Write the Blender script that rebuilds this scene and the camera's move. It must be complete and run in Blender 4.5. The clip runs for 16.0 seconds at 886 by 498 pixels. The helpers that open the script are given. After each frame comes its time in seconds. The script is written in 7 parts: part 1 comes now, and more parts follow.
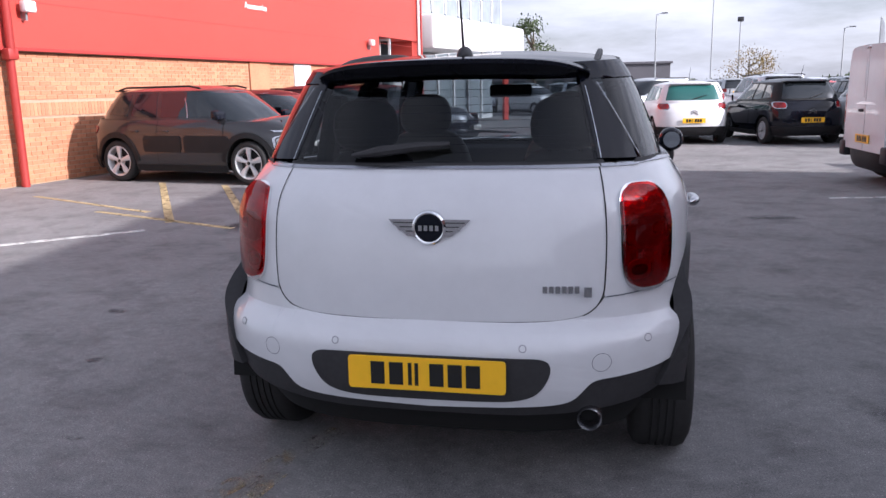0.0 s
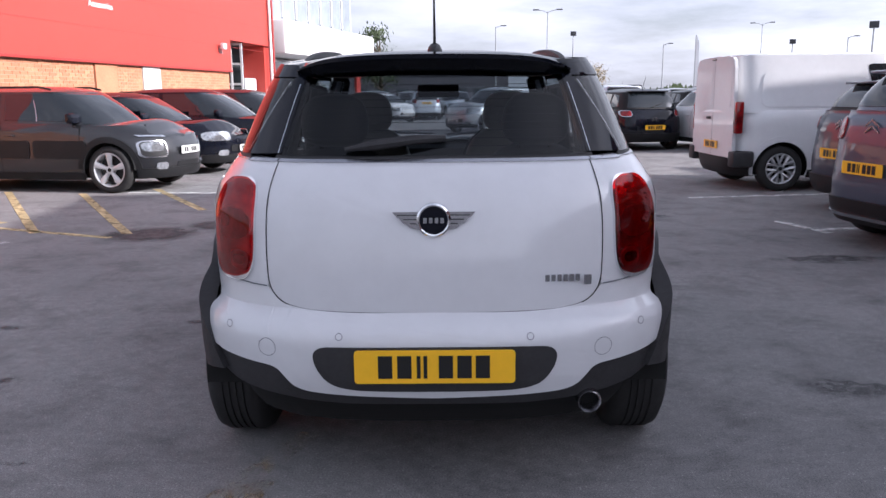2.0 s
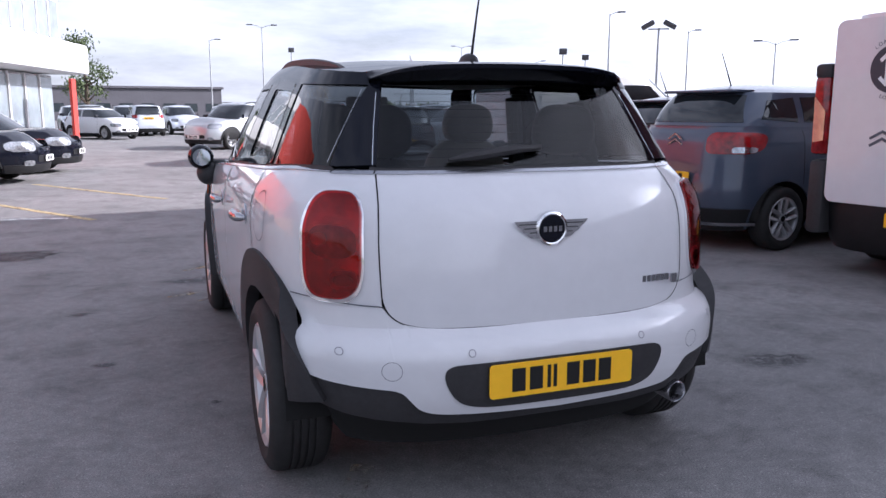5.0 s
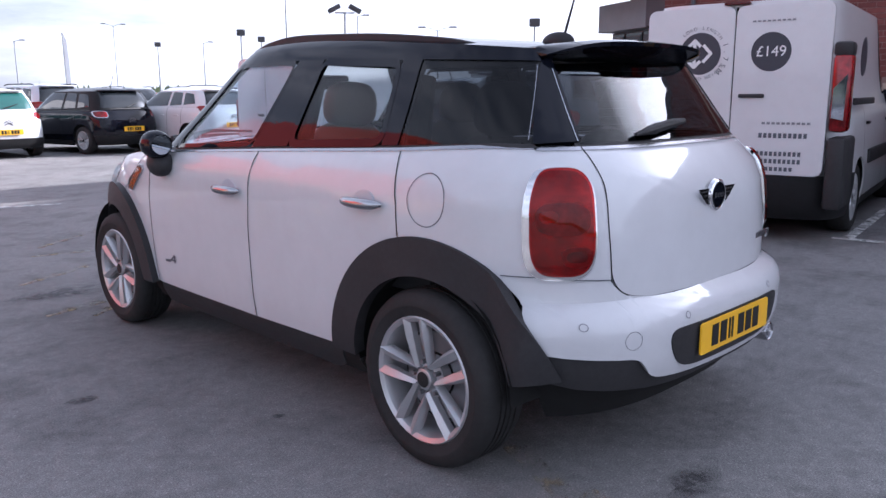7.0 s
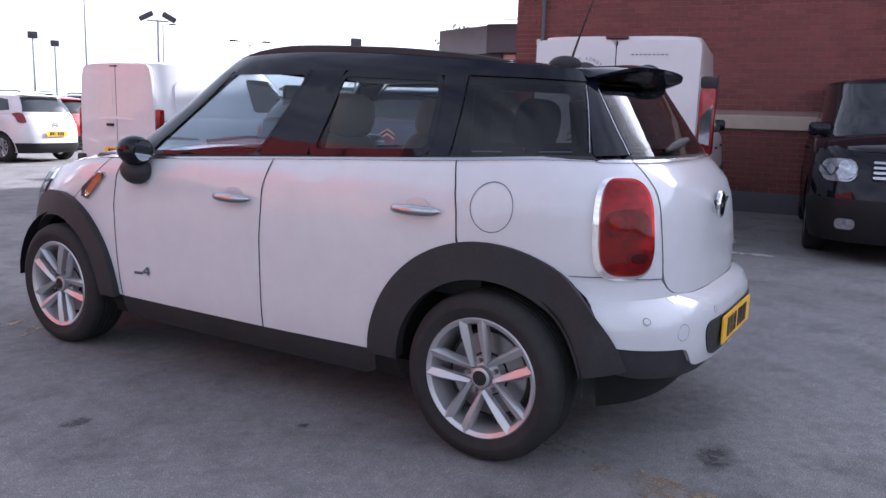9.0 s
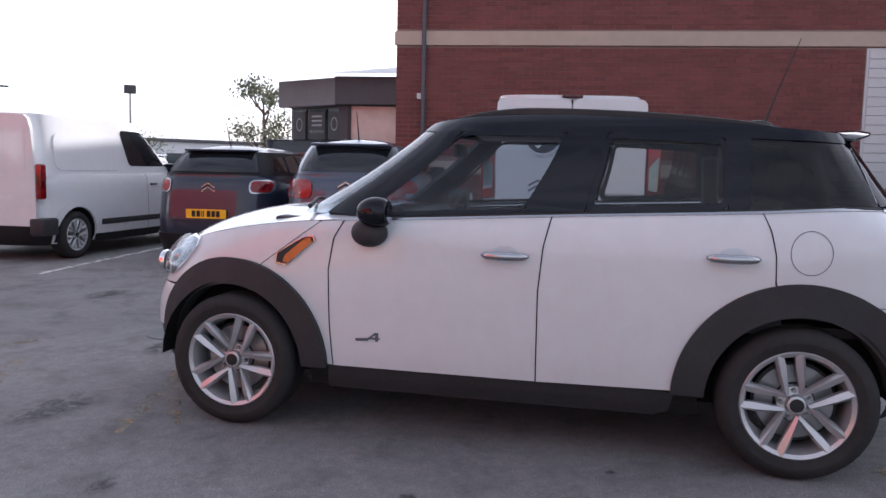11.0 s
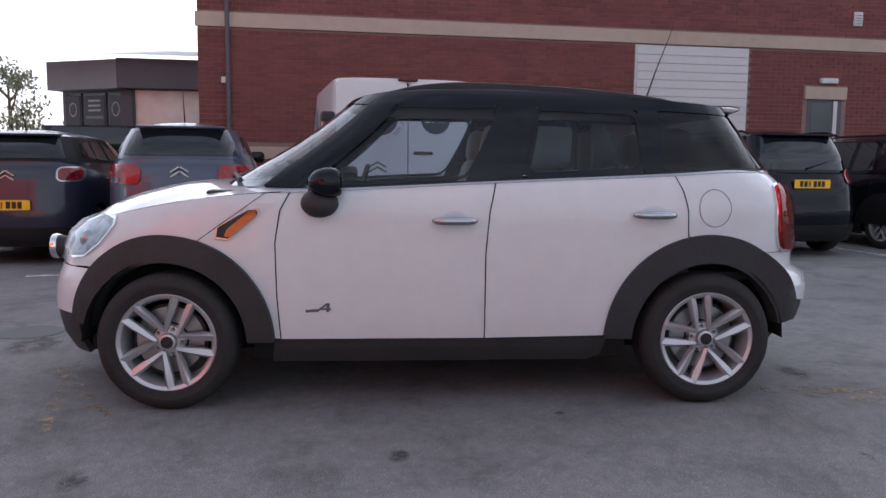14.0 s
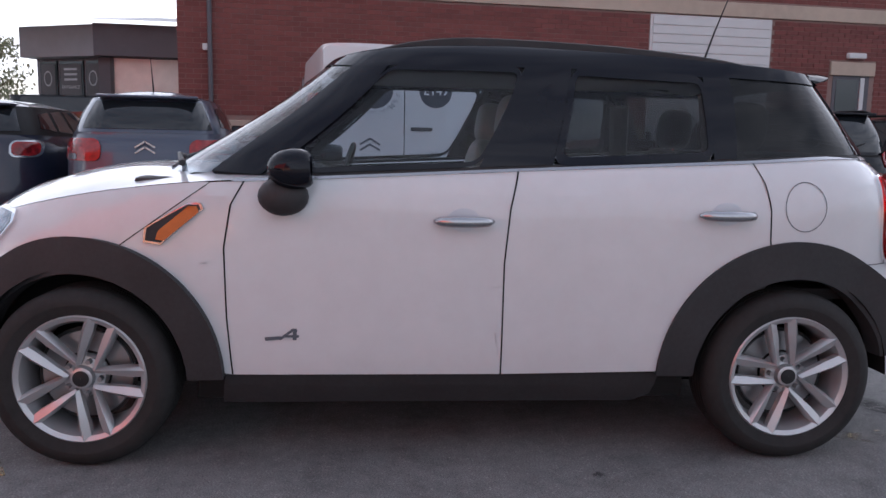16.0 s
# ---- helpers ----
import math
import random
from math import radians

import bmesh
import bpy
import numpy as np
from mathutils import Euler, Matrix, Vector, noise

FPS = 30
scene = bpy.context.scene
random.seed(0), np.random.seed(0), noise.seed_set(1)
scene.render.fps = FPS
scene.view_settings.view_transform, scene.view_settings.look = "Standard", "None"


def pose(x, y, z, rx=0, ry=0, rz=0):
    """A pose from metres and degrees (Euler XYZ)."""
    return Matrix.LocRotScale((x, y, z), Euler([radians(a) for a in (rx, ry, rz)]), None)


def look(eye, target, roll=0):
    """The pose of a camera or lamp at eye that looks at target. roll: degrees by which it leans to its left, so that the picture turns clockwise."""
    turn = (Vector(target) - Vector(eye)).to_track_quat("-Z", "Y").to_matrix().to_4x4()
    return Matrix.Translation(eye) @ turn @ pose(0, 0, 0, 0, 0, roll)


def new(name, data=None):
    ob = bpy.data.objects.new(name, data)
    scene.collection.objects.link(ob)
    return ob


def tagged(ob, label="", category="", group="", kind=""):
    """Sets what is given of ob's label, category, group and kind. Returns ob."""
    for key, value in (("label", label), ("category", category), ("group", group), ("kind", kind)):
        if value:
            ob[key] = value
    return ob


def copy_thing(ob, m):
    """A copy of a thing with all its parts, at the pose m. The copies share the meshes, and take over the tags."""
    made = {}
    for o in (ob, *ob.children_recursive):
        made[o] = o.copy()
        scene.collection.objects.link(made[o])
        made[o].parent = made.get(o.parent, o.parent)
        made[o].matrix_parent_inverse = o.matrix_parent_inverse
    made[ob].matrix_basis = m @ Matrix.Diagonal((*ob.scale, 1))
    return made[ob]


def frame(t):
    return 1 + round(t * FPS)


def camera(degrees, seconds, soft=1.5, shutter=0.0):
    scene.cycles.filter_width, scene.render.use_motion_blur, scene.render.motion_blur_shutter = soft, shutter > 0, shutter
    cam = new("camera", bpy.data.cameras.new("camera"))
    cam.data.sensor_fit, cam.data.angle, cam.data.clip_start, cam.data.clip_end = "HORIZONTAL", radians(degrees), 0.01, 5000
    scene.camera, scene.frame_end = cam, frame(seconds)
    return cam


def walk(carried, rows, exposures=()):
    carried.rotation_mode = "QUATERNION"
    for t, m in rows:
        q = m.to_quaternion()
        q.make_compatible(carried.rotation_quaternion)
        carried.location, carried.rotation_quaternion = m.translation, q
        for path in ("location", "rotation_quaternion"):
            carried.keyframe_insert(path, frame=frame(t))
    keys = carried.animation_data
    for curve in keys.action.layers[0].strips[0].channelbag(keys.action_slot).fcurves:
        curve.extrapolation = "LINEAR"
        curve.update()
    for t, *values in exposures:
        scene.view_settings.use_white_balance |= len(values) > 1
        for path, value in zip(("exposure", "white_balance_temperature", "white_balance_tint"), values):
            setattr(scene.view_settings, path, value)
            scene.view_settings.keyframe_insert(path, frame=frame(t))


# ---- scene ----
cam = camera(58.8, 16.0)
PATH = [
    (0, (0.553, -2.388, 1.398), (0.154, -0.469, 1.0), -1.2),
    (0.5, (0.228, -2.418, 1.362), (-0.001, -0.468, 0.979), -2.1),
    (1, (0.07, -2.449, 1.364), (0.074, -0.489, 0.97), -0.0),
    (1.5, (0.04, -2.462, 1.358), (0.014, -0.498, 0.985), -0.7),
    (2, (0.041, -2.462, 1.356), (0.032, -0.499, 0.973), -0.5),
    (2.5, (0.034, -2.458, 1.355), (0.008, -0.495, 0.974), -0.9),
    (3, (0.033, -2.449, 1.353), (0.0, -0.486, 0.974), -1.2),
    (3.5, (0.022, -2.441, 1.352), (-0.002, -0.48, 0.959), -0.7),
    (4, (-0.227, -2.43, 1.338), (-0.134, -0.469, 0.959), 1.2),
    (4.2, (-0.397, -2.421, 1.356), (-0.187, -0.469, 0.974), 0.4),
    (6.3, (-2.465, -1.521, 1.302), (-1.179, -0.023, 0.98), 0.7),
    (6.5, (-2.574, -1.423, 1.304), (-1.228, 0.003, 0.912), 0.1),
    (7, (-2.664, -1.248, 1.321), (-1.288, 0.149, 0.932), -0.3),
    (7.5, (-2.677, -1.197, 1.324), (-1.232, 0.135, 0.954), 0.4),
    (8, (-2.725, -1.147, 1.314), (-1.277, 0.18, 0.938), 1.2),
    (8.5, (-2.953, -0.993, 1.312), (-1.418, 0.239, 0.957), 2.8),
    (9, (-3.342, -0.637, 1.287), (-1.655, 0.383, 0.951), 1.8),
    (9.3, (-3.582, -0.342, 1.322), (-1.823, 0.536, 0.96), 0.8),
    (9.5, (-3.671, -0.163, 1.311), (-1.9, 0.706, 0.977), 1.8),
    (11.8, (-4.546, 2.025, 1.248), (-2.558, 2.054, 1.029), 0.5),
    (12, (-4.561, 2.112, 1.228), (-2.576, 2.045, 0.995), 0.3),
    (12.5, (-4.563, 2.249, 1.2), (-2.581, 2.151, 0.949), -1.2),
    (13, (-4.559, 2.249, 1.169), (-2.576, 2.109, 0.954), 1.2),
    (13.5, (-4.559, 2.249, 1.171), (-2.577, 2.099, 0.957), 1.0),
    (14, (-4.556, 2.246, 1.17), (-2.572, 2.106, 0.954), 0.5),
    (14.5, (-4.55, 2.254, 1.167), (-2.565, 2.123, 0.959), 0.5),
    (15, (-4.492, 2.267, 1.146), (-2.509, 2.135, 0.92), 0.6),
    (15.5, (-4.179, 2.264, 1.148), (-2.204, 2.146, 0.854), 0.7),
    (16, (-3.636, 2.212, 1.188), (-1.661, 2.063, 0.912), 1.1),
]
walk(cam, [(t, look(eye, target, roll)) for t, eye, target, roll in PATH], [(0, 0.74, 5850, 18), (1, 0.74, 5850, 18), (2, 0.78, 5850, 18), (4.2, 0.86, 5800, 18), (6.5, 1.03, 5600, 18), (9.5, 1.16, 5700, 18), (12, 0.84, 5950, 15), (16, 0.89, 5950, 15)])

# ---- sky, sun ----
SUN_AZ, SUN_EL = (0.972, -0.235), 24.0
world = bpy.data.worlds.new("sky")
scene.world = world
world.use_nodes = True
wn = world.node_tree.nodes
wl = world.node_tree.links
wn.clear()
w_out = wn.new("ShaderNodeOutputWorld")
w_bg = wn.new("ShaderNodeBackground")
w_sky = wn.new("ShaderNodeTexSky")
w_sky.sky_type = "NISHITA"
w_sky.sun_disc = False
w_sky.sun_elevation = radians(SUN_EL)
w_sky.sun_rotation = math.atan2(SUN_AZ[0], SUN_AZ[1])
w_sky.dust_density = 2.5
w_co = wn.new("ShaderNodeTexCoord")
w_map = wn.new("ShaderNodeMapping")
w_map.inputs["Scale"].default_value = (1.2, 1.2, 5.5)
w_noise = wn.new("ShaderNodeTexNoise")
w_noise.inputs["Scale"].default_value = 2.6
w_noise.inputs["Detail"].default_value = 7
w_noise.inputs["Roughness"].default_value = 0.6
w_ramp = wn.new("ShaderNodeValToRGB")
w_ramp.color_ramp.elements[0].position = 0.31
w_ramp.color_ramp.elements[0].color = (0.34, 0.34, 0.34, 1)
w_ramp.color_ramp.elements[1].position = 0.62
w_ramp.color_ramp.elements[1].color = (0.97, 0.97, 0.97, 1)
w_mix = wn.new("ShaderNodeMixRGB")
w_cl = wn.new("ShaderNodeMixRGB")
w_cl.inputs[1].default_value = (6.3, 6.5, 7.0, 1)
w_cl.inputs[2].default_value = (9.6, 9.6, 9.8, 1)
w_n2 = wn.new("ShaderNodeTexNoise")
w_n2.inputs["Scale"].default_value = 3.4
w_n2.inputs["Detail"].default_value = 6
wl.new(w_co.outputs["Generated"], w_map.inputs["Vector"])
wl.new(w_map.outputs[0], w_noise.inputs["Vector"])
wl.new(w_map.outputs[0], w_n2.inputs["Vector"])
wl.new(w_noise.outputs["Fac"], w_ramp.inputs["Fac"])
wl.new(w_n2.outputs["Fac"], w_cl.inputs[0])
w_sep = wn.new("ShaderNodeSeparateXYZ")
w_zen = wn.new("ShaderNodeMapRange")
w_zen.inputs["From Min"].default_value, w_zen.inputs["From Max"].default_value = 0.45, 0.95
w_zen.inputs["To Min"].default_value, w_zen.inputs["To Max"].default_value = 1.0, 0.40
w_thin = wn.new("ShaderNodeMath")
w_thin.operation = "MULTIPLY"
wl.new(w_co.outputs["Generated"], w_sep.inputs[0])
wl.new(w_sep.outputs["Z"], w_zen.inputs["Value"])
wl.new(w_ramp.outputs["Color"], w_thin.inputs[0])
wl.new(w_zen.outputs[0], w_thin.inputs[1])
wl.new(w_thin.outputs[0], w_mix.inputs[0])
wl.new(w_sky.outputs["Color"], w_mix.inputs[1])
w_nrm = wn.new("ShaderNodeVectorMath")
w_nrm.operation = "DOT_PRODUCT"
w_nrm.inputs[1].default_value = Vector((SUN_AZ[0], SUN_AZ[1], math.tan(radians(SUN_EL)))).normalized()
w_glow = wn.new("ShaderNodeMapRange")
w_glow.inputs["From Min"].default_value, w_glow.inputs["From Max"].default_value = 0.05, 0.95
w_glow.inputs["To Min"].default_value, w_glow.inputs["To Max"].default_value = 1.12, 2.2
w_core = wn.new("ShaderNodeMapRange")
w_core.inputs["From Min"].default_value, w_core.inputs["From Max"].default_value = 0.955, 1.0
w_core.inputs["To Min"].default_value, w_core.inputs["To Max"].default_value = 0.0, 9.0
w_sum = wn.new("ShaderNodeMath")
w_sum.operation = "ADD"
w_lit = wn.new("ShaderNodeVectorMath")
w_lit.operation = "SCALE"
wl.new(w_co.outputs["Generated"], w_nrm.inputs[0])
wl.new(w_nrm.outputs["Value"], w_glow.inputs["Value"])
wl.new(w_cl.outputs["Color"], w_lit.inputs[0])
wl.new(w_nrm.outputs["Value"], w_core.inputs["Value"])
wl.new(w_glow.outputs[0], w_sum.inputs[0])
wl.new(w_core.outputs[0], w_sum.inputs[1])
wl.new(w_sum.outputs[0], w_lit.inputs["Scale"])
wl.new(w_lit.outputs[0], w_mix.inputs[2])
wl.new(w_mix.outputs["Color"], w_bg.inputs["Color"])
w_bg.inputs["Strength"].default_value = 0.070
wl.new(w_bg.outputs[0], w_out.inputs["Surface"])
sun_d = bpy.data.lights.new("sun", "SUN")
sun_d.energy, sun_d.angle, sun_d.color = 5.0, radians(0.6), (1.0, 0.93, 0.83)
sun = new("sun", sun_d)
sun_vec = Vector((SUN_AZ[0], SUN_AZ[1], math.tan(radians(SUN_EL)) * math.hypot(*SUN_AZ)))
sun.matrix_world = look(sun_vec * 60, (0, 0, 0))
sun.name = "sun"


# ---- materials ----
def mat(name, color, rough=0.5, metal=0.0, coat=0.0, noise_scale=0.0, amount=0.15, bump=0.0, bump_scale=None, second=None, trans=0.0, ior=1.45, spec=0.5):
    m = bpy.data.materials.new(name)
    m.use_nodes = True
    nt = m.node_tree
    b = nt.nodes["Principled BSDF"]
    b.inputs["Base Color"].default_value = (*color, 1)
    b.inputs["Roughness"].default_value = rough
    b.inputs["Metallic"].default_value = metal
    b.inputs["Coat Weight"].default_value = coat
    b.inputs["Coat Roughness"].default_value = 0.04
    b.inputs["Transmission Weight"].default_value = trans
    b.inputs["IOR"].default_value = ior
    b.inputs["Specular IOR Level"].default_value = spec
    if noise_scale:
        co = nt.nodes.new("ShaderNodeTexCoord")
        n = nt.nodes.new("ShaderNodeTexNoise")
        n.inputs["Scale"].default_value = noise_scale
        n.inputs["Detail"].default_value = 8
        n.inputs["Roughness"].default_value = 0.65
        nt.links.new(co.outputs["Object"], n.inputs["Vector"])
        n2 = nt.nodes.new("ShaderNodeTexNoise")
        n2.inputs["Scale"].default_value = noise_scale * 0.11
        n2.inputs["Detail"].default_value = 5
        nt.links.new(co.outputs["Object"], n2.inputs["Vector"])
        add = nt.nodes.new("ShaderNodeMath")
        add.operation = "ADD"
        nt.links.new(n.outputs["Fac"], add.inputs[0])
        nt.links.new(n2.outputs["Fac"], add.inputs[1])
        r = nt.nodes.new("ShaderNodeMapRange")
        r.inputs["From Min"].default_value = 0.65
        r.inputs["From Max"].default_value = 1.35
        nt.links.new(add.outputs[0], r.inputs["Value"])
        mx = nt.nodes.new("ShaderNodeMixRGB")
        lo = tuple(c * (1 - amount) for c in color)
        hi = second or tuple(min(1, c * (1 + amount)) for c in color)
        mx.inputs[1].default_value = (*lo, 1)
        mx.inputs[2].default_value = (*hi, 1)
        nt.links.new(r.outputs[0], mx.inputs[0])
        nt.links.new(mx.outputs[0], b.inputs["Base Color"])
        if bump:
            bn = nt.nodes.new("ShaderNodeTexNoise")
            bn.inputs["Scale"].default_value = bump_scale or noise_scale * 3
            bn.inputs["Detail"].default_value = 6
            nt.links.new(co.outputs["Object"], bn.inputs["Vector"])
            bp = nt.nodes.new("ShaderNodeBump")
            bp.inputs["Strength"].default_value = bump
            bp.inputs["Distance"].default_value = 0.01
            nt.links.new(bn.outputs["Fac"], bp.inputs["Height"])
            nt.links.new(bp.outputs[0], b.inputs["Normal"])
    return m


def glass_mat(name, tint, rough=0.0, clear=0.6):
    """Car window: a tinted see-through sheet with a mirror-like surface."""
    m = bpy.data.materials.new(name)
    m.use_nodes = True
    nt = m.node_tree
    nt.nodes.clear()
    out = nt.nodes.new("ShaderNodeOutputMaterial")
    tr = nt.nodes.new("ShaderNodeBsdfTransparent")
    tr.inputs[0].default_value = (*tint, 1)
    gl = nt.nodes.new("ShaderNodeBsdfGlossy")
    gl.inputs["Roughness"].default_value = rough
    lw = nt.nodes.new("ShaderNodeLayerWeight")
    lw.inputs["Blend"].default_value = 0.5
    pw = nt.nodes.new("ShaderNodeMath")
    pw.operation, pw.inputs[1].default_value = "POWER", 4.5
    fr = nt.nodes.new("ShaderNodeMath")
    fr.operation, fr.inputs[1].default_value, fr.inputs[2].default_value = "MULTIPLY_ADD", 0.90, 0.04
    nt.links.new(lw.outputs["Facing"], pw.inputs[0])
    nt.links.new(pw.outputs[0], fr.inputs[0])
    mx = nt.nodes.new("ShaderNodeMixShader")
    nt.links.new(fr.outputs[0], mx.inputs[0])
    nt.links.new(tr.outputs[0], mx.inputs[1])
    nt.links.new(gl.outputs[0], mx.inputs[2])
    nt.links.new(mx.outputs[0], out.inputs["Surface"])
    return m


def paint(name, c, metal=0.0, coat=0.8, spec=0.3):
    return mat(name, c, 0.35, metal, coat, 9.0, 0.05, spec=spec)


M_WHITE = paint("white_paint", (0.62, 0.62, 0.635), coat=1.0)
M_VANWHITE = paint("van_white_paint", (0.66, 0.66, 0.67))
M_BLACKPAINT = paint("black_paint", (0.006, 0.007, 0.012), coat=0.6, spec=0.0)
M_NAVY = paint("navy_paint", (0.016, 0.020, 0.040))
M_GREYPAINT = paint("grey_paint", (0.016, 0.0165, 0.019), 0.0, 1.0, 0.3)
M_BLUEGREY = paint("blue_grey_paint", (0.06, 0.075, 0.11), 0.3)
M_SILVER = paint("silver_paint", (0.42, 0.44, 0.46), 0.5)
M_PALEBLUE = paint("pale_silver_paint", (0.55, 0.58, 0.63), 0.3)
M_REDPAINT = paint("red_paint", (0.45, 0.02, 0.02))
M_PLASTIC = mat("black_plastic", (0.036, 0.035, 0.037), 0.55, spec=0.3, noise_scale=60, amount=0.2, bump=0.12, bump_scale=500)
M_BLACKTRIM = mat("black_car_trim", (0.014, 0.014, 0.015), 0.5, spec=0.25, noise_scale=40, amount=0.2)
M_DARK = mat("dark_recess", (0.006, 0.006, 0.006), 0.9)
M_RUBBER = mat("tyre_rubber", (0.027, 0.026, 0.026), 0.75, spec=0.3, noise_scale=30, amount=0.3, bump=0.1)
M_MIRROR = mat("mirror_glass", (0.50, 0.54, 0.58), 0.03, 1.0)
M_SATIN = mat("satin_chrome", (0.45, 0.45, 0.47), 0.25, 1.0)
M_ALLOY = mat("alloy_silver", (0.50, 0.50, 0.51), 0.36, 0.62, 0.25, noise_scale=25, amount=0.06)
M_BRAKE = mat("brake_iron", (0.022, 0.022, 0.023), 0.6, 0.3)
M_BRIGHTALLOY = mat("bright_alloy", (0.62, 0.62, 0.62), 0.4, 0.2, 0.2)
M_CHROME = mat("chrome", (0.82, 0.82, 0.83), 0.08, 1.0)
M_RED = mat("red_lens", (0.24, 0.002, 0.005), 0.10, coat=0.5, noise_scale=15, amount=0.7, second=(0.46, 0.010, 0.013), bump=0.12, bump_scale=40)
for n_ in M_RED.node_tree.nodes:
    if n_.type == "MAP_RANGE":
        n_.inputs["From Min"].default_value, n_.inputs["From Max"].default_value = 0.74, 1.26
M_REDDEEP = mat("deep_red_lens", (0.07, 0.002, 0.003), 0.2, coat=0.2)
M_AMBER = mat("amber_lens", (0.42, 0.085, 0.010), 0.15, coat=1.0, noise_scale=40, amount=0.2)
M_CLEARLENS = mat("clear_lens", (0.36, 0.38, 0.41), 0.07, 0.9, 0.8, noise_scale=30, amount=0.6)
M_HEADLAMP = mat("headlamp_reflector", (0.10, 0.11, 0.12), 0.08, 0.6, 0.8, noise_scale=24, amount=0.8, second=(0.55, 0.57, 0.60))
M_PLATEY = mat("yellow_plate", (0.92, 0.50, 0.015), 0.35, noise_scale=40, amount=0.05)
M_PLATEW = mat("white_plate", (0.75, 0.75, 0.72), 0.35, noise_scale=40, amount=0.05)
M_INK = mat("plate_ink", (0.012, 0.012, 0.012), 0.4)
M_TRIMGREY = mat("grey_decal", (0.10, 0.11, 0.13), 0.5)
M_STICKER = mat("dark_round_sticker", (0.045, 0.048, 0.062), 0.45, noise_scale=30, amount=0.1)
M_MIDDECAL = mat("mid_grey_decal", (0.22, 0.22, 0.24), 0.5)
M_WHITEDECAL = mat("white_decal", (0.82, 0.82, 0.82), 0.5)
M_SEAT = mat("beige_leather", (0.22, 0.195, 0.165), 0.5, noise_scale=25, amount=0.1, bump=0.1)
M_TRIMBEIGE = mat("beige_trim", (0.42, 0.39, 0.34), 0.7, noise_scale=25, amount=0.1)
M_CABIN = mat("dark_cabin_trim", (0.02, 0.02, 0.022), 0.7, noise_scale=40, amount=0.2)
M_GLASS = glass_mat("tinted_glass", (0.67, 0.74, 0.79))
M_GLASSMID = glass_mat("door_privacy_glass", (0.76, 0.79, 0.79))
M_GLASSREAR = glass_mat("rear_screen_glass", (0.31, 0.33, 0.34))
M_REDGLASS = glass_mat("red_lamp_glass", (0.66, 0.010, 0.016), 0.02)
M_LAMPGLASS = glass_mat("clear_lamp_glass", (0.88, 0.91, 0.94))
M_REFLECTOR = mat("lamp_reflector", (0.42, 0.40, 0.40), 0.22, 0.75, noise_scale=22, amount=0.75, second=(0.85, 0.82, 0.82), bump=0.5, bump_scale=34)
M_REFLDARK = mat("dim_lamp_reflector", (0.20, 0.16, 0.16), 0.3, 0.6, noise_scale=26, amount=0.5, second=(0.50, 0.44, 0.44), bump=0.4, bump_scale=40)
M_NUT = mat("wheel_nut_steel", (0.34, 0.34, 0.35), 0.35, 0.9)
M_GLASSDARK = glass_mat("privacy_glass", (0.13, 0.14, 0.15))
M_CARGLASS = mat("dark_car_glass", (0.012, 0.015, 0.018), 0.03, spec=0.6, coat=0.3)
M_GREENGLASS = mat("green_car_glass", (0.02, 0.10, 0.09), 0.05, spec=0.6, coat=0.3)


# ---- helpers for things ----
def obj(name, bm, material, parent=None, label="", smooth=True, angle=None):
    me = bpy.data.meshes.new(name)
    bm.to_mesh(me)
    bm.free()
    for mm in (material if isinstance(material, (list, tuple)) else [material]):
        me.materials.append(mm)
    if smooth:
        me.polygons.foreach_set("use_smooth", [True] * len(me.polygons))
        if angle:
            me.set_sharp_from_angle(angle=radians(angle))
    ob = new(name, me)
    if parent is not None:
        ob.parent = parent
    if label:
        ob["label"] = label
    return ob


def part(name, bm, material, parent, label="", smooth=True, angle=40):
    return obj(name, bm, material, parent, label, smooth, angle)


def thing(name, label, category, group="", kind=""):
    return tagged(new(name), label, category, group, kind)


def add_box(bm, lo, hi, bevel=0.0, m=None):
    r = bmesh.ops.create_cube(bm, size=1.0)
    vs = r["verts"]
    c = [(a + b) / 2 for a, b in zip(lo, hi)]
    s = [abs(b - a) for a, b in zip(lo, hi)]
    bmesh.ops.scale(bm, verts=vs, vec=s)
    bmesh.ops.translate(bm, verts=vs, vec=c)
    if bevel:
        es = list({e for v in vs for e in v.link_edges})
        r = bmesh.ops.bevel(bm, geom=es, offset=bevel, segments=2, affect="EDGES", profile=0.5)
        vs = list({v for v in r["verts"]} | {v for v in vs if v.is_valid})
    if m is not None:
        bmesh.ops.transform(bm, matrix=m, verts=vs)
    return vs


def box(lo, hi, bevel=0.0, m=None):
    bm = bmesh.new()
    add_box(bm, lo, hi, bevel, m)
    return bm


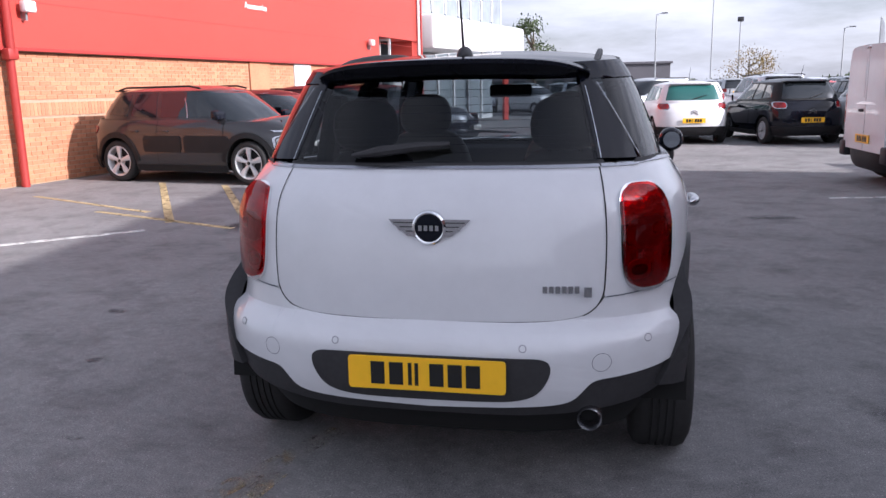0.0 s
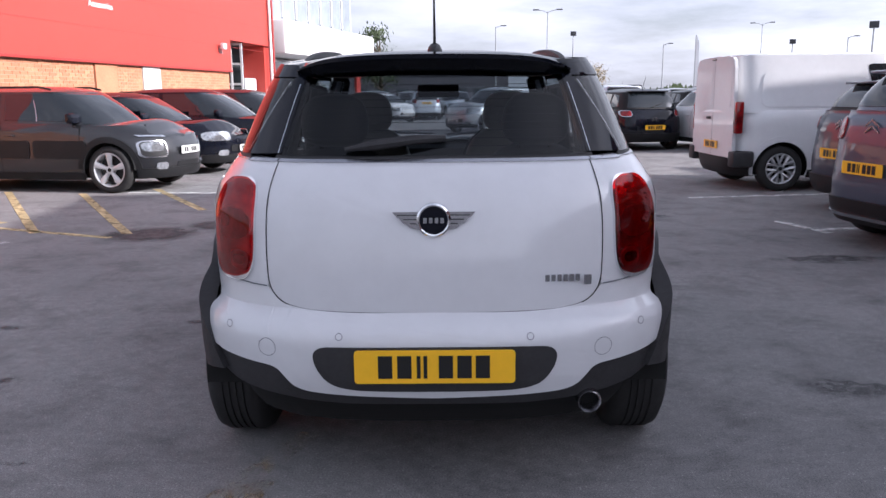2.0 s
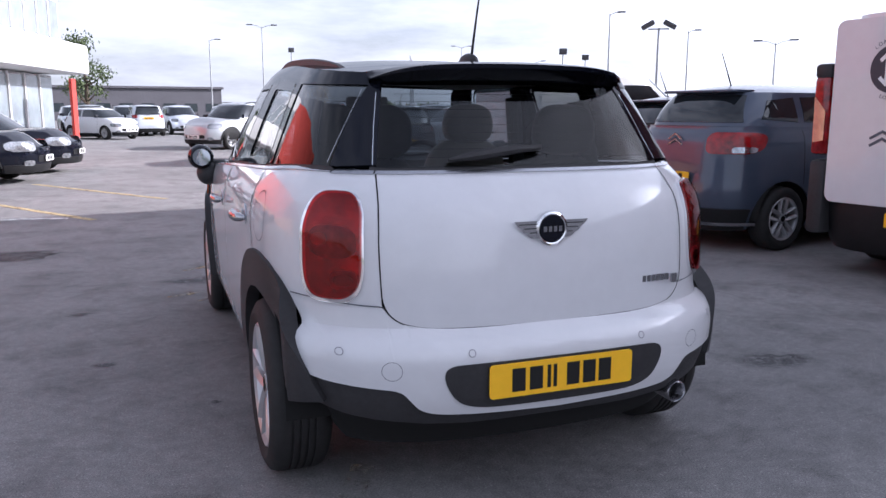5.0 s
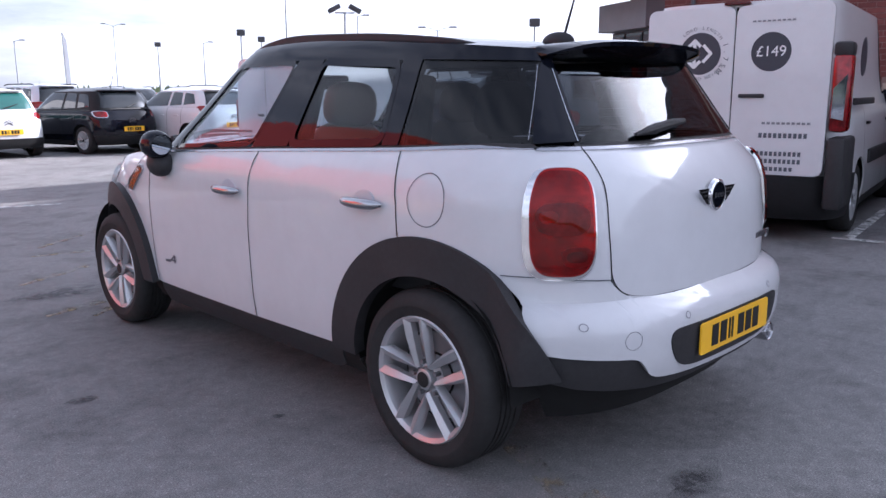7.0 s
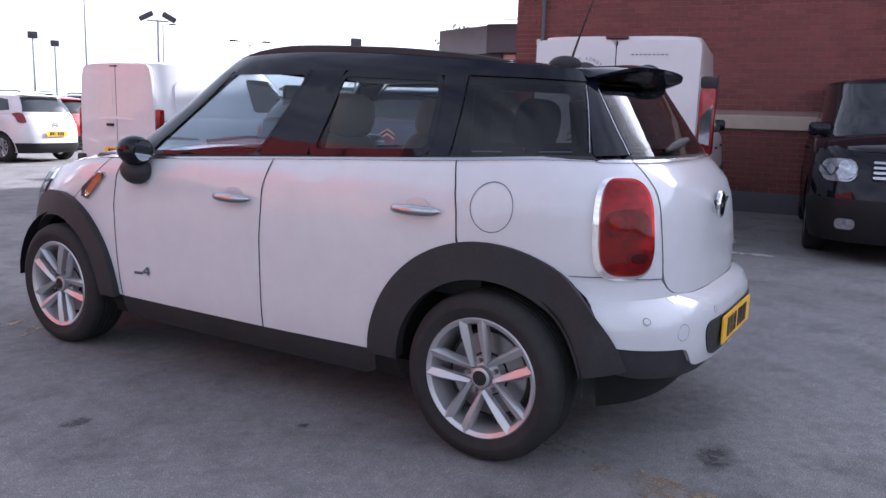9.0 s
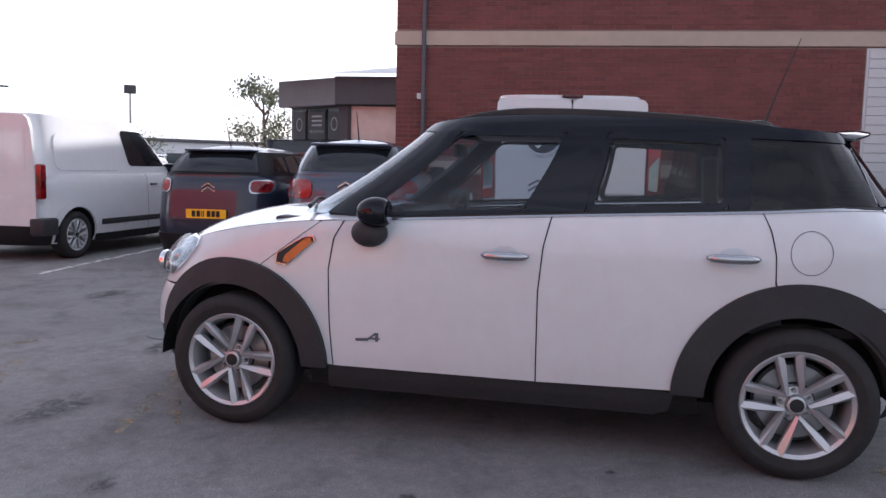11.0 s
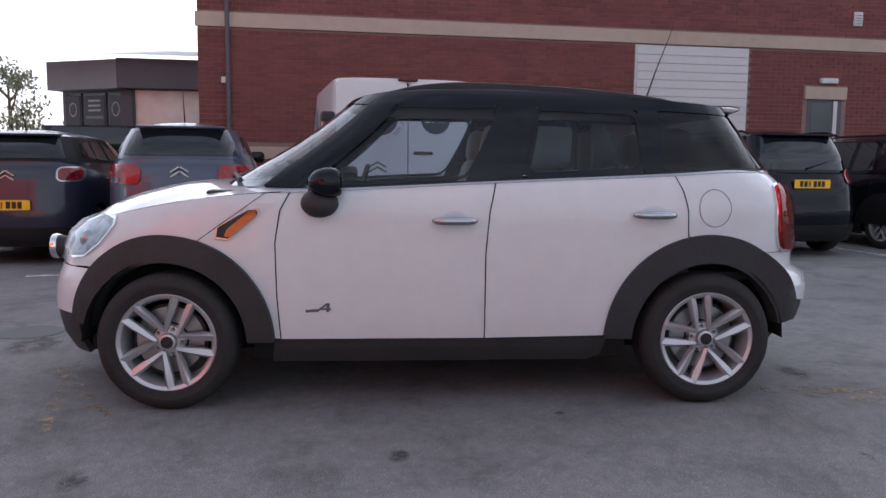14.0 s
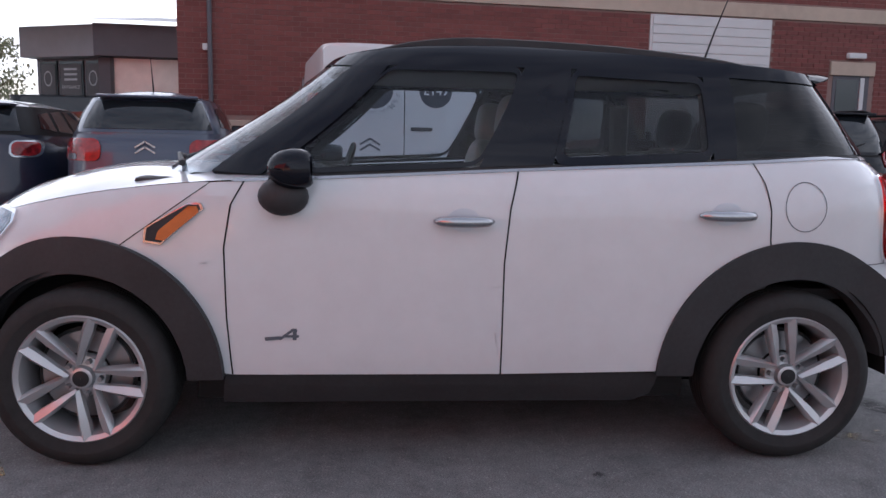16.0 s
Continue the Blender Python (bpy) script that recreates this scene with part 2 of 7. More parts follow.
def add_tube(bm, pts, radius, segs=8, cap=True):
    """A round bar along points; radius: one number or one for each point."""
    pts = [Vector(p) for p in pts]
    rad = [float(r) for r in (radius if isinstance(radius, (list, tuple)) else [radius] * len(pts))]
    rings = []
    for i, p in enumerate(pts):
        d = (pts[min(i + 1, len(pts) - 1)] - pts[max(i - 1, 0)]).normalized()
        a = d.orthogonal().normalized() if i == 0 else (a - d * a.dot(d)).normalized()
        b = d.cross(a)
        rings.append([bm.verts.new(p + rad[i] * (math.cos(k * math.tau / segs) * a + math.sin(k * math.tau / segs) * b)) for k in range(segs)])
    for r0, r1 in zip(rings, rings[1:]):
        for k in range(segs):
            bm.faces.new((r0[k], r0[(k + 1) % segs], r1[(k + 1) % segs], r1[k]))
    if cap:
        bm.faces.new(rings[0][::-1])
        bm.faces.new(rings[-1])
    return bm


def tube(pts, radius, segs=8):
    return add_tube(bmesh.new(), pts, radius, segs)


def add_lathe(bm, profile, segs=32, axis="x"):
    """Turns (radius, along) points about an axis."""
    rings = []
    for r, a in profile:
        ring = []
        for k in range(segs):
            c, s = math.cos(k * math.tau / segs), math.sin(k * math.tau / segs)
            co = {"x": (a, r * c, r * s), "y": (r * c, a, r * s), "z": (r * c, r * s, a)}[axis]
            ring.append(bm.verts.new(co))
        rings.append(ring)
    for r0, r1 in zip(rings, rings[1:]):
        for k in range(segs):
            bm.faces.new((r0[k], r0[(k + 1) % segs], r1[(k + 1) % segs], r1[k]))
    bmesh.ops.recalc_face_normals(bm, faces=bm.faces)
    return bm


def prism(poly, depth, m=None, bevel=0.0):
    """A flat outline in x, z pushed along +y by depth."""
    bm = bmesh.new()
    f = bm.faces.new([bm.verts.new((x, 0, z)) for x, z in poly])
    r = bmesh.ops.extrude_face_region(bm, geom=[f])
    bmesh.ops.translate(bm, verts=[v for v in r["geom"] if isinstance(v, bmesh.types.BMVert)], vec=(0, depth, 0))
    bmesh.ops.recalc_face_normals(bm, faces=bm.faces)
    if bevel:
        bmesh.ops.bevel(bm, geom=bm.edges[:], offset=bevel, segments=2, affect="EDGES")
    bmesh.ops.triangulate(bm, faces=[f for f in bm.faces if len(f.verts) > 4])
    if m is not None:
        bmesh.ops.transform(bm, matrix=m, verts=bm.verts)
    return bm


def smooth_fn(xs, ys):
    """A smooth curve through points that does not overshoot them."""
    xs, ys = np.array(xs, float), np.array(ys, float)
    h, d = np.diff(xs), np.diff(ys) / np.diff(xs)
    k = np.zeros(len(xs))
    k[0], k[-1] = d[0], d[-1]
    for i in range(1, len(xs) - 1):
        if d[i - 1] * d[i] > 0:
            w1, w2 = 2 * h[i] + h[i - 1], h[i] + 2 * h[i - 1]
            k[i] = (w1 + w2) / (w1 / d[i - 1] + w2 / d[i])

    def f(x):
        x = min(max(x, xs[0]), xs[-1])
        i = min(max(int(np.searchsorted(xs, x)) - 1, 0), len(xs) - 2)
        t = (x - xs[i]) / h[i]
        return float((2 * t**3 - 3 * t**2 + 1) * ys[i] + (t**3 - 2 * t**2 + t) * h[i] * k[i] + (-2 * t**3 + 3 * t**2) * ys[i + 1] + (t**3 - t**2) * h[i] * k[i + 1])

    return f


class Shell:
    """A car's skin: rounded outlines in plan, one for each height. A place on it is (u, z): u runs along the outline in metres,
    0 at the middle of the tail, negative on the left side, +-U at the middle of the nose."""

    def __init__(self, zs, rear, front, half, power=(4.5, 4.5), front_power=None):
        self.rear, self.front, self.half = smooth_fn(zs, rear), smooth_fn(zs, front), smooth_fn(zs, half)
        w, l = max(half), (max(front) - min(rear)) / 2
        pts = []
        for k in range(801):
            th = math.pi * k / 800
            n = power if th < math.pi / 2 else (front_power or power)
            c = math.cos(th)
            pts.append((abs(math.sin(th)) ** (2 / n[0]), -math.copysign(abs(c) ** (2 / n[1]), c)))
        p = np.array(pts)
        seg = np.hypot(np.diff(p[:, 0]) * w, np.diff(p[:, 1]) * l)
        self.s, self.px, self.py = np.r_[0, np.cumsum(seg)], p[:, 0], p[:, 1]
        self.U = float(self.s[-1])
        self.mid = int(400)
        cuts = [float(self.s[k]) for k in range(0, 801, 25)]
        full = []
        for a, b in zip(cuts, cuts[1:]):
            n = max(1, math.ceil((b - a) / 0.22))
            full += [a + (b - a) * i / n for i in range(n)]
        self.cuts = sorted({round(c, 4) for c in full} | {round(-c, 4) for c in full} | {round(2 * self.U - c, 4) for c in full})

    def raw(self, u, z):
        if u > self.U:
            u = u - 2 * self.U
        if u < -self.U:
            u = u + 2 * self.U
        a = abs(u)
        x, y = np.interp(a, self.s, self.px), np.interp(a, self.s, self.py)
        r, f = self.rear(z), self.front(z)
        return Vector((math.copysign(1, u) * x * self.half(z), (r + f) / 2 + y * (f - r) / 2, z))

    def at(self, u, z, off=0.0):
        p = self.raw(u, z)
        if off:
            e = 0.006
            du, dz = self.raw(u + e, z) - self.raw(u - e, z), self.raw(u, z + e) - self.raw(u, z - e)
            n = du.cross(dz)
            p = p + n.normalized() * off
        return p

    def side(self, y, z, sign=-1):
        r, f = self.rear(z), self.front(z)
        yh = min(max((y - (r + f) / 2) / ((f - r) / 2), -1), 1)
        return sign * float(np.interp(yh, self.py, self.s))

    def tail(self, x, z):
        return math.copysign(float(np.interp(min(abs(x) / self.half(z), 1), self.px[: self.mid + 1], self.s[: self.mid + 1])), x)

    def nose(self, x, z):
        """u near +U; places with x < 0 come out past U, on the left side."""
        a = float(np.interp(min(abs(x) / self.half(z), 1), self.px[self.mid :][::-1], self.s[self.mid :][::-1]))
        return a if x >= 0 else 2 * self.U - a


def dense(poly, step=0.04, closed=True):
    out = []
    n = len(poly)
    for i in range(n if closed else n - 1):
        a, b = poly[i], poly[(i + 1) % n]
        k = max(1, math.ceil(math.hypot(b[0] - a[0], b[1] - a[1]) / step))
        out += [(a[0] + (b[0] - a[0]) * j / k, a[1] + (b[1] - a[1]) * j / k) for j in range(k)]
    if not closed:
        out.append(poly[-1])
    return out


def curvy(pts, rounds=2, closed=False):
    """Rounds the corners of an outline, keeping the ends of an open one."""
    for _ in range(rounds):
        out = [] if closed else [pts[0]]
        n = len(pts)
        for i in range(n if closed else n - 1):
            a, b = pts[i], pts[(i + 1) % n]
            out += [(0.75 * a[0] + 0.25 * b[0], 0.75 * a[1] + 0.25 * b[1]), (0.25 * a[0] + 0.75 * b[0], 0.25 * a[1] + 0.75 * b[1])]
        if not closed:
            out.append(pts[-1])
        pts = out
    return pts


def shrink(poly, d):
    """Moves an outline inwards by d."""
    n = len(poly)
    area = sum(poly[i][0] * poly[(i + 1) % n][1] - poly[(i + 1) % n][0] * poly[i][1] for i in range(n))
    s = 1 if area > 0 else -1
    out = []
    for i in range(n):
        p, q, r = Vector(poly[i - 1]), Vector(poly[i]), Vector(poly[(i + 1) % n])
        a, b = (q - p), (r - q)
        if a.length < 1e-9 or b.length < 1e-9:
            out.append(tuple(q))
            continue
        a.normalize()
        b.normalize()
        na, nb = Vector((-a.y, a.x)) * s, Vector((-b.y, b.x)) * s
        t = na + nb
        k = 1 / max(0.35, (1 + na.dot(nb)))
        out.append(tuple(q + t * d * k))
    return out


def fillet(poly, r, n=5):
    """Rounds each corner of a closed outline to about radius r."""
    out = []
    for i in range(len(poly)):
        p, q, t = Vector(poly[i - 1]), Vector(poly[i]), Vector(poly[(i + 1) % len(poly)])
        a, b = q + (p - q).normalized() * r, q + (t - q).normalized() * r
        out += [tuple(a * (1 - k / n) ** 2 + q * 2 * (k / n) * (1 - k / n) + b * (k / n) ** 2) for k in range(n + 1)]
    return out


def panel(shell, poly, off=0.0, zstep=0.07, gap=0.0, flange=0.012, bm=None, flip=False):
    """A sheet of the skin inside an outline of (u, z) places, with its edges turned in."""
    if gap:
        poly = shrink(poly, gap)
    b2 = bmesh.new()
    f = b2.faces.new([b2.verts.new((u, z, 0)) for u, z in poly])
    bmesh.ops.triangulate(b2, faces=[f], ngon_method="EAR_CLIP")
    us, zs = [p[0] for p in poly], [p[1] for p in poly]
    for c in shell.cuts:
        if min(us) + 1e-4 < c < max(us) - 1e-4:
            bmesh.ops.bisect_plane(b2, geom=b2.verts[:] + b2.edges[:] + b2.faces[:], plane_co=(c, 0, 0), plane_no=(1, 0, 0), dist=4e-4)
    z = math.floor(min(zs) / zstep) * zstep + zstep
    while z < max(zs) - 1e-4:
        bmesh.ops.bisect_plane(b2, geom=b2.verts[:] + b2.edges[:] + b2.faces[:], plane_co=(0, z, 0), plane_no=(0, 1, 0), dist=4e-4)
        z += zstep
    own = bm is None
    bm = bm or bmesh.new()
    vs = {}
    for v in b2.verts:
        vs[v] = bm.verts.new(shell.at(v.co.x, v.co.y, off))
    for fc in b2.faces:
        co = [v.co for v in fc.verts]
        order = fc.verts[:]
        ar = sum(co[i].x * co[(i + 1) % len(co)].y - co[(i + 1) % len(co)].x * co[i].y for i in range(len(co)))
        if ar < 0:
            order = order[::-1]
        try:
            bm.faces.new([vs[v] for v in order])
        except ValueError:
            pass
    if flange:
        low = {}
        for e in b2.edges:
            if len(e.link_faces) == 1:
                for v in e.verts:
                    if v not in low:
                        low[v] = bm.verts.new(shell.at(v.co.x, v.co.y, off - flange))
                a, b = e.verts
                try:
                    bm.faces.new((vs[a], vs[b], low[b], low[a]))
                except ValueError:
                    pass
    b2.free()
    return bm


def ribbon(shell, pts, width, off=0.0015, flange=0.0):
    """A narrow band on the skin along (u, z) places."""
    pts = dense(pts, 0.03, closed=False)
    left, right = [], []
    for i, p in enumerate(pts):
        a, b = Vector(pts[max(i - 1, 0)]), Vector(pts[min(i + 1, len(pts) - 1)])
        d = (b - a).normalized()
        n = Vector((-d.y, d.x)) * width / 2
        left.append((p[0] + n.x, p[1] + n.y))
        right.append((p[0] - n.x, p[1] - n.y))
    bm = bmesh.new()
    rows = [[bm.verts.new(shell.at(u, z, off)) for u, z in row] for row in (left, right)]
    for i in range(len(pts) - 1):
        bm.faces.new((rows[0][i], rows[1][i], rows[1][i + 1], rows[0][i + 1]))
    if flange:
        low = [[bm.verts.new(shell.at(u, z, off - flange)) for u, z in row] for row in (left, right)]
        for k in (0, 1):
            for i in range(len(pts) - 1):
                q = (rows[k][i], rows[k][i + 1], low[k][i + 1], low[k][i])
                bm.faces.new(q if k == 0 else q[::-1])
    return bm


def arc(cy, cz, r, a0, a1, n=18):
    return [(cy + r * math.cos(radians(a0 + (a1 - a0) * i / n)), cz + r * math.sin(radians(a0 + (a1 - a0) * i / n))) for i in range(n + 1)]


def rounded(x0, z0, x1, z1, r, n=5):
    out = []
    for cx, cz, a in ((x1 - r, z1 - r, 0), (x0 + r, z1 - r, 90), (x0 + r, z0 + r, 180), (x1 - r, z0 + r, 270)):
        out += [(cx + r * math.cos(radians(a + 90 * i / n)), cz + r * math.sin(radians(a + 90 * i / n))) for i in range(n + 1)]
    return out


def cap(shell, edge, crown, y0, y1, rows=28, cols=12, inset=0.0, low=0.0, bm=None):
    """A lid between the two side edges of a skin: edge(y) gives its height at the side, crown(y) the rise at the middle."""
    bm = bm or bmesh.new()
    grid = []
    for i in range(rows + 1):
        y = y0 + (y1 - y0) * i / rows
        z = edge(y)
        r, f = shell.rear(z), shell.front(z)
        yh = min(max((y - (r + f) / 2) / ((f - r) / 2), -1), 1)
        w = float(np.interp(float(np.interp(yh, shell.py, shell.s)), shell.s, shell.px)) * shell.half(z) - inset
        row = []
        for j in range(cols + 1):
            t = math.sin(math.pi / 2 * (-1 + 2 * j / cols))
            row.append(bm.verts.new((t * w, y, z - low + crown(y) * (1 - abs(t) ** 2.2))))
        grid.append(row)
    for a, b in zip(grid, grid[1:]):
        for j in range(cols):
            bm.faces.new((a[j], a[j + 1], b[j + 1], b[j]))
    return bm


def wheel(parent, x, y, r, width, rim_r, sign, spokes=5, twin=True, dark=False, m_rim=None, start=0.3, fat=1.0, fine=False):
    """A tyre and its rim, with the face towards sign * x."""
    z = r
    bm = bmesh.new()
    w = width / 2
    tread = [(r, -w * 0.62), (r, w * 0.62)]
    if fine:
        tread = []
        for g in (-0.36, -0.12, 0.12, 0.36):
            tread += [(r - 0.007 if k in (1, 2) else r, w * (g + dg)) for k, dg in enumerate((-0.045, -0.035, 0.035, 0.045))]
        tread = [(r, -w * 0.62)] + tread + [(r, w * 0.62)]
    ribs = [(rim_r + 0.034, w * 1.02), (rim_r + 0.037, w * 1.035), (rim_r + 0.040, w * 1.025)] if fine else []
    add_lathe(bm, [(rim_r - 0.012, -w * 0.85), (rim_r + 0.02, -w), (r - 0.045, -w * 1.03), (r - 0.012, -w * 0.86)] + tread + [(r - 0.012, w * 0.86), (r - 0.045, w * 1.03)] + ribs[::-1] + [(rim_r + 0.02, w), (rim_r - 0.012, w * 0.85)], 64 if fine else 48)
    tyre = part("wheel", bm, M_RUBBER, parent, "black rubber tyre on an alloy rim", angle=50)
    tyre.matrix_local = pose(x, y, z)
    rim = m_rim or M_ALLOY
    face = w * 0.93
    bm = bmesh.new()
    add_lathe(bm, [(rim_r - 0.03, -face), (rim_r - 0.035, face * 0.55), (rim_r - 0.022, face * 0.93), (rim_r - 0.006, face * 1.02), (rim_r + 0.006, face * 0.9), (rim_r, -face)], 48)
    hub = [(0.001, face * 0.86), (0.031, face * 0.88), (0.038, face * 0.85), (0.043, face * 0.62), (0.074, face * 0.56), (0.078, face * 0.2)] if twin else [(0.001, face * 0.86), (0.03, face * 0.88), (0.055, face * 0.84), (0.066, face * 0.7), (0.07, face * 0.2)]
    add_lathe(bm, hub, 24)
    n = spokes
    for k in range(n):
        a = math.tau * k / n + start
        for off, wide in ((-0.038, 0.0185), (0.038, 0.0185)) if twin else ((0.0, 0.035 * fat),):
            r0, r1 = 0.048, rim_r - 0.010
            outs = []
            for rr, hw_, fx in ((r0 * 0.85, wide * 0.50, face * 0.80), (r0 + (r1 - r0) * 0.3, wide * 0.82, face * 0.88), (r0 + (r1 - r0) * 0.65, wide * 1.16, face * 0.94), (r1, wide * 1.12, face * 0.96)):
                spread = off * (0.78 + 0.30 * max((rr - r0) / (r1 - r0), 0) ** 0.8)
                lean = math.copysign(0.35, off) if twin else 0.0
                ring = []
                for dx, dt in ((-0.005, -0.88), (0.007, lean), (-0.005, 0.88), (-0.028, 1.0), (-0.028, -1.0)):
                    t = spread + dt * hw_
                    ring.append(bm.verts.new((fx + dx, rr * math.cos(a) - t * math.sin(a), rr * math.sin(a) + t * math.cos(a))))
                outs.append(ring)
            for q0, q1 in zip(outs, outs[1:]):
                for j in range(5):
                    bm.faces.new((q0[j], q0[(j + 1) % 5], q1[(j + 1) % 5], q1[j]))
    bmesh.ops.recalc_face_normals(bm, faces=bm.faces)
    r_ob = part("rim", bm, rim, tyre, angle=35)
    bm = bmesh.new()
    add_lathe(bm, [(0.0, face * 0.1), (rim_r - 0.06, face * 0.1), (rim_r - 0.06, 0.0)], 32)
    add_lathe(bm, [(0.022, face * 0.885), (0.029, face * 0.905), (0.001, face * 0.93)], 20)
    part("brake_disc", bm, M_BRAKE, tyre)
    nuts = []
    for k in range(n):
        a = math.tau * (k + (0.0 if twin else 0.5)) / n + start
        rn = 0.062 if twin else 0.056
        nuts.append(pose(face * 0.72, rn * math.cos(a), rn * math.sin(a), 0, 90, 0))
    bm = bmesh.new()
    for m_n in ([pose(0, 0, 0)] if fine else nuts):
        vs = bmesh.ops.create_cone(bm, cap_ends=True, segments=8, radius1=0.0105, radius2=0.0085, depth=0.022)["verts"]
        bmesh.ops.transform(bm, verts=vs, matrix=m_n)
    nut = part("wheel_nut", bm, M_NUT, tyre)
    if fine:
        nut.matrix_local = nuts[0]
        for m_n in nuts[1:]:
            o = new("wheel_nut", nut.data)
            o.parent, o.matrix_local = tyre, m_n
    if fine:
        cl = bmesh.new()
        add_lathe(cl, [(0.085, face * 0.16), (rim_r - 0.075, face * 0.16), (rim_r - 0.072, face * 0.12)], 40)
        part("disc_face", cl, M_NUT, tyre, "worn steel brake disc")
    if sign < 0:
        tyre.matrix_local = pose(x, y, z, 0, 0, 180)
    return tyre


def letters(text, size, m, material, parent=None, name="lettering", extrude=0.001, align="CENTER"):
    cu = bpy.data.curves.new(name, "FONT")
    cu.body, cu.size, cu.extrude, cu.align_x, cu.align_y = text, size, extrude, align, "CENTER"
    tmp = bpy.data.objects.new(name, cu)
    me = bpy.data.meshes.new_from_object(tmp)
    bpy.data.objects.remove(tmp)
    me.materials.append(material)
    ob = new(name, me)
    if parent is not None:
        ob.parent = parent
    ob.matrix_local = m
    return ob


def plate(parent, m, yellow=True, bars=True, w=0.52, h=0.111):
    """A number plate facing local -y, its characters plain bars."""
    pl = part("number_plate", prism(rounded(-w / 2, -h / 2, w / 2, h / 2, 0.012), 0.006), M_PLATEY if yellow else M_PLATEW, parent, "yellow number plate" if yellow else "white number plate", smooth=False)
    pl.matrix_local = m
    for i, x in enumerate((-0.160, -0.098, -0.052, -0.030, 0.036, 0.096, 0.155)):
        kind = "slim" if i in (2, 3) else "wide"
        if kind not in PLATE_BARS:
            wd = 0.023 if kind == "wide" else 0.006
            bb = box((-wd, -0.002, -0.038), (wd, 0.0, 0.038))
            PLATE_BARS[kind] = bpy.data.meshes.new("plate_bar")
            bb.to_mesh(PLATE_BARS[kind])
            bb.free()
            PLATE_BARS[kind].materials.append(M_INK)
        o = new("plate_bar", PLATE_BARS[kind])
        o.parent = pl
        o.location = (x, 0, 0)
    return pl


PLATE_BARS = {}


# ---- cars ----
def body_outline(shell, belt, axles, r_arch, z_low, hub_z, y_front, y_rear, u_split=True):
    """The outline of a whole body side to side over the tail: belt line above, wheel arches cut out below."""
    ys = np.linspace(y_rear, y_front, 60)
    top = [(shell.side(y, belt(y), 1), belt(y)) for y in ys]
    low = []
    for ay in sorted(axles):
        a0 = math.degrees(math.asin(max(-0.9, (z_low - hub_z) / r_arch)))
        low += [(shell.side(y, z, 1), z) for y, z in arc(ay, hub_z, r_arch, 180 - a0, a0, 22)]
    zr = belt(y_rear)
    tail_top = [(shell.tail(x, zr), zr) for x in np.linspace(0, shell.raw(top[0][0], zr).x, 8)[1:-1]]
    tail_low = [(shell.tail(x, z_low), z_low) for x in np.linspace(0, 0.95 * shell.half(z_low), 10)[1:]]
    zf = belt(y_front)
    end = [(shell.U - 1e-4, z) for z in np.linspace(zf, z_low, 6)]
    nose_low = [(shell.nose(x, z_low), z_low) for x in np.linspace(0.0, 0.95 * shell.half(z_low), 10)[1:]][::-1]
    nose_top = [(shell.nose(x, zf), zf) for x in np.linspace(0.0, shell.raw(top[-1][0], zf).x, 8)[1:-1]][::-1]
    half = tail_top + top + nose_top + end
    under = tail_low + low + nose_low
    right = half + under[::-1]
    left = [(-u, z) for u, z in right]
    return right[:], left[::-1], half, under


def full_body(shell, belt, axles, r_arch, z_low, hub_z, y_front, y_rear, off=0.0, flange=0.0, zstep=0.07):
    _, _, half, under = body_outline(shell, belt, axles, r_arch, z_low, hub_z, y_front, y_rear)
    poly = [(-u, z) for u, z in half[::-1]] + half + under[::-1] + [(-u, z) for u, z in under]
    clean = []
    for p in poly:
        if not clean or math.hypot(p[0] - clean[-1][0], p[1] - clean[-1][1]) > 1e-4:
            clean.append(p)
    return panel(shell, clean, off, zstep=zstep, flange=flange)


def side_poly(shell, pts, sign, step=0.05):
    return [(shell.side(y, z, sign), z) for y, z in dense(pts, step)]


def tail_poly(shell, pts, step=0.05):
    return [(shell.tail(x, z), z) for x, z in dense(pts, step)]


def nose_poly(shell, pts, step=0.05):
    return [(shell.nose(x, z), z) for x, z in dense(pts, step)]


def quad_panes(shell, pts, sign, off, gap=0.0, flange=0.006):
    return panel(shell, side_poly(shell, pts, sign), off, zstep=0.12, gap=gap, flange=flange)


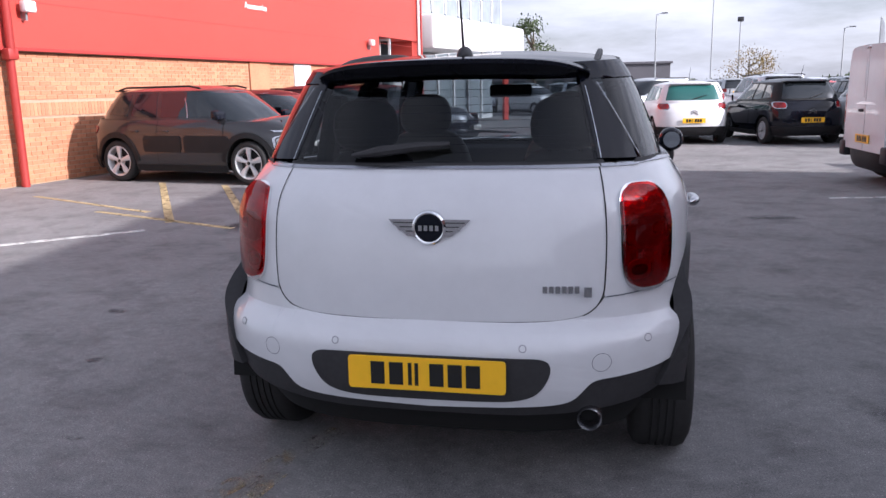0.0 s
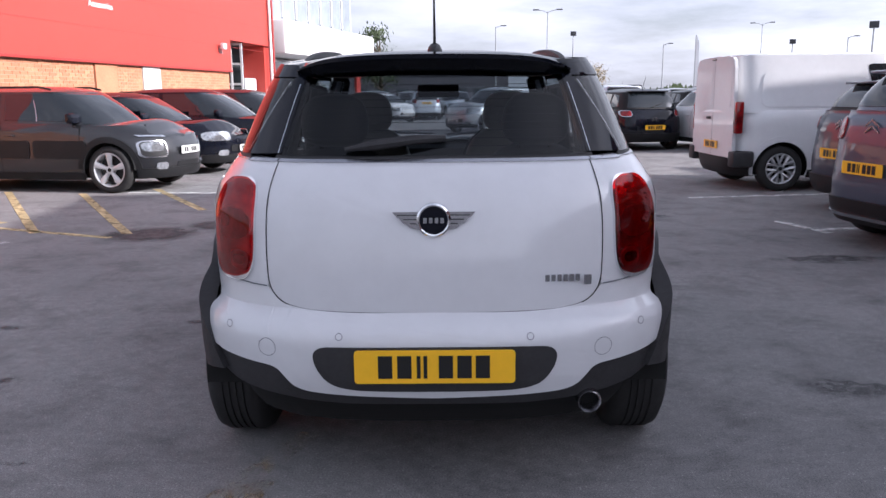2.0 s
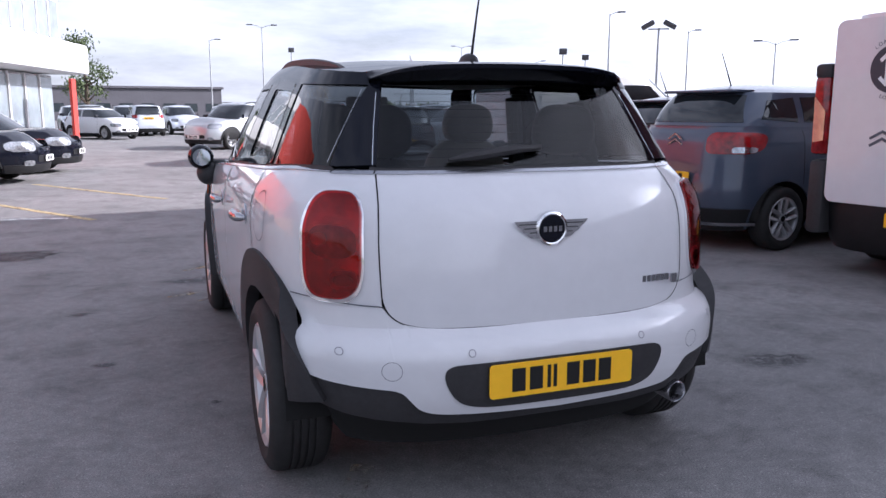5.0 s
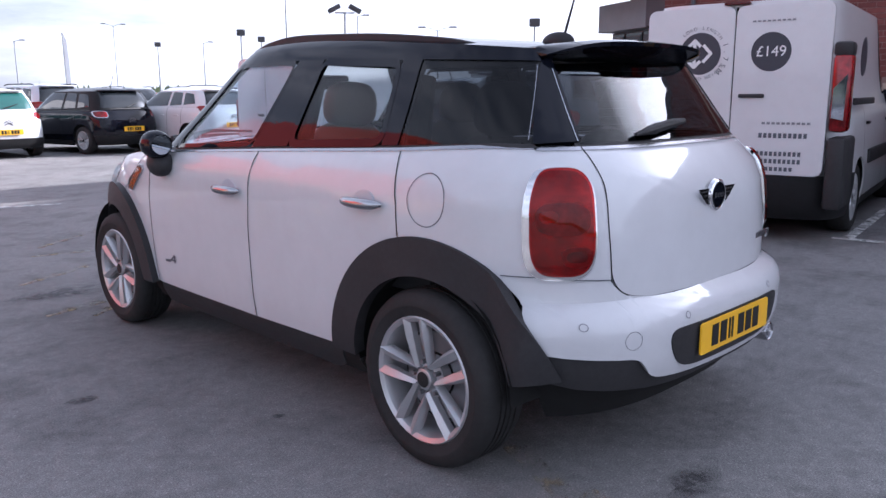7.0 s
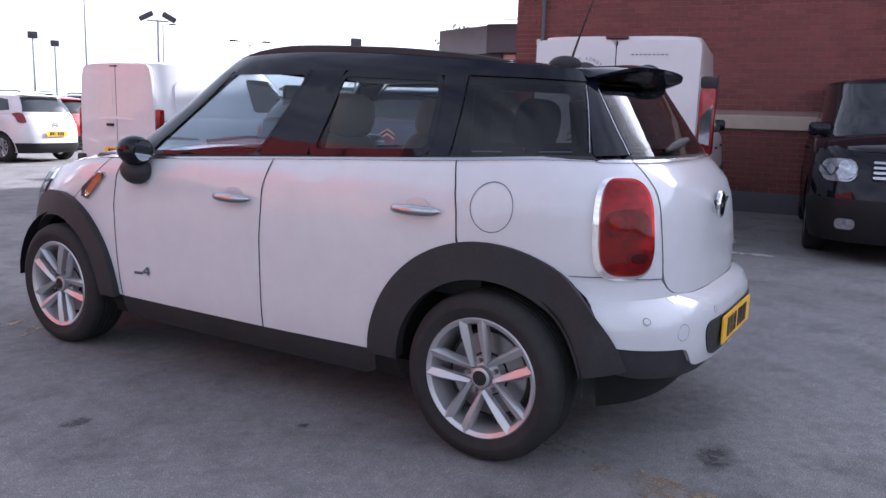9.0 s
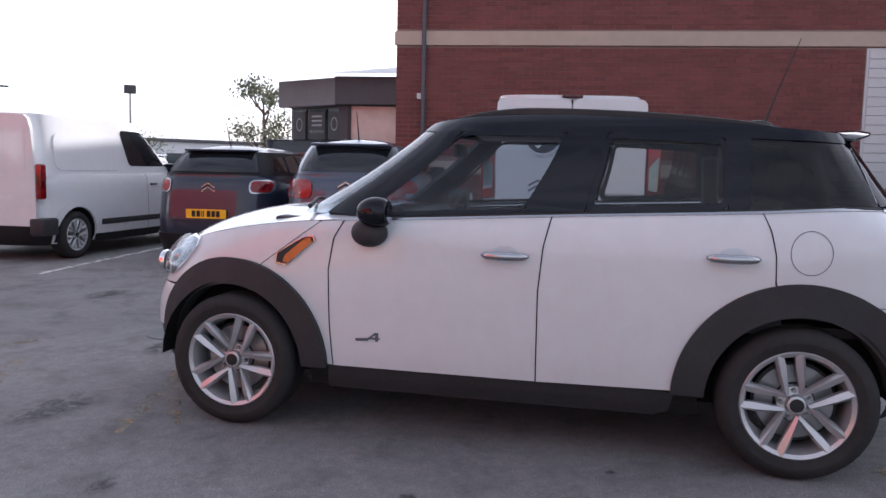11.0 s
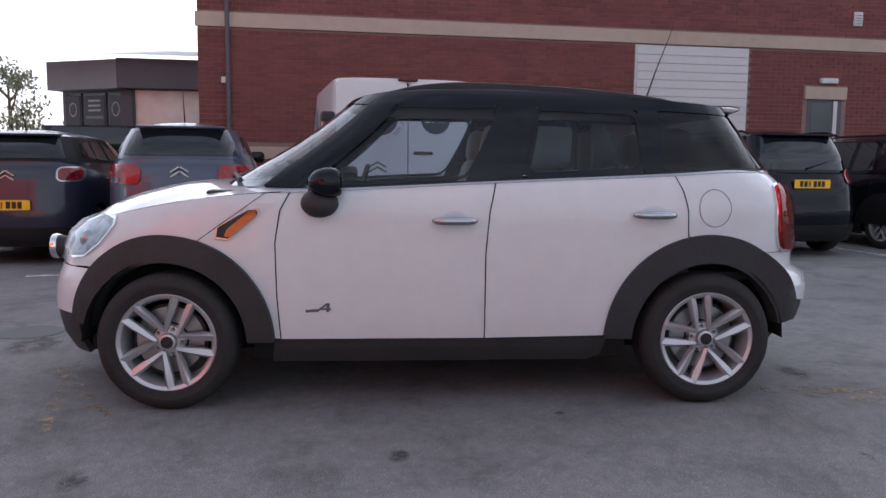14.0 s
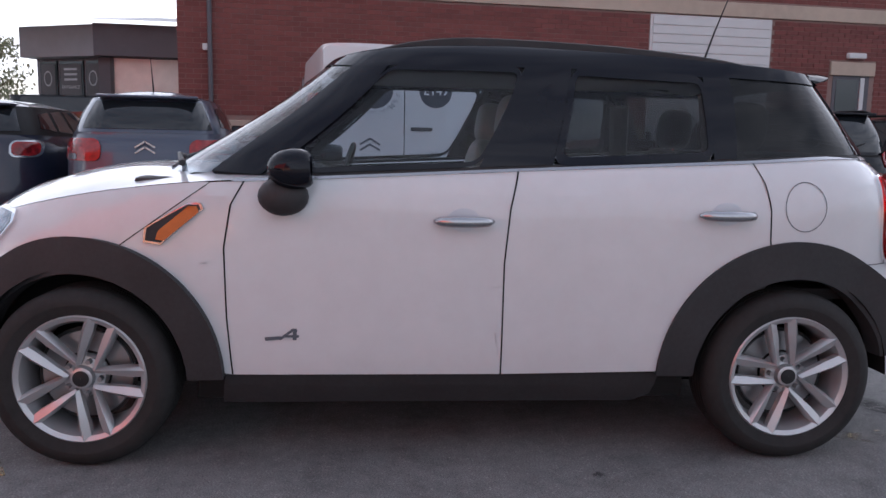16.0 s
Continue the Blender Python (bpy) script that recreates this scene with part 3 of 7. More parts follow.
def generic_car(name, label, category, m_body, spec, m_glass=None, yellow_rear=True, group="", m_roof=None, m_rim=None):
    """A parked car seen from some way off. spec gives lengths in metres from the tail."""
    s = spec
    L, W, H, hz = s["L"], s["W"] / 2, s["H"], s.get("hub", 0.31)
    bz, hood, nose_z = s["belt"], s["hood"], s["nose"]
    cowl, rt, rr, rb = s["cowl"], s["roof_front"], s["roof_rear"], s["glass_rear"]
    m_glass = m_glass or M_CARGLASS
    root = thing(name, label, category, group)
    tb = s.get("tail_bulge", 0.06)
    zs = [0.18, 0.32, 0.55, 0.75, bz - 0.08, bz + 0.02]
    low = Shell(zs, [0.10, 0.02, 0.0, 0.02, tb, tb + 0.05], [L - 0.08, L - 0.02, L, L - 0.04, L - 0.22, L - 0.5], [W - 0.07, W - 0.02, W, W - 0.005, W - 0.03, W - 0.075], (4, s.get("box", 8)), (2.6, s.get("boxf", 5)))
    belt = smooth_fn([0, cowl - 0.5, cowl, (cowl + L) / 2, L - 0.25, L], [bz + s.get("kick", 0.05), bz, bz - 0.02, hood, nose_z + 0.05, nose_z])
    axles = s["axles"]
    bm = full_body(low, belt, axles, hz + 0.055, 0.22, hz, L - 0.06, tb + 0.05, flange=0.015, zstep=0.1)
    cap(low, belt, smooth_fn([cowl - 0.4, (cowl + L) / 2, L], [0.03, 0.07, 0.01]), cowl - 0.35, L - 0.06, 16, 8, bm=bm)
    part("body", bm, m_body, root)
    # cabin
    cr = s.get("crown", 0.09)
    ze = H - cr
    up = Shell([bz - 0.05, bz + 0.03, (bz + ze) / 2, ze], [rb - 0.03, rb, (rb + rr) / 2 - s.get("round", 0.05), rr], [cowl + 0.03, cowl - 0.05, (cowl + rt) / 2 + 0.03, rt], [W - 0.06, W - 0.085, W - 0.15, W - s.get("tumble", 0.24)], (4, s.get("box", 8)), (2.8, 6))
    bm = bmesh.new()
    ring = [(u, bz - 0.04) for u in np.linspace(-up.U + 1e-4, up.U - 1e-4, 60)] + [(u, ze) for u in np.linspace(up.U - 1e-4, -up.U + 1e-4, 60)]
    panel(up, ring, 0.0, zstep=0.12, flange=0, bm=bm)
    part("cabin", bm, M_BLACKTRIM if s.get("dark_pillars", False) else m_body, root)
    e = lambda y: ze
    bm = cap(up, e, lambda y: cr * (1 - abs((y - (rr + rt) / 2) / ((rt - rr) / 2)) ** 4), rr + 0.001, rt - 0.001, 20, 10)
    part("roof", bm, m_roof or m_body, root)
    zb, zt = bz + 0.06, ze - 0.03
    bp = s.get("bpillar", (cowl + rb) / 2 - 0.1)
    qp = s.get("cpillar", axles[0] + 0.25)
    slope_f = (cowl - rt) / (ze - bz)
    for sg in (-1, 1):
        f0, f1 = cowl - 0.22 - slope_f * 0.06, rt - 0.12 + slope_f * 0.02
        if s.get("panel_van"):
            quads = [fillet([(f0 - 0.12, zb + 0.05), (bp + 0.12, zb + 0.05), (bp, zt - 0.10), (f1 - 0.06, zt - 0.10)], 0.07)]
        else:
            quads = [[(f0, zb - 0.02), (bp + 0.04, zb), (bp, zt), (f1, zt)], [(bp - 0.05, zb), (qp + 0.05, zb + 0.02), (qp + 0.10, zt - 0.02), (bp - 0.09, zt)]]
            rq = rb + 0.28
            if qp - rq > 0.25:
                quads.append([(qp - 0.04, zb + 0.02), (rq + 0.05, zb + 0.05), (max(rq, rr) + 0.18, zt - 0.05), (qp + 0.0, zt - 0.02)])
        for q in quads:
            part("side_window", quad_panes(up, q, sg, 0.006), m_glass, root)
    if not s.get("no_rear_glass"):
        part("rear_window", panel(up, tail_poly(up, [(-W + 0.26, zb + 0.02), (W - 0.26, zb + 0.02), (W - 0.36, zt), (-W + 0.36, zt)]), 0.006, flange=0.006), m_glass, root)
    part("windscreen", panel(up, nose_poly(up, [(W - 0.16, bz), (-W + 0.16, bz), (-W + 0.3, zt), (W - 0.3, zt)]), 0.006, flange=0.006), m_glass, root)
    # doors, sills, bumpers
    hand = s.get("door_z", bz - 0.16)
    seams = s.get("seams", (cowl - 0.30, bp - 0.01, qp - 0.02))
    for sg in (-1, 1):
        for y in seams:
            zlow = 0.28 if all(abs(y - a) > hz + 0.12 for a in axles) else hz + 0.33
            part("door_seam", ribbon(low, [(low.side(y, z, sg), z) for z in np.linspace(belt(y) - 0.01, zlow, 8)], 0.008, 0.002), M_DARK, root)
        for y in seams[1:]:
            hb = bmesh.new()
            p = low.at(low.side(y + 0.17, hand, sg), hand, 0.012)
            add_box(hb, (p.x - 0.014, p.y - 0.08, p.z - 0.014), (p.x + 0.014, p.y + 0.08, p.z + 0.014), 0.008)
            part("door_handle", hb, s.get("m_handle", m_body), root)
        a0, a1 = axles[0] + hz + 0.06, axles[1] - hz - 0.06
        part("sill", panel(low, side_poly(low, [(a0, 0.19), (a1, 0.19), (a1, 0.30), (a0, 0.30)], sg), 0.006), M_BLACKTRIM, root)
        if s.get("cladding"):
            for ay in axles:
                ring = arc(ay, hz, hz + 0.135, 178, 2) + arc(ay, hz, hz + 0.05, 2, 178)
                part("arch_cladding", panel(low, [(low.side(y, z, sg), z) for y, z in ring], 0.014, flange=0.03), M_BLACKTRIM, root)
        mp = up.at(up.side(cowl - 0.42, bz + 0.04, sg), bz + 0.04)
        mb = bmesh.new()
        add_box(mb, (mp.x + sg * 0.03 - 0.09, mp.y - 0.06, mp.z - 0.03), (mp.x + sg * 0.15 + 0.03, mp.y + 0.07, mp.z + 0.12), 0.04)
        part("wing_mirror", mb, s.get("m_mirror", M_BLACKPAINT), root)
    bh = s.get("bumper", 0.42)
    wl_ = W - 0.02
    band = lambda y, z0, z1, mid, n=24: [(u, z0) for u in np.linspace(mid - abs(mid - low.side(y, z0, 1)), mid + abs(mid - low.side(y, z0, 1)), n)] + [(u, z1) for u in np.linspace(mid + abs(mid - low.side(y, z1, 1)), mid - abs(mid - low.side(y, z1, 1)), n)]
    part("rear_bumper", panel(low, band(axles[0] - hz - 0.08, 0.22, bh, 0.0), 0.025, flange=0.04), s.get("m_bumper", M_BLACKTRIM), root)
    part("front_bumper", panel(low, band(axles[1] + hz + 0.08, 0.22, s.get("bumper_front", 0.36), low.U), 0.02, flange=0.03), M_BLACKTRIM, root)
    # lamps
    x0, z0, x1, z1 = s["tail_lamp"]
    x1 = min(x1, 0.88 * W)
    for sg in (-1, 1):
        q = [(sg * x, z) for x, z in (rounded(x0, z0, x1, z1, min(x1 - x0, z1 - z0) * 0.35))]
        if not s.get("panel_van"):
            if s.get("ring"):
                qq = [(sg * x, z) for x, z in rounded(x0 - 0.018, z0 - 0.018, x1 + 0.018, z1 + 0.018, 0.06)]
                part("lamp_ring", panel(low, tail_poly(low, qq), 0.010, flange=0.014), M_SATIN, root, "silver lamp ring")
            part("tail_lamp", panel(low if z1 < bz + 0.1 else up, tail_poly(low if z1 < bz + 0.1 else up, q), 0.014, flange=0.02), M_RED, root, "red tail lamp")
        hx0, hz0, hx1, hz1 = s["head_lamp"]
        hx1 = min(hx1, 0.88 * W)
        q = [(sg * x, z) for x, z in rounded(hx0, hz0, hx1, hz1, min(hx1 - hx0, hz1 - hz0) * 0.4)]
        part("head_lamp", panel(low, nose_poly(low, q), 0.012, flange=0.015), M_HEADLAMP, root, "clear headlamp")
        q = [(sg * x, z) for x, z in rounded(W * 0.55, 0.34, W * 0.72, 0.44, 0.04)]
        part("fog_lamp", panel(low, nose_poly(low, q), 0.022, flange=0.015), M_HEADLAMP, root)
    gx, gz0, gz1 = s.get("grille", (0.42, 0.40, 0.52))
    part("grille", panel(low, nose_poly(low, rounded(-gx, gz0, gx, gz1, 0.04)[::-1]), 0.010, flange=0.01), M_BLACKTRIM, root)
    pz = s.get("plate_z", 0.75)
    part_y = low.raw(0, pz).y
    plate(root, pose(0, part_y - 0.035, pz), yellow_rear)
    fz_ = s.get("front_plate", 0.46)
    py = low.raw(low.U - 1e-3, fz_).y
    plate(root, pose(0, py + 0.035, fz_, 0, 0, 180), False)
    if s.get("badge", True):
        bd = bmesh.new()
        ez = s.get("badge_z", pz + 0.195)
        for k in (0, 1):
            for sg in (-1, 1):
                add_box(bd, (-0.055, -0.004, -0.008), (0.055, 0.004, 0.008), 0.0, pose(sg * 0.042, low.raw(0, ez).y - 0.014, ez - 0.025 + 0.05 * k, 0, sg * 32, 0))
        part("badge", bd, M_SATIN, root)
    if s.get("spoiler"):
        part("spoiler", box((-W + 0.38, rr - 0.09, ze + 0.0), (W - 0.38, rr + 0.22, ze + 0.03), 0.014), m_roof or m_body, root)
    if s.get("wiper", True) and not s.get("no_rear_glass"):
        a, b = up.at(up.tail(0, zb + 0.03), zb + 0.03, 0.03), up.at(up.tail(0.3, zb + 0.12), zb + 0.12, 0.02)
        part("rear_wiper", tube([a, b], [0.014, 0.006]), M_BLACKTRIM, root)
    if s.get("rails"):
        for sg in (-1, 1):
            x = sg * (W - s.get("tumble", 0.24) - 0.02)
            part("roof_rail", tube([(x, rr + 0.15, ze + 0.03), (x, rr + 0.3, ze + 0.065), (x, rt - 0.4, ze + 0.07), (x, rt - 0.2, ze + 0.03)], 0.016), M_BLACKTRIM, root)
    aer = s.get("aerial")
    if aer:
        part("aerial", tube([(0, aer, H - 0.02), (0, aer - 0.16, H + 0.30)], [0.008, 0.003]), M_BLACKTRIM, root)
    # running gear
    wb = bmesh.new()
    add_box(wb, (-W + 0.22, 0.25, 0.20), (W - 0.22, L - 0.35, bz - 0.25))
    for ay in axles:
        for sg in (-1, 1):
            x0_, x1_ = sorted((sg * (W - 0.28), sg * (W - 0.04)))
            r = hz + 0.06
            ps = [(ay + r * math.cos(a), hz + r * math.sin(a)) for a in np.linspace(0, math.pi, 14)]
            va = [[wb.verts.new((x, y, z)) for y, z in ps] for x in (x0_, x1_)]
            for i in range(13):
                wb.faces.new((va[0][i], va[0][i + 1], va[1][i + 1], va[1][i]))
    part("underbody", wb, M_DARK, root, smooth=False)
    for ay in axles:
        for sg in (-1, 1):
            wheel(root, sg * (W - 0.125), ay, hz, 0.205, s.get("rim", hz * 0.68), sg, s.get("spokes", 5), s.get("twin", False), m_rim=m_rim or s.get("m_rim"), fat=s.get("fat", 1.0))
    if s.get("extra"):
        s["extra"](root, low, up)
    return root


HATCH = dict(L=3.95, W=1.72, H=1.47, belt=0.93, hood=0.90, nose=0.66, cowl=3.0, roof_front=2.25, roof_rear=0.42, glass_rear=0.16, axles=(0.68, 3.14), tail_lamp=(0.60, 0.80, 0.80, 0.98), head_lamp=(0.42, 0.60, 0.78, 0.76), plate_z=0.62, spoiler=True, spokes=5, twin=True)
RING_HATCH = dict(HATCH, ring=True, L=3.95, W=1.75, H=1.49, belt=0.95, tail_lamp=(0.56, 0.83, 0.76, 0.95), plate_z=0.56, aerial=0.75, dark_pillars=True, spokes=6)
TALL_RING = dict(RING_HATCH, wiper=False, W=1.66, H=1.535, belt=1.107, hood=1.0, nose=0.74, tail_lamp=(0.525, 0.945, 0.73, 1.078), plate_z=0.674, badge_z=1.0)
PEOPLE_CARRIER = dict(HATCH, spoiler=False, wiper=False, L=4.7, W=2.06, H=1.84, crown=0.05, belt=1.20, hood=1.12, nose=0.86, cowl=3.7, roof_front=2.9, roof_rear=0.16, glass_rear=0.08, tumble=0.10, box=14, axles=(0.90, 3.75), hub=0.33, tail_lamp=(0.78, 0.95, 0.87, 1.20), plate_z=0.9, rails=False, badge=False)


def strip_trim(root, low, up):
    """A bright strip low on the rear bumper and clear ends on the tail lamps."""
    zz = 0.285
    n_ = abs(low.side(0.40, zz, 1))
    part("bumper_strip", ribbon(low, [(u, zz) for u in np.linspace(-n_, n_, 30)], 0.028, 0.034, 0.02), M_SATIN, root, "bright strip along the bumper")
    for sg in (-1, 1):
        q = [(sg * x, z) for x, z in rounded(0.59, 0.945, 0.71, 1.0, 0.02)]
        part("reverse_lamp", panel(low, tail_poly(low, q), 0.018, flange=0.01), M_CLEARLENS, root, "clear reversing lamp")


def van_trim(root, low, up):
    """Pressed side panels and wheel-arch lips of the small van."""
    for sg in (-1, 1):
        part("side_panel", panel(up, side_poly(up, fillet([(0.36, 1.16), (1.72, 1.16), (1.68, 1.64), (0.40, 1.64)], 0.12), sg), 0.010, flange=0.012), M_VANWHITE, root, "raised side pressing")
        for ay in (0.66, 3.39):
            ring = arc(ay, 0.315, 0.455, 172, 8) + arc(ay, 0.315, 0.372, 8, 172)
            part("arch_lip", panel(low, [(low.side(y, z, sg), z) for y, z in ring], 0.012, flange=0.03), M_VANWHITE, root, "flared wheel-arch lip")


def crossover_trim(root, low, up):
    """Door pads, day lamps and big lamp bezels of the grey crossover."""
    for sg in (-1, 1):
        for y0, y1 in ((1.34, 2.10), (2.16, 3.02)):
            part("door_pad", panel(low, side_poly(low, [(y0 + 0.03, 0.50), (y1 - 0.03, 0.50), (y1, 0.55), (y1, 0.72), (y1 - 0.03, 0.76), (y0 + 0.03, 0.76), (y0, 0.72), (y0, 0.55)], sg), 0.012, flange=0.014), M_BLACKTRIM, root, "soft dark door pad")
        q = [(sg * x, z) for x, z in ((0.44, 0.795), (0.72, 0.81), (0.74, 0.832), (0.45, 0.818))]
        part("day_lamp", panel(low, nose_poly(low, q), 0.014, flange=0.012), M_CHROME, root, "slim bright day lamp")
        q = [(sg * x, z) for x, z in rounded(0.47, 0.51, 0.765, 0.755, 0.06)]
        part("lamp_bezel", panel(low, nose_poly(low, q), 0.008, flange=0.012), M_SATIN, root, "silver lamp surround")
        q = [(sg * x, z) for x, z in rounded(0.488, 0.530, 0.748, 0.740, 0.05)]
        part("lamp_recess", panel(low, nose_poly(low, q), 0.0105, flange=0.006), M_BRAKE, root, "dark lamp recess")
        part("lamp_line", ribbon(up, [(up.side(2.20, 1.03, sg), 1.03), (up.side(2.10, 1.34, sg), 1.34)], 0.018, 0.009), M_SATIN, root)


ROUND_HATCH = dict(HATCH, box=4.5, L=4.0, W=1.66, H=1.615, crown=0.10, belt=1.15, hood=1.02, nose=0.76, cowl=3.25, roof_front=2.45, roof_rear=0.40, glass_rear=0.17, tumble=0.25, axles=(0.72, 3.18), tail_lamp=(0.38, 0.935, 0.79, 1.132), plate_z=0.70, badge_z=1.066, aerial=0.8, wiper=False, extra=strip_trim)
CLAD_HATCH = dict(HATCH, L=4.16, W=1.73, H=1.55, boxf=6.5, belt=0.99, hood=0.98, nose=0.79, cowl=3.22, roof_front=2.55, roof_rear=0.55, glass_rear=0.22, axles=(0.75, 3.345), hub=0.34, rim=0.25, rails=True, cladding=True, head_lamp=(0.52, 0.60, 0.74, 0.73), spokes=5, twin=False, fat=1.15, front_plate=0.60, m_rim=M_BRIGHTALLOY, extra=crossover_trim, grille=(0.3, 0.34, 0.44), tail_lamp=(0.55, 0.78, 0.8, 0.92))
FAMILY = dict(HATCH, L=4.5, W=1.82, H=1.46, belt=0.95, cowl=3.35, roof_front=2.55, roof_rear=0.7, glass_rear=0.2, axles=(0.85, 3.55), tail_lamp=(0.5, 0.78, 0.86, 0.94), plate_z=0.8, head_lamp=(0.46, 0.60, 0.84, 0.78))
SUVCAR = dict(HATCH, L=4.35, W=1.80, H=1.66, belt=1.05, hood=1.05, nose=0.82, cowl=3.2, roof_front=2.5, roof_rear=0.35, glass_rear=0.15, axles=(0.80, 3.42), hub=0.335, tail_lamp=(0.55, 0.95, 0.86, 1.14), plate_z=0.95, rails=True, cladding=True, head_lamp=(0.48, 0.72, 0.86, 0.9))
def offroad_face(root, low, up):
    """Grille bars, round lamps and side vents of the square off-road car."""
    for i in range(4):
        part("grille_bar", panel(low, nose_poly(low, rounded(-0.42, 0.815 + 0.045 * i, 0.42, 0.838 + 0.045 * i, 0.008)[::-1]), 0.026, flange=0.02), M_SATIN, root, "silver grille bar")
    for sg in (-1, 1):
        for xx, zz, rr_ in ((0.64, 0.885, 0.085), (0.79, 0.885, 0.062)):
            q = [(sg * xx + rr_ * math.cos(a), zz + rr_ * math.sin(a)) for a in np.linspace(0, math.tau, 20, endpoint=False)]
            part("round_lamp", panel(low, nose_poly(low, q), 0.026, flange=0.02), M_CLEARLENS, root, "round headlamp reflector")


OFFROADER = dict(HATCH, extra=offroad_face, L=4.83, W=1.92, H=1.89, belt=1.18, hood=1.18, nose=1.02, cowl=3.45, roof_front=3.0, roof_rear=0.10, glass_rear=0.06, axles=(0.95, 3.84), hub=0.37, tail_lamp=(0.74, 0.85, 0.92, 1.25), head_lamp=(0.55, 0.78, 0.90, 0.99), grille=(0.44, 0.80, 0.99), plate_z=0.8, box=14, boxf=11, tumble=0.17, bumper=0.55, bumper_front=0.62, spokes=7)
VAN_S = dict(HATCH, extra=van_trim, L=4.38, W=1.81, H=1.93, crown=0.06, belt=1.12, hood=1.02, nose=0.80, cowl=3.58, roof_front=2.60, roof_rear=0.03, glass_rear=0.005, axles=(0.66, 3.39), hub=0.315, panel_van=True, no_rear_glass=True, wiper=False, bpillar=1.85, cpillar=0.9, seams=(3.3, 2.3), tail_lamp=(0.78, 0.80, 0.90, 1.22), plate_z=0.62, bumper=0.46, box=11, boxf=6, tumble=0.20, kick=0.0, tail_bulge=0.01, badge=False, spoiler=False, round=0.0, twin=True, spokes=7, m_handle=M_BLACKTRIM)
VAN_L = dict(VAN_S, extra=None, box=16, tumble=0.17, crown=0.05, L=4.81, W=1.88, H=2.14, belt=1.18, hood=1.12, nose=0.9, cowl=4.1, roof_front=3.25, axles=(1.0, 4.0), hub=0.33, bpillar=2.75, cpillar=1.1, seams=(3.6, 2.6, 1.2), tail_lamp=(0.82, 0.88, 0.945, 1.42), plate_z=0.5, bumper=0.60)


def place(car, x, y, heading):
    """Stands a car with the middle of its tail at x, y; heading: degrees from +x, anticlockwise."""
    car.matrix_local = pose(x, y, 0, 0, 0, heading - 90)
    return car


# ---- ground and markings ----
def ground_mat():
    m = bpy.data.materials.new("asphalt")
    m.use_nodes = True
    nt = m.node_tree
    b = nt.nodes["Principled BSDF"]
    co = nt.nodes.new("ShaderNodeTexCoord")

    def noise_node(scale, detail, rough=0.6):
        n = nt.nodes.new("ShaderNodeTexNoise")
        n.inputs["Scale"].default_value, n.inputs["Detail"].default_value, n.inputs["Roughness"].default_value = scale, detail, rough
        nt.links.new(co.outputs["Object"], n.inputs["Vector"])
        return n

    big, mid_, fine = noise_node(0.35, 5), noise_node(2.2, 6, 0.7), noise_node(140, 6, 0.8)
    blot = noise_node(17, 7, 0.7)
    r1 = nt.nodes.new("ShaderNodeValToRGB")
    r1.color_ramp.elements[0].position, r1.color_ramp.elements[1].position = 0.32, 0.70
    r1.color_ramp.elements[0].color, r1.color_ramp.elements[1].color = (0.190, 0.184, 0.186, 1), (0.275, 0.266, 0.265, 1)
    nt.links.new(big.outputs["Fac"], r1.inputs["Fac"])
    r2 = nt.nodes.new("ShaderNodeValToRGB")
    r2.color_ramp.elements[0].position, r2.color_ramp.elements[1].position = 0.30, 0.52
    r2.color_ramp.elements[0].color, r2.color_ramp.elements[1].color = (0.62, 0.62, 0.62, 1), (1, 1, 1, 1)
    nt.links.new(mid_.outputs["Fac"], r2.inputs["Fac"])
    r3 = nt.nodes.new("ShaderNodeValToRGB")
    r3.color_ramp.elements[0].position, r3.color_ramp.elements[1].position = 0.35, 0.65
    r3.color_ramp.elements[0].color, r3.color_ramp.elements[1].color = (0.52, 0.52, 0.53, 1), (1.38, 1.38, 1.36, 1)
    nt.links.new(fine.outputs["Fac"], r3.inputs["Fac"])
    m1 = nt.nodes.new("ShaderNodeMixRGB")
    m1.blend_type, m1.inputs[0].default_value = "MULTIPLY", 1
    m2 = nt.nodes.new("ShaderNodeMixRGB")
    m2.blend_type, m2.inputs[0].default_value = "MULTIPLY", 1
    nt.links.new(r1.outputs[0], m1.inputs[1])
    nt.links.new(r2.outputs[0], m1.inputs[2])
    nt.links.new(m1.outputs[0], m2.inputs[1])
    nt.links.new(r3.outputs[0], m2.inputs[2])
    r4 = nt.nodes.new("ShaderNodeValToRGB")
    r4.color_ramp.elements[0].position, r4.color_ramp.elements[1].position = 0.30, 0.62
    r4.color_ramp.elements[0].color, r4.color_ramp.elements[1].color = (0.80, 0.80, 0.81, 1), (1.06, 1.06, 1.05, 1)
    nt.links.new(blot.outputs["Fac"], r4.inputs["Fac"])
    m3 = nt.nodes.new("ShaderNodeMixRGB")
    m3.blend_type, m3.inputs[0].default_value = "MULTIPLY", 1
    nt.links.new(m2.outputs[0], m3.inputs[1])
    nt.links.new(r4.outputs[0], m3.inputs[2])
    vo = nt.nodes.new("ShaderNodeTexVoronoi")
    vo.inputs["Scale"].default_value = 48
    nt.links.new(co.outputs["Object"], vo.inputs["Vector"])
    r5 = nt.nodes.new("ShaderNodeValToRGB")
    r5.color_ramp.elements[0].position, r5.color_ramp.elements[1].position = 0.10, 0.22
    r5.color_ramp.elements[0].color, r5.color_ramp.elements[1].color = (1.5, 1.48, 1.45, 1), (1, 1, 1, 1)
    nt.links.new(vo.outputs["Distance"], r5.inputs["Fac"])
    m4 = nt.nodes.new("ShaderNodeMixRGB")
    m4.blend_type, m4.inputs[0].default_value = "MULTIPLY", 1
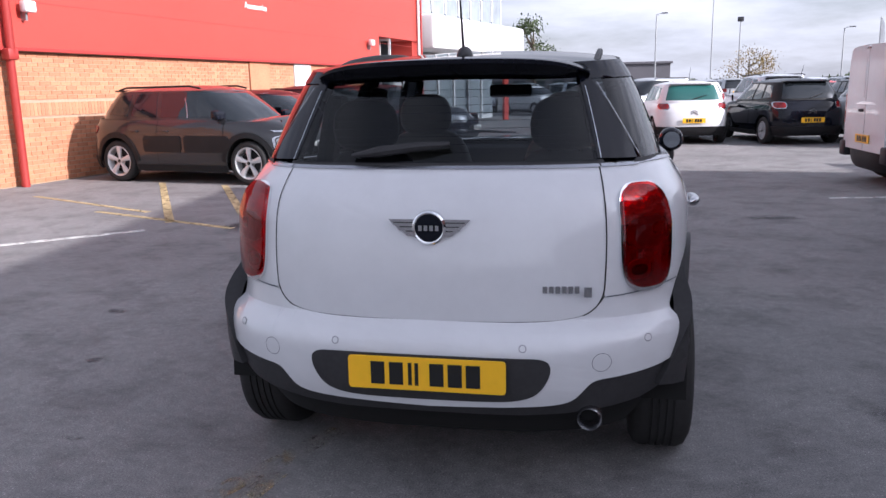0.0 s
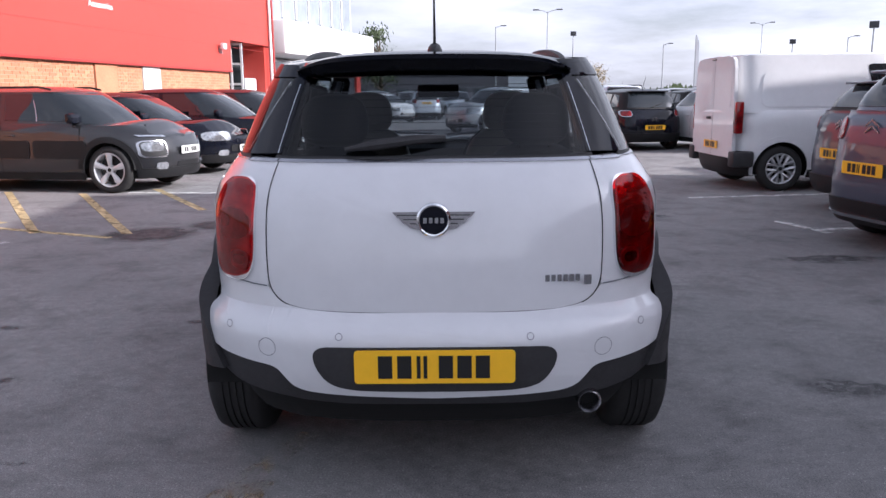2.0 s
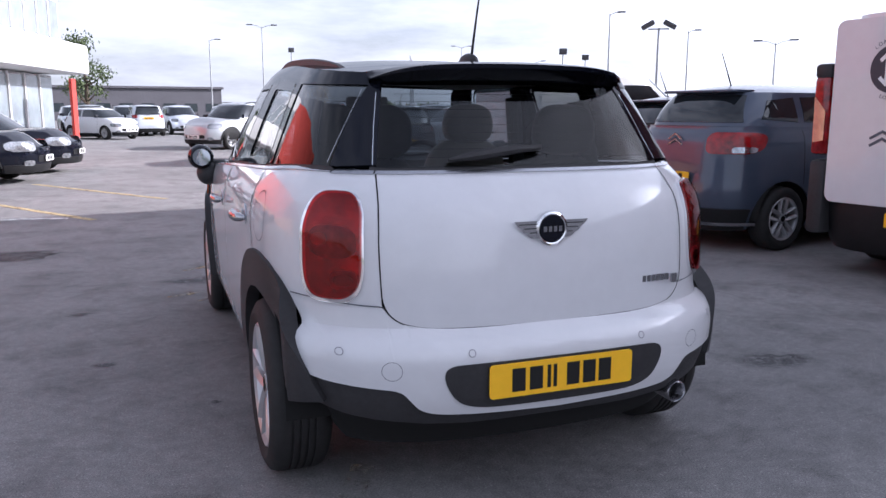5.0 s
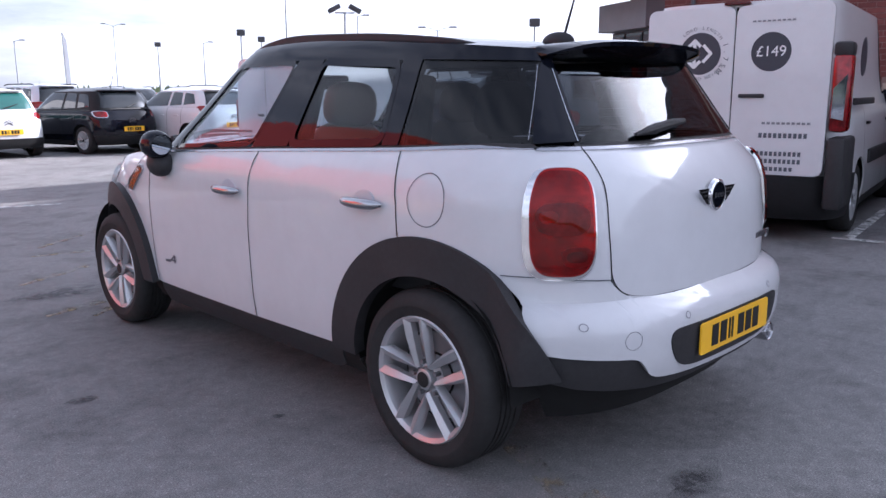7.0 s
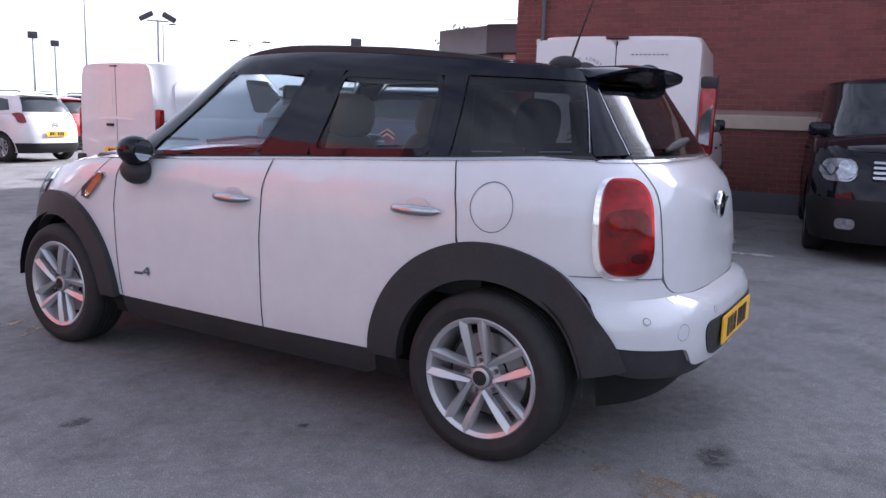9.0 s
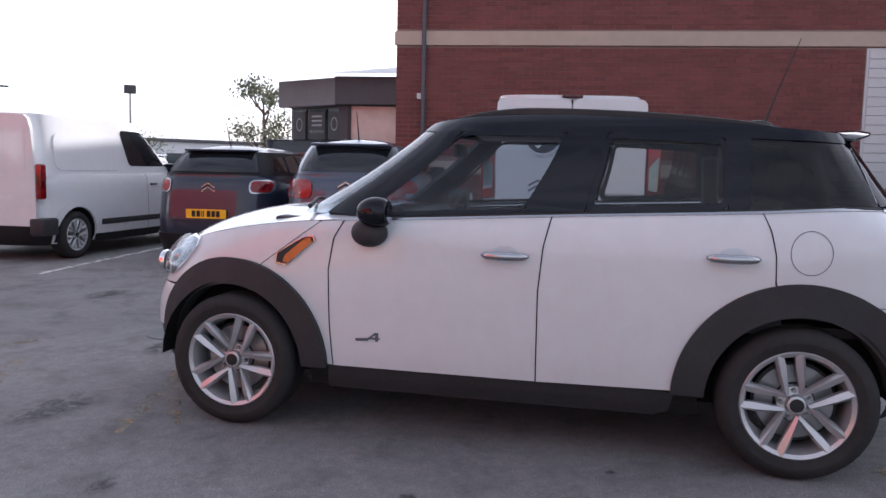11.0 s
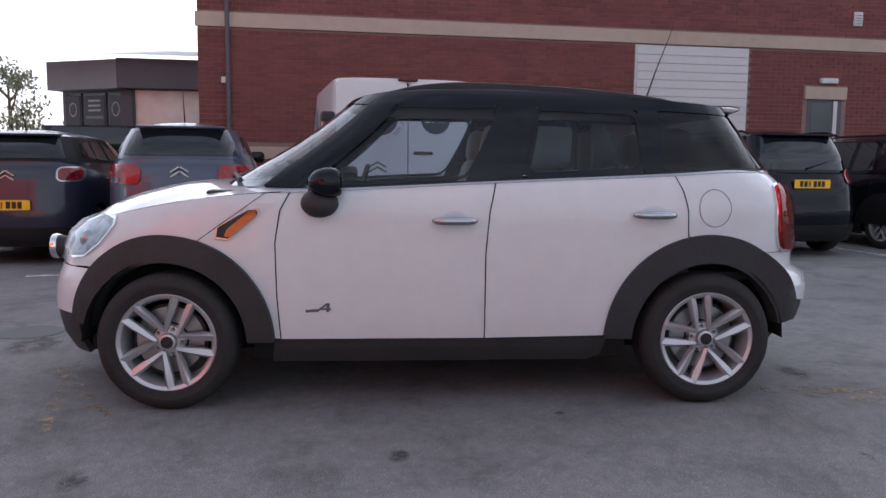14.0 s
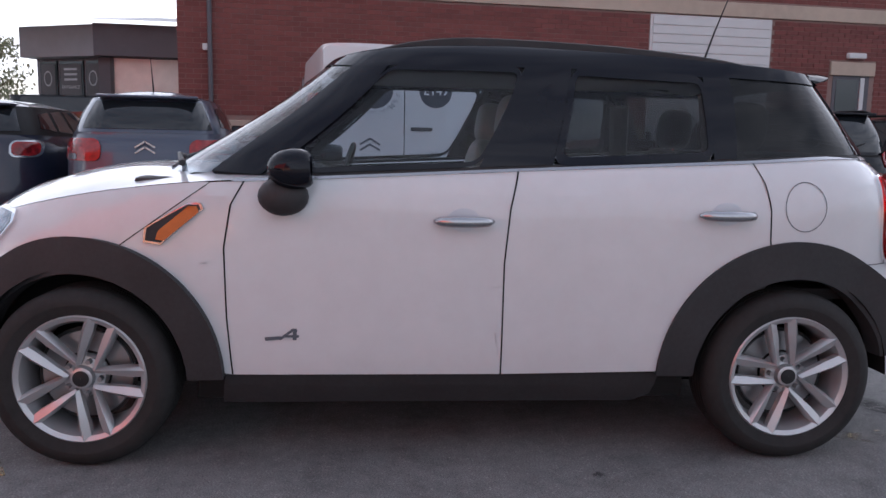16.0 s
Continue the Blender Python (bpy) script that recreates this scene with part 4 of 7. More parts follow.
    nt.links.new(m3.outputs[0], m4.inputs[1])
    nt.links.new(r5.outputs[0], m4.inputs[2])
    nt.links.new(m4.outputs[0], b.inputs["Base Color"])
    b.inputs["Roughness"].default_value = 0.95
    b.inputs["Specular IOR Level"].default_value = 0.22
    bp = nt.nodes.new("ShaderNodeBump")
    bp.inputs["Strength"].default_value, bp.inputs["Distance"].default_value = 0.5, 0.006
    nt.links.new(fine.outputs["Fac"], bp.inputs["Height"])
    nt.links.new(bp.outputs[0], b.inputs["Normal"])
    return m


M_ASPHALT = ground_mat()
bm = bmesh.new()
bmesh.ops.create_grid(bm, x_segments=2, y_segments=2, size=1500)
tagged(obj("ground", bm, M_ASPHALT, smooth=False), "worn grey asphalt of a car park", "ground", kind="structure")


def worn(name, c, bare=0.44, soft=False):
    """Road paint with bare patches."""
    m = mat(name, c, 0.7, noise_scale=6, amount=0.3)
    nt = m.node_tree
    b = nt.nodes["Principled BSDF"]
    co = nt.nodes.new("ShaderNodeTexCoord")
    n = nt.nodes.new("ShaderNodeTexNoise")
    n.inputs["Scale"].default_value, n.inputs["Detail"].default_value, n.inputs["Roughness"].default_value = 9, 8, 0.75
    nt.links.new(co.outputs["Object"], n.inputs["Vector"])
    r = nt.nodes.new("ShaderNodeMapRange")
    r.inputs["From Min"].default_value, r.inputs["From Max"].default_value = bare, bare + 0.22
    nt.links.new(n.outputs["Fac"], r.inputs["Value"])
    if soft:
        gd = nt.nodes.new("ShaderNodeVectorMath")
        gd.operation, gd.inputs[1].default_value = "DISTANCE", (0.5, 0.5, 0.5)
        fl = nt.nodes.new("ShaderNodeVectorMath")
        fl.operation, fl.inputs[1].default_value = "MULTIPLY", (1, 1, 0)
        fl2 = nt.nodes.new("ShaderNodeVectorMath")
        fl2.operation, fl2.inputs[1].default_value = "ADD", (0, 0, 0.5)
        nt.links.new(co.outputs["Generated"], fl.inputs[0])
        nt.links.new(fl.outputs[0], fl2.inputs[0])
        nt.links.new(fl2.outputs[0], gd.inputs[0])
        fade = nt.nodes.new("ShaderNodeMapRange")
        fade.inputs["From Min"].default_value, fade.inputs["From Max"].default_value = 0.44, 0.18
        nt.links.new(gd.outputs["Value"], fade.inputs["Value"])
        mu = nt.nodes.new("ShaderNodeMath")
        mu.operation = "MULTIPLY"
        nt.links.new(r.outputs[0], mu.inputs[0])
        nt.links.new(fade.outputs[0], mu.inputs[1])
        nt.links.new(mu.outputs[0], b.inputs["Alpha"])
    else:
        nt.links.new(r.outputs[0], b.inputs["Alpha"])
    return m


M_LINEW = worn("worn_white_line", (0.66, 0.66, 0.64), 0.37)
M_LINEY = worn("worn_yellow_line", (0.48, 0.38, 0.20), 0.33)
M_LINEYF = worn("nearly_gone_yellow_line", (0.38, 0.29, 0.17), 0.50)
M_STAIN = mat("oil_stain", (0.028, 0.028, 0.030), 0.6, noise_scale=8, amount=0.4)


def line(a, b, w, m, label):
    a, b = Vector((*a, 0)), Vector((*b, 0))
    d = (b - a)
    ang = math.degrees(math.atan2(d.y, d.x))
    ob = obj("road_line", box((0, -w / 2, 0.0), (d.length, w / 2, 0.004)), m, smooth=False)
    ob.matrix_local = pose(a.x, a.y, 0.0005, 0, 0, ang)
    return tagged(ob, label, "road marking", kind="structure")


# ---- buildings ----
def brick_mat(name, c, spread):
    """Brick whose tone changes from piece to piece."""
    m = mat(name, c, 0.85, noise_scale=18, amount=0.18, bump=0.3, bump_scale=120)
    nt = m.node_tree
    b = nt.nodes["Principled BSDF"]
    src = b.inputs["Base Color"].links[0].from_socket
    geo = nt.nodes.new("ShaderNodeNewGeometry")
    info = nt.nodes.new("ShaderNodeObjectInfo")
    add = nt.nodes.new("ShaderNodeMath")
    add.operation = "ADD"
    nt.links.new(geo.outputs["Random Per Island"], add.inputs[0])
    nt.links.new(info.outputs["Random"], add.inputs[1])
    fr = nt.nodes.new("ShaderNodeMath")
    fr.operation = "FRACT"
    nt.links.new(add.outputs[0], fr.inputs[0])
    ramp = nt.nodes.new("ShaderNodeMapRange")
    ramp.inputs["To Min"].default_value, ramp.inputs["To Max"].default_value = 1 - spread, 1 + spread
    nt.links.new(fr.outputs[0], ramp.inputs["Value"])
    mul = nt.nodes.new("ShaderNodeVectorMath")
    mul.operation = "SCALE"
    nt.links.new(src, mul.inputs[0])
    nt.links.new(ramp.outputs[0], mul.inputs["Scale"])
    nt.links.new(mul.outputs[0], b.inputs["Base Color"])
    return m


M_BRICKRED = brick_mat("dark_red_brick", (0.180, 0.056, 0.050), 0.17)
M_BRICKPLAIN = mat("dark_red_brickwork", (0.175, 0.060, 0.053), 0.85, noise_scale=5, amount=0.25, bump=0.25, bump_scale=90)
M_MORTAR = mat("dark_mortar", (0.26, 0.17, 0.15), 0.9, noise_scale=12, amount=0.15)
M_MORTAROR = mat("pale_mortar", (0.36, 0.26, 0.18), 0.9, noise_scale=12, amount=0.15)
M_STONE = mat("pale_stone", (0.46, 0.36, 0.29), 0.8, noise_scale=6, amount=0.12)
M_BRICKOR = brick_mat("orange_brick", (0.46, 0.195, 0.105), 0.18)
M_CLAD = mat("red_cladding", (0.43, 0.048, 0.034), 0.5, noise_scale=1.5, amount=0.06)
M_REDPIPE = mat("red_pipe", (0.30, 0.030, 0.025), 0.5, noise_scale=4, amount=0.12)
M_WHITECLAD = mat("white_cladding", (0.66, 0.66, 0.66), 0.6, noise_scale=2, amount=0.06)
M_DOORW = mat("white_shutter", (0.62, 0.60, 0.60), 0.5, noise_scale=3, amount=0.06)
M_FASCIA = mat("grey_fascia", (0.10, 0.096, 0.108), 0.6, noise_scale=4, amount=0.12)
M_STEEL = mat("galvanised_steel", (0.30, 0.31, 0.32), 0.5, 0.6, noise_scale=8, amount=0.15)
M_LAMPHEAD = mat("dark_lamp_housing", (0.05, 0.05, 0.055), 0.5, noise_scale=20, amount=0.2)
M_WINDOW = mat("window_glass", (0.03, 0.04, 0.045), 0.04, spec=0.7)
# the sky's reflection is put into this glass's pale base colour
M_SKYWIN = mat("sky_toned_office_glass", (0.22, 0.25, 0.27), 0.08, spec=0.7, noise_scale=1.4, amount=0.35)
# shop glass coloured pale for the sunlit scene it mirrors
M_PALEWIN = mat("window_painted_reflection", (0.70, 0.64, 0.58), 0.1, noise_scale=1.2, amount=0.3)


def wall_frame(name, x, y, ang, label, category="building"):
    """An Empty whose x axis runs along a wall and whose -y axis looks out of it."""
    e = thing(name, label, category)
    e.matrix_local = pose(x, y, 0, 0, 0, ang)
    return e


def brickwork(parent, s0, s1, z0, z1, holes, material, near, proud=0.007, long=0.215, high=0.065, joint=0.010):
    """Stretcher-bond bricks on a wall's face at y = 0; those between near[0] and near[1] along it are pieces of their own, the rest one mesh."""
    verts, faces, count = [], [], 0
    shared = {}
    row = 0
    z = z0
    while z + high <= z1 + 1e-6:
        s = s0 - (0.5 * (long + joint) if row % 2 else 0)
        while s < s1 - 0.02:
            a, b = max(s, s0), min(s + long, s1)
            s += long + joint
            for h in holes:
                if a < h[1] and b > h[0] and z < h[3] and z + high > h[2]:
                    if a < h[0]:
                        b = h[0]
                    elif b > h[1]:
                        a = h[1]
                    else:
                        b = a
            if b - a < 0.03:
                continue
            e = 0.0015 * ((row * 7 + int(a * 40)) % 3)
            if near[0] < a and b < near[1] and near[2] < z < near[3] and count < 300 and b - a > long - 0.01:
                count += 1
                if "me" not in shared:
                    shared["me"] = bpy.data.meshes.new("brick")
                    bb = box((0, -proud - 0.001, 0), (long, 0.002, high), 0.003)
                    bb.to_mesh(shared["me"])
                    bb.free()
                    shared["me"].materials.append(material)
                o = new("brick", shared["me"])
                o.parent = parent
                o.location = (a, -e, z)
                continue
            k = len(verts)
            y = -proud - e
            verts += [(a, y, z), (b, y, z), (b, y, z + high), (a, y, z + high), (a, 0.001, z), (b, 0.001, z), (b, 0.001, z + high), (a, 0.001, z + high)]
            faces += [(k, k + 1, k + 2, k + 3), (k, k + 4, k + 5, k + 1), (k + 3, k + 2, k + 6, k + 7), (k, k + 3, k + 7, k + 4), (k + 1, k + 5, k + 6, k + 2)]
        z += high + joint
        row += 1
    me = bpy.data.meshes.new("brickwork")
    me.from_pydata(verts, [], faces)
    me.materials.append(material)
    o = new("brickwork", me)
    o.parent = parent
    return tagged(o, kind="stuff")


# the dark brick building that shades the car
brick_b = wall_frame("brick_building", 8.6, 5.3, -83.2, "two-storey dark red brick building with pale stone bands")
bw = part("wall", box((0, 0, 0), (46, 16, 4.7)), M_MORTAR, brick_b, smooth=False)
part("upper_wall", box((0, -0.008, 4.7), (46, 16, 6.05)), M_BRICKPLAIN, brick_b, smooth=False)
part("coping", box((-0.06, -0.07, 6.05), (46, 16, 6.22), 0.02), M_FASCIA, brick_b, "dark roof coping", smooth=False)
part("stone_band", box((-0.03, -0.045, 3.33), (46, 0.0, 3.56), 0.008), M_STONE, brick_b, "pale stone band course", smooth=False)
part("sill_band", box((-0.03, -0.055, 1.22), (7.45, 0.0, 1.42), 0.008), M_STONE, brick_b, "pale stone sill course", smooth=False)
part("plinth", box((-0.02, -0.03, 0.0), (7.45, 0.0, 0.30), 0.006), M_FASCIA, brick_b, "dark plinth", smooth=False)
part("sill_band", box((9.8, -0.055, 1.22), (10.95, 0.0, 1.42), 0.008), M_STONE, brick_b, "pale stone sill course", smooth=False)
door = part("roller_shutter", box((7.5, -0.015, 0.0), (9.72, 0.0, 3.31)), M_DOORW, brick_b, "tall white roller shutter", smooth=False)
for i in range(22):
    part("shutter_slat", box((7.54, -0.032, 0.06 + i * 0.147), (9.68, -0.014, 0.19 + i * 0.147), 0.005), M_DOORW, door, smooth=False)
part("lintel", box((10.90, -0.05, 2.43), (11.78, 0.0, 2.66), 0.008), M_STONE, brick_b, "pale stone lintel", smooth=False)
sd = part("side_door", box((10.98, -0.010, 0.0), (11.70, 0.0, 2.43)), M_FASCIA, brick_b, "dark glazed side door", smooth=False)
part("door_glass", box((11.05, -0.016, 1.2), (11.48, -0.010, 2.36)), M_WINDOW, sd, smooth=False)
part("door_frame", box((11.52, -0.03, 0.0), (11.60, -0.010, 2.40), 0.004), M_DOORW, sd, smooth=False)
part("bulkhead_lamp", box((11.20, -0.10, 2.72), (11.55, 0.0, 2.82), 0.02), M_DOORW, brick_b, "white bulkhead lamp")
part("wall_vent", box((11.84, -0.04, 3.80), (12.02, 0.0, 4.06), 0.012), M_DOORW, brick_b, "small white wall vent")
for i in range(4):
    part("vent_slat", box((11.87, -0.048, 3.835 + 0.05 * i), (11.99, -0.038, 3.855 + 0.05 * i)), M_STEEL, brick_b, smooth=False)
part("downpipe", tube([(0.47, -0.07, 0.05), (0.47, -0.07, 6.0)], 0.035, 10), M_FASCIA, brick_b, "dark rainwater pipe")
part("alarm_box", box((0.36, -0.06, 2.44), (0.47, 0.0, 2.54), 0.01), M_DOORW, brick_b, smooth=False)

# low glazed shop past its corner
shop = wall_frame("corner_shop_building", 12.0, 7.7, -83.2, "low shop with a dark fascia and glazed front")
part("wall", box((0.0, 0.3, 0), (3.2, 6, 2.72)), M_FASCIA, shop, smooth=False)
part("fascia", box((-0.02, 0.02, 2.64), (3.2, 6, 3.24), 0.01), M_FASCIA, shop, "dark plain fascia", smooth=False)
w = part("shop_window", box((0.28, 0.26, 0.5), (2.2, 0.3, 2.62)), M_PALEWIN, shop, "wide shop window coloured for its bright reflection", smooth=False)
part("window_frame", box((0.23, 0.22, 0.42), (0.29, 0.30, 2.66)), M_LAMPHEAD, w, smooth=False)
part("window_frame", box((2.19, 0.22, 0.42), (2.25, 0.30, 2.66)), M_LAMPHEAD, w, smooth=False)
part("window_mullion", box((1.66, 0.235, 0.5), (1.69, 0.262, 2.62)), M_LAMPHEAD, w, smooth=False)
wing_e = new("entrance_wing")
wing_e.parent = shop
wing_e.matrix_local = pose(0, 0.1, 0, 0, 0, 149)
part("wing_wall", box((0.0, -4.0, 0), (1.78, -0.3, 2.66)), M_FASCIA, wing_e, smooth=False)
part("wing_fascia", box((0.0, -4.0, 2.63), (1.85, 0.04, 3.22), 0.01), mat("pale_grey_fascia", (0.20, 0.20, 0.215), 0.6, noise_scale=4, amount=0.1), wing_e, smooth=False)
for i, (a, b) in enumerate(((0.12, 0.50), (0.58, 1.16), (1.24, 1.66))):
    g = part("glass_bay", box((a, -0.30, 0.3), (b, -0.26, 2.58)), M_WINDOW, wing_e, smooth=False)
    sgn = part("sign_panel", box((a + 0.03, -0.26, 1.75), (b - 0.03, -0.245, 2.52)), M_LAMPHEAD, wing_e, smooth=False)
    if i == 1:
        letters("ENTRANCE", 0.088, pose((a + b) / 2, -0.241, 2.07, 90, 0, 180), M_STEEL, sgn, "sign_lettering")
        for k in range(3):
            part("sign_bar", box((a + 0.13, -0.245, 2.40 - 0.10 * k), (b - 0.13, -0.238, 2.44 - 0.10 * k)), M_STEEL, sgn, smooth=False)
    else:
        bm = bmesh.new()
        add_lathe(bm, [(0.108, 0.0), (0.108, 0.008), (0.13, 0.008), (0.13, 0.0)], 28, "y")
        bmesh.ops.scale(bm, verts=bm.verts, vec=(0.78, 1, 1.15))
        bmesh.ops.translate(bm, verts=bm.verts, vec=((a + b) / 2, -0.246, 2.24))
        part("sign_ring", bm, M_STEEL, sgn, smooth=False)
    part("lower_panel", box((a + 0.03, -0.26, 0.35), (b - 0.03, -0.25, 1.65)), M_PALEWIN, wing_e, smooth=False)
bm = bmesh.new()
for q in (((-3.0, -0.3, 3.25), (3.3, -0.3, 3.28), (3.3, 5.5, 4.12), (-1.0, 5.5, 4.12)),):
    bm.faces.new([bm.verts.new(v) for v in q])
part("roof_slope", bm, M_WHITECLAD, shop, "pale sloping roof", smooth=False)

# the red showroom
red_b = wall_frame("showroom_building", -10.4, -4.0, 82.3, "showroom with red metal cladding over orange brick")
rw = part("wall", box((11.6, 0, 0), (27.1, 14, 2.2)), M_MORTAROR, red_b, smooth=False)
part("cladding", box((11.6, -0.10, 2.18), (27.12, 14, 6.4)), M_CLAD, red_b, "red metal cladding", smooth=False)
part("cladding", box((27.12, -0.10, 3.12), (30.9, 14, 6.4)), M_CLAD, red_b, "red metal cladding over the bay", smooth=False)
part("cladding_drip", box((11.6, -0.13, 2.13), (27.14, -0.02, 2.19), 0.006), M_REDPIPE, red_b, smooth=False)
for i in range(5):
    part("cladding_joint", box((11.6, -0.104, 2.9 + 0.8 * i), (30.9, -0.099, 2.908 + 0.8 * i)), M_REDPIPE, red_b, smooth=False)
part("bay_back", box((27.1, 1.2, 0), (30.4, 1.5, 3.2)), M_DOORW, red_b, smooth=False)
part("bay_side", box((30.3, 0.0, 0), (30.9, 1.5, 3.12)), M_CLAD, red_b, smooth=False)
bay = part("bay_door", box((27.25, 0.80, 0.0), (28.28, 0.85, 3.05)), M_WINDOW, red_b, "glazed bay door in a white frame", smooth=False)
for a in (27.2, 28.08, 28.95):
    part("mullion", box((a, 0.50, 0.0), (a + 0.08, 0.62, 3.1)), M_WHITECLAD, bay, smooth=False)
for zz in (0.0, 0.85, 1.6, 2.35, 3.0):
    part("transom", box((27.2, 0.51, zz), (29.03, 0.61, zz + 0.09)), M_WHITECLAD, bay, smooth=False)
rd = part("return_door", box((28.30, 0.0, 0.0), (28.36, 0.80, 3.10)), M_WINDOW, red_b, "glazed door with a white grid", smooth=False)
for yy in (0.0, 0.36, 0.73):
    part("mullion", box((28.26, yy, 0.0), (28.31, yy + 0.07, 3.10)), M_WHITECLAD, rd, smooth=False)
for zz in (0.45, 1.10, 1.75, 2.40, 3.03):
    part("rail", box((28.265, 0.0, zz), (28.31, 0.80, zz + 0.07)), M_WHITECLAD, rd, smooth=False)
part("bay_panel", box((29.2, 0.3, 0), (30.2, 0.4, 2.0)), M_WHITECLAD, red_b, smooth=False)
part("personnel_door", box((21.72, -0.04, 0.0), (22.6, 0.0, 2.15), 0.005), M_WHITECLAD, red_b, "white flush personnel door", smooth=False)
part("brick_pier", box((19.6, -0.05, 0.0), (20.5, 0.0, 2.15)), M_BRICKOR, red_b, smooth=False)
part("downpipe", tube([(12.72, -0.16, 0.0), (12.72, -0.16, 1.95), (12.72, -0.20, 2.1), (12.72, -0.20, 6.3)], 0.065, 12), M_REDPIPE, red_b, "red rainwater pipe")
part("pipe_shoe", box((12.62, -0.26, 1.98), (12.82, -0.08, 2.16), 0.03), M_REDPIPE, red_b)
for a in (30.55, 30.8):
    part("downpipe", tube([(a, -0.17, 0.0), (a, -0.17, 6.3)], 0.05, 10), M_WHITECLAD if a < 30.6 else M_REDPIPE, red_b, "thin rainwater pipe")
for a, zz in ((13.1, 2.72), (26.24, 2.78)):
    fl = part("flood_lamp", box((a - 0.11, -0.32, zz), (a + 0.11, -0.18, zz + 0.18), 0.03), M_WHITECLAD, red_b, "white wall floodlight")
    part("lamp_bracket", box((a - 0.02, -0.2, zz - 0.12), (a + 0.02, -0.1, zz + 0.05)), M_STEEL, fl)
letters("Parts", 0.22, pose(19.45, -0.112, 3.66, 90), M_WHITEDECAL, red_b, "sign_lettering", 0.006, "LEFT")
letters("Accessories", 0.20, pose(19.45, -0.112, 3.40, 90), M_WHITEDECAL, red_b, "sign_lettering", 0.006, "LEFT")
part("soldier_band", box((12.8, -0.012, 1.10), (19.5, 0.0, 1.32)), M_MORTAROR, red_b, smooth=False)

# white office wing beyond
off_b = wall_frame("office_building", -5.7, 27.2, 76.0, "white rendered office wing with a deep balcony band")
part("ground_floor", box((0, 1.6, 0), (9.5, 10, 2.85)), M_WHITECLAD, off_b, smooth=False)
for i in range(6):
    gl = part("glazing", box((0.15 + 1.55 * i, 1.52, 0.2), (1.55 + 1.55 * i, 1.6, 2.75)), M_SKYWIN, off_b, "tall shop glazing", smooth=False)
    part("mullion", box((0.05 + 1.55 * i, 1.46, 0.0), (0.16 + 1.55 * i, 1.6, 2.85)), M_WHITECLAD, gl, smooth=False)
part("balcony_band", box((-0.2, 0.0, 2.90), (9.7, 10, 4.15), 0.12), M_WHITECLAD, off_b, "white balcony band")
part("upper_wall", box((0.2, 1.0, 4.15), (9.2, 10, 7.0)), M_WHITECLAD, off_b, smooth=False)
for i in range(7):
    wd = part("window", box((0.4 + 1.25 * i, 0.94, 4.3), (1.5 + 1.25 * i, 1.0, 5.9)), M_SKYWIN, off_b, "office window", smooth=False)
    part("window_frame", box((0.32 + 1.25 * i, 0.90, 4.4), (0.40 + 1.25 * i, 1.0, 6.0)), M_WHITECLAD, wd, smooth=False)
part("red_banner", box((6.0, -0.4, 0.0), (6.5, -0.3, 2.6)), M_CLAD, off_b, "narrow red banner", smooth=False)

# low buildings far off
for x, y, ang, w_, h_, mm, lab in ((62, 58, -40, 30, 3.6, M_WHITECLAD, "long low white warehouse far off"), (75, 34, -60, 22, 4.0, M_WHITECLAD, "low pale shed far off"), (-20, 120, 5, 30, 4.5, M_FASCIA, "low dark shed far off")):
    e = wall_frame("warehouse_building", x, y, ang, lab)
    part("wall", box((0, 0, 0), (w_, 12, h_), 0.05), mm, e, smooth=False)
    part("roof", box((-0.3, -0.3, h_), (w_ + 0.3, 12.3, h_ + 0.35), 0.05), M_FASCIA, e, smooth=False)
    for i in range(int(w_ / 3)):
        part("window", box((0.6 + 3 * i, -0.04, 1.2), (2.4 + 3 * i, 0.0, 2.4)), M_WINDOW, e, smooth=False)


# ---- lamp posts ----
def lamp_post(x, y, h, heads, label, arm=0.5, turn=0):
    e = thing("street_lamp", label, "lamp post", "lamp posts")
    e.matrix_local = pose(x, y, 0, 0, 0, turn)
    part("pole", tube([(0, 0, 0), (0, 0, h * 0.5), (0, 0, h)], [0.09, 0.07, 0.05], 10), M_STEEL, e, "grey steel pole")
    part("base_plate", box((-0.2, -0.2, 0), (0.2, 0.2, 0.04), 0.01), M_STEEL, e, smooth=False)
    if heads == "flood":
        part("flood_head", box((-0.28, -0.16, h), (0.28, 0.16, h + 0.42), 0.04), M_LAMPHEAD, e, "dark square floodlight")
    elif heads == "twin":
        part("cross_arm", tube([(-arm, 0, h - 0.05), (arm, 0, h - 0.05)], 0.035), M_STEEL, e)
        for sg in (-1, 1):
            part("flood_head", box((-0.33, -0.25, -0.06), (0.33, 0.25, 0.16), 0.04, pose(sg * arm, 0, h + 0.1, 0, sg * 28)), M_LAMPHEAD, e, "dark floodlight tilted outwards")
    elif heads == "street":
        for sg in (-1, 1):
            part("arm", tube([(0, 0, h - 0.15), (sg * 0.5, 0, h + 0.1), (sg * 1.2, 0, h + 0.2)], 0.03), M_STEEL, e)
            part("lamp_head", box((min(sg * 1.0, sg * 1.7), -0.12, h + 0.15), (max(sg * 1.0, sg * 1.7), 0.12, h + 0.28), 0.04), M_LAMPHEAD, e)
    elif heads == "single":
        part("arm", tube([(0, 0, h - 0.1), (0.3, 0, h + 0.05), (0.7, 0, h + 0.1)], 0.03), M_STEEL, e)
        part("lamp_head", box((0.5, -0.1, h + 0.05), (1.1, 0.1, h + 0.16), 0.03), M_LAMPHEAD, e)
    return e


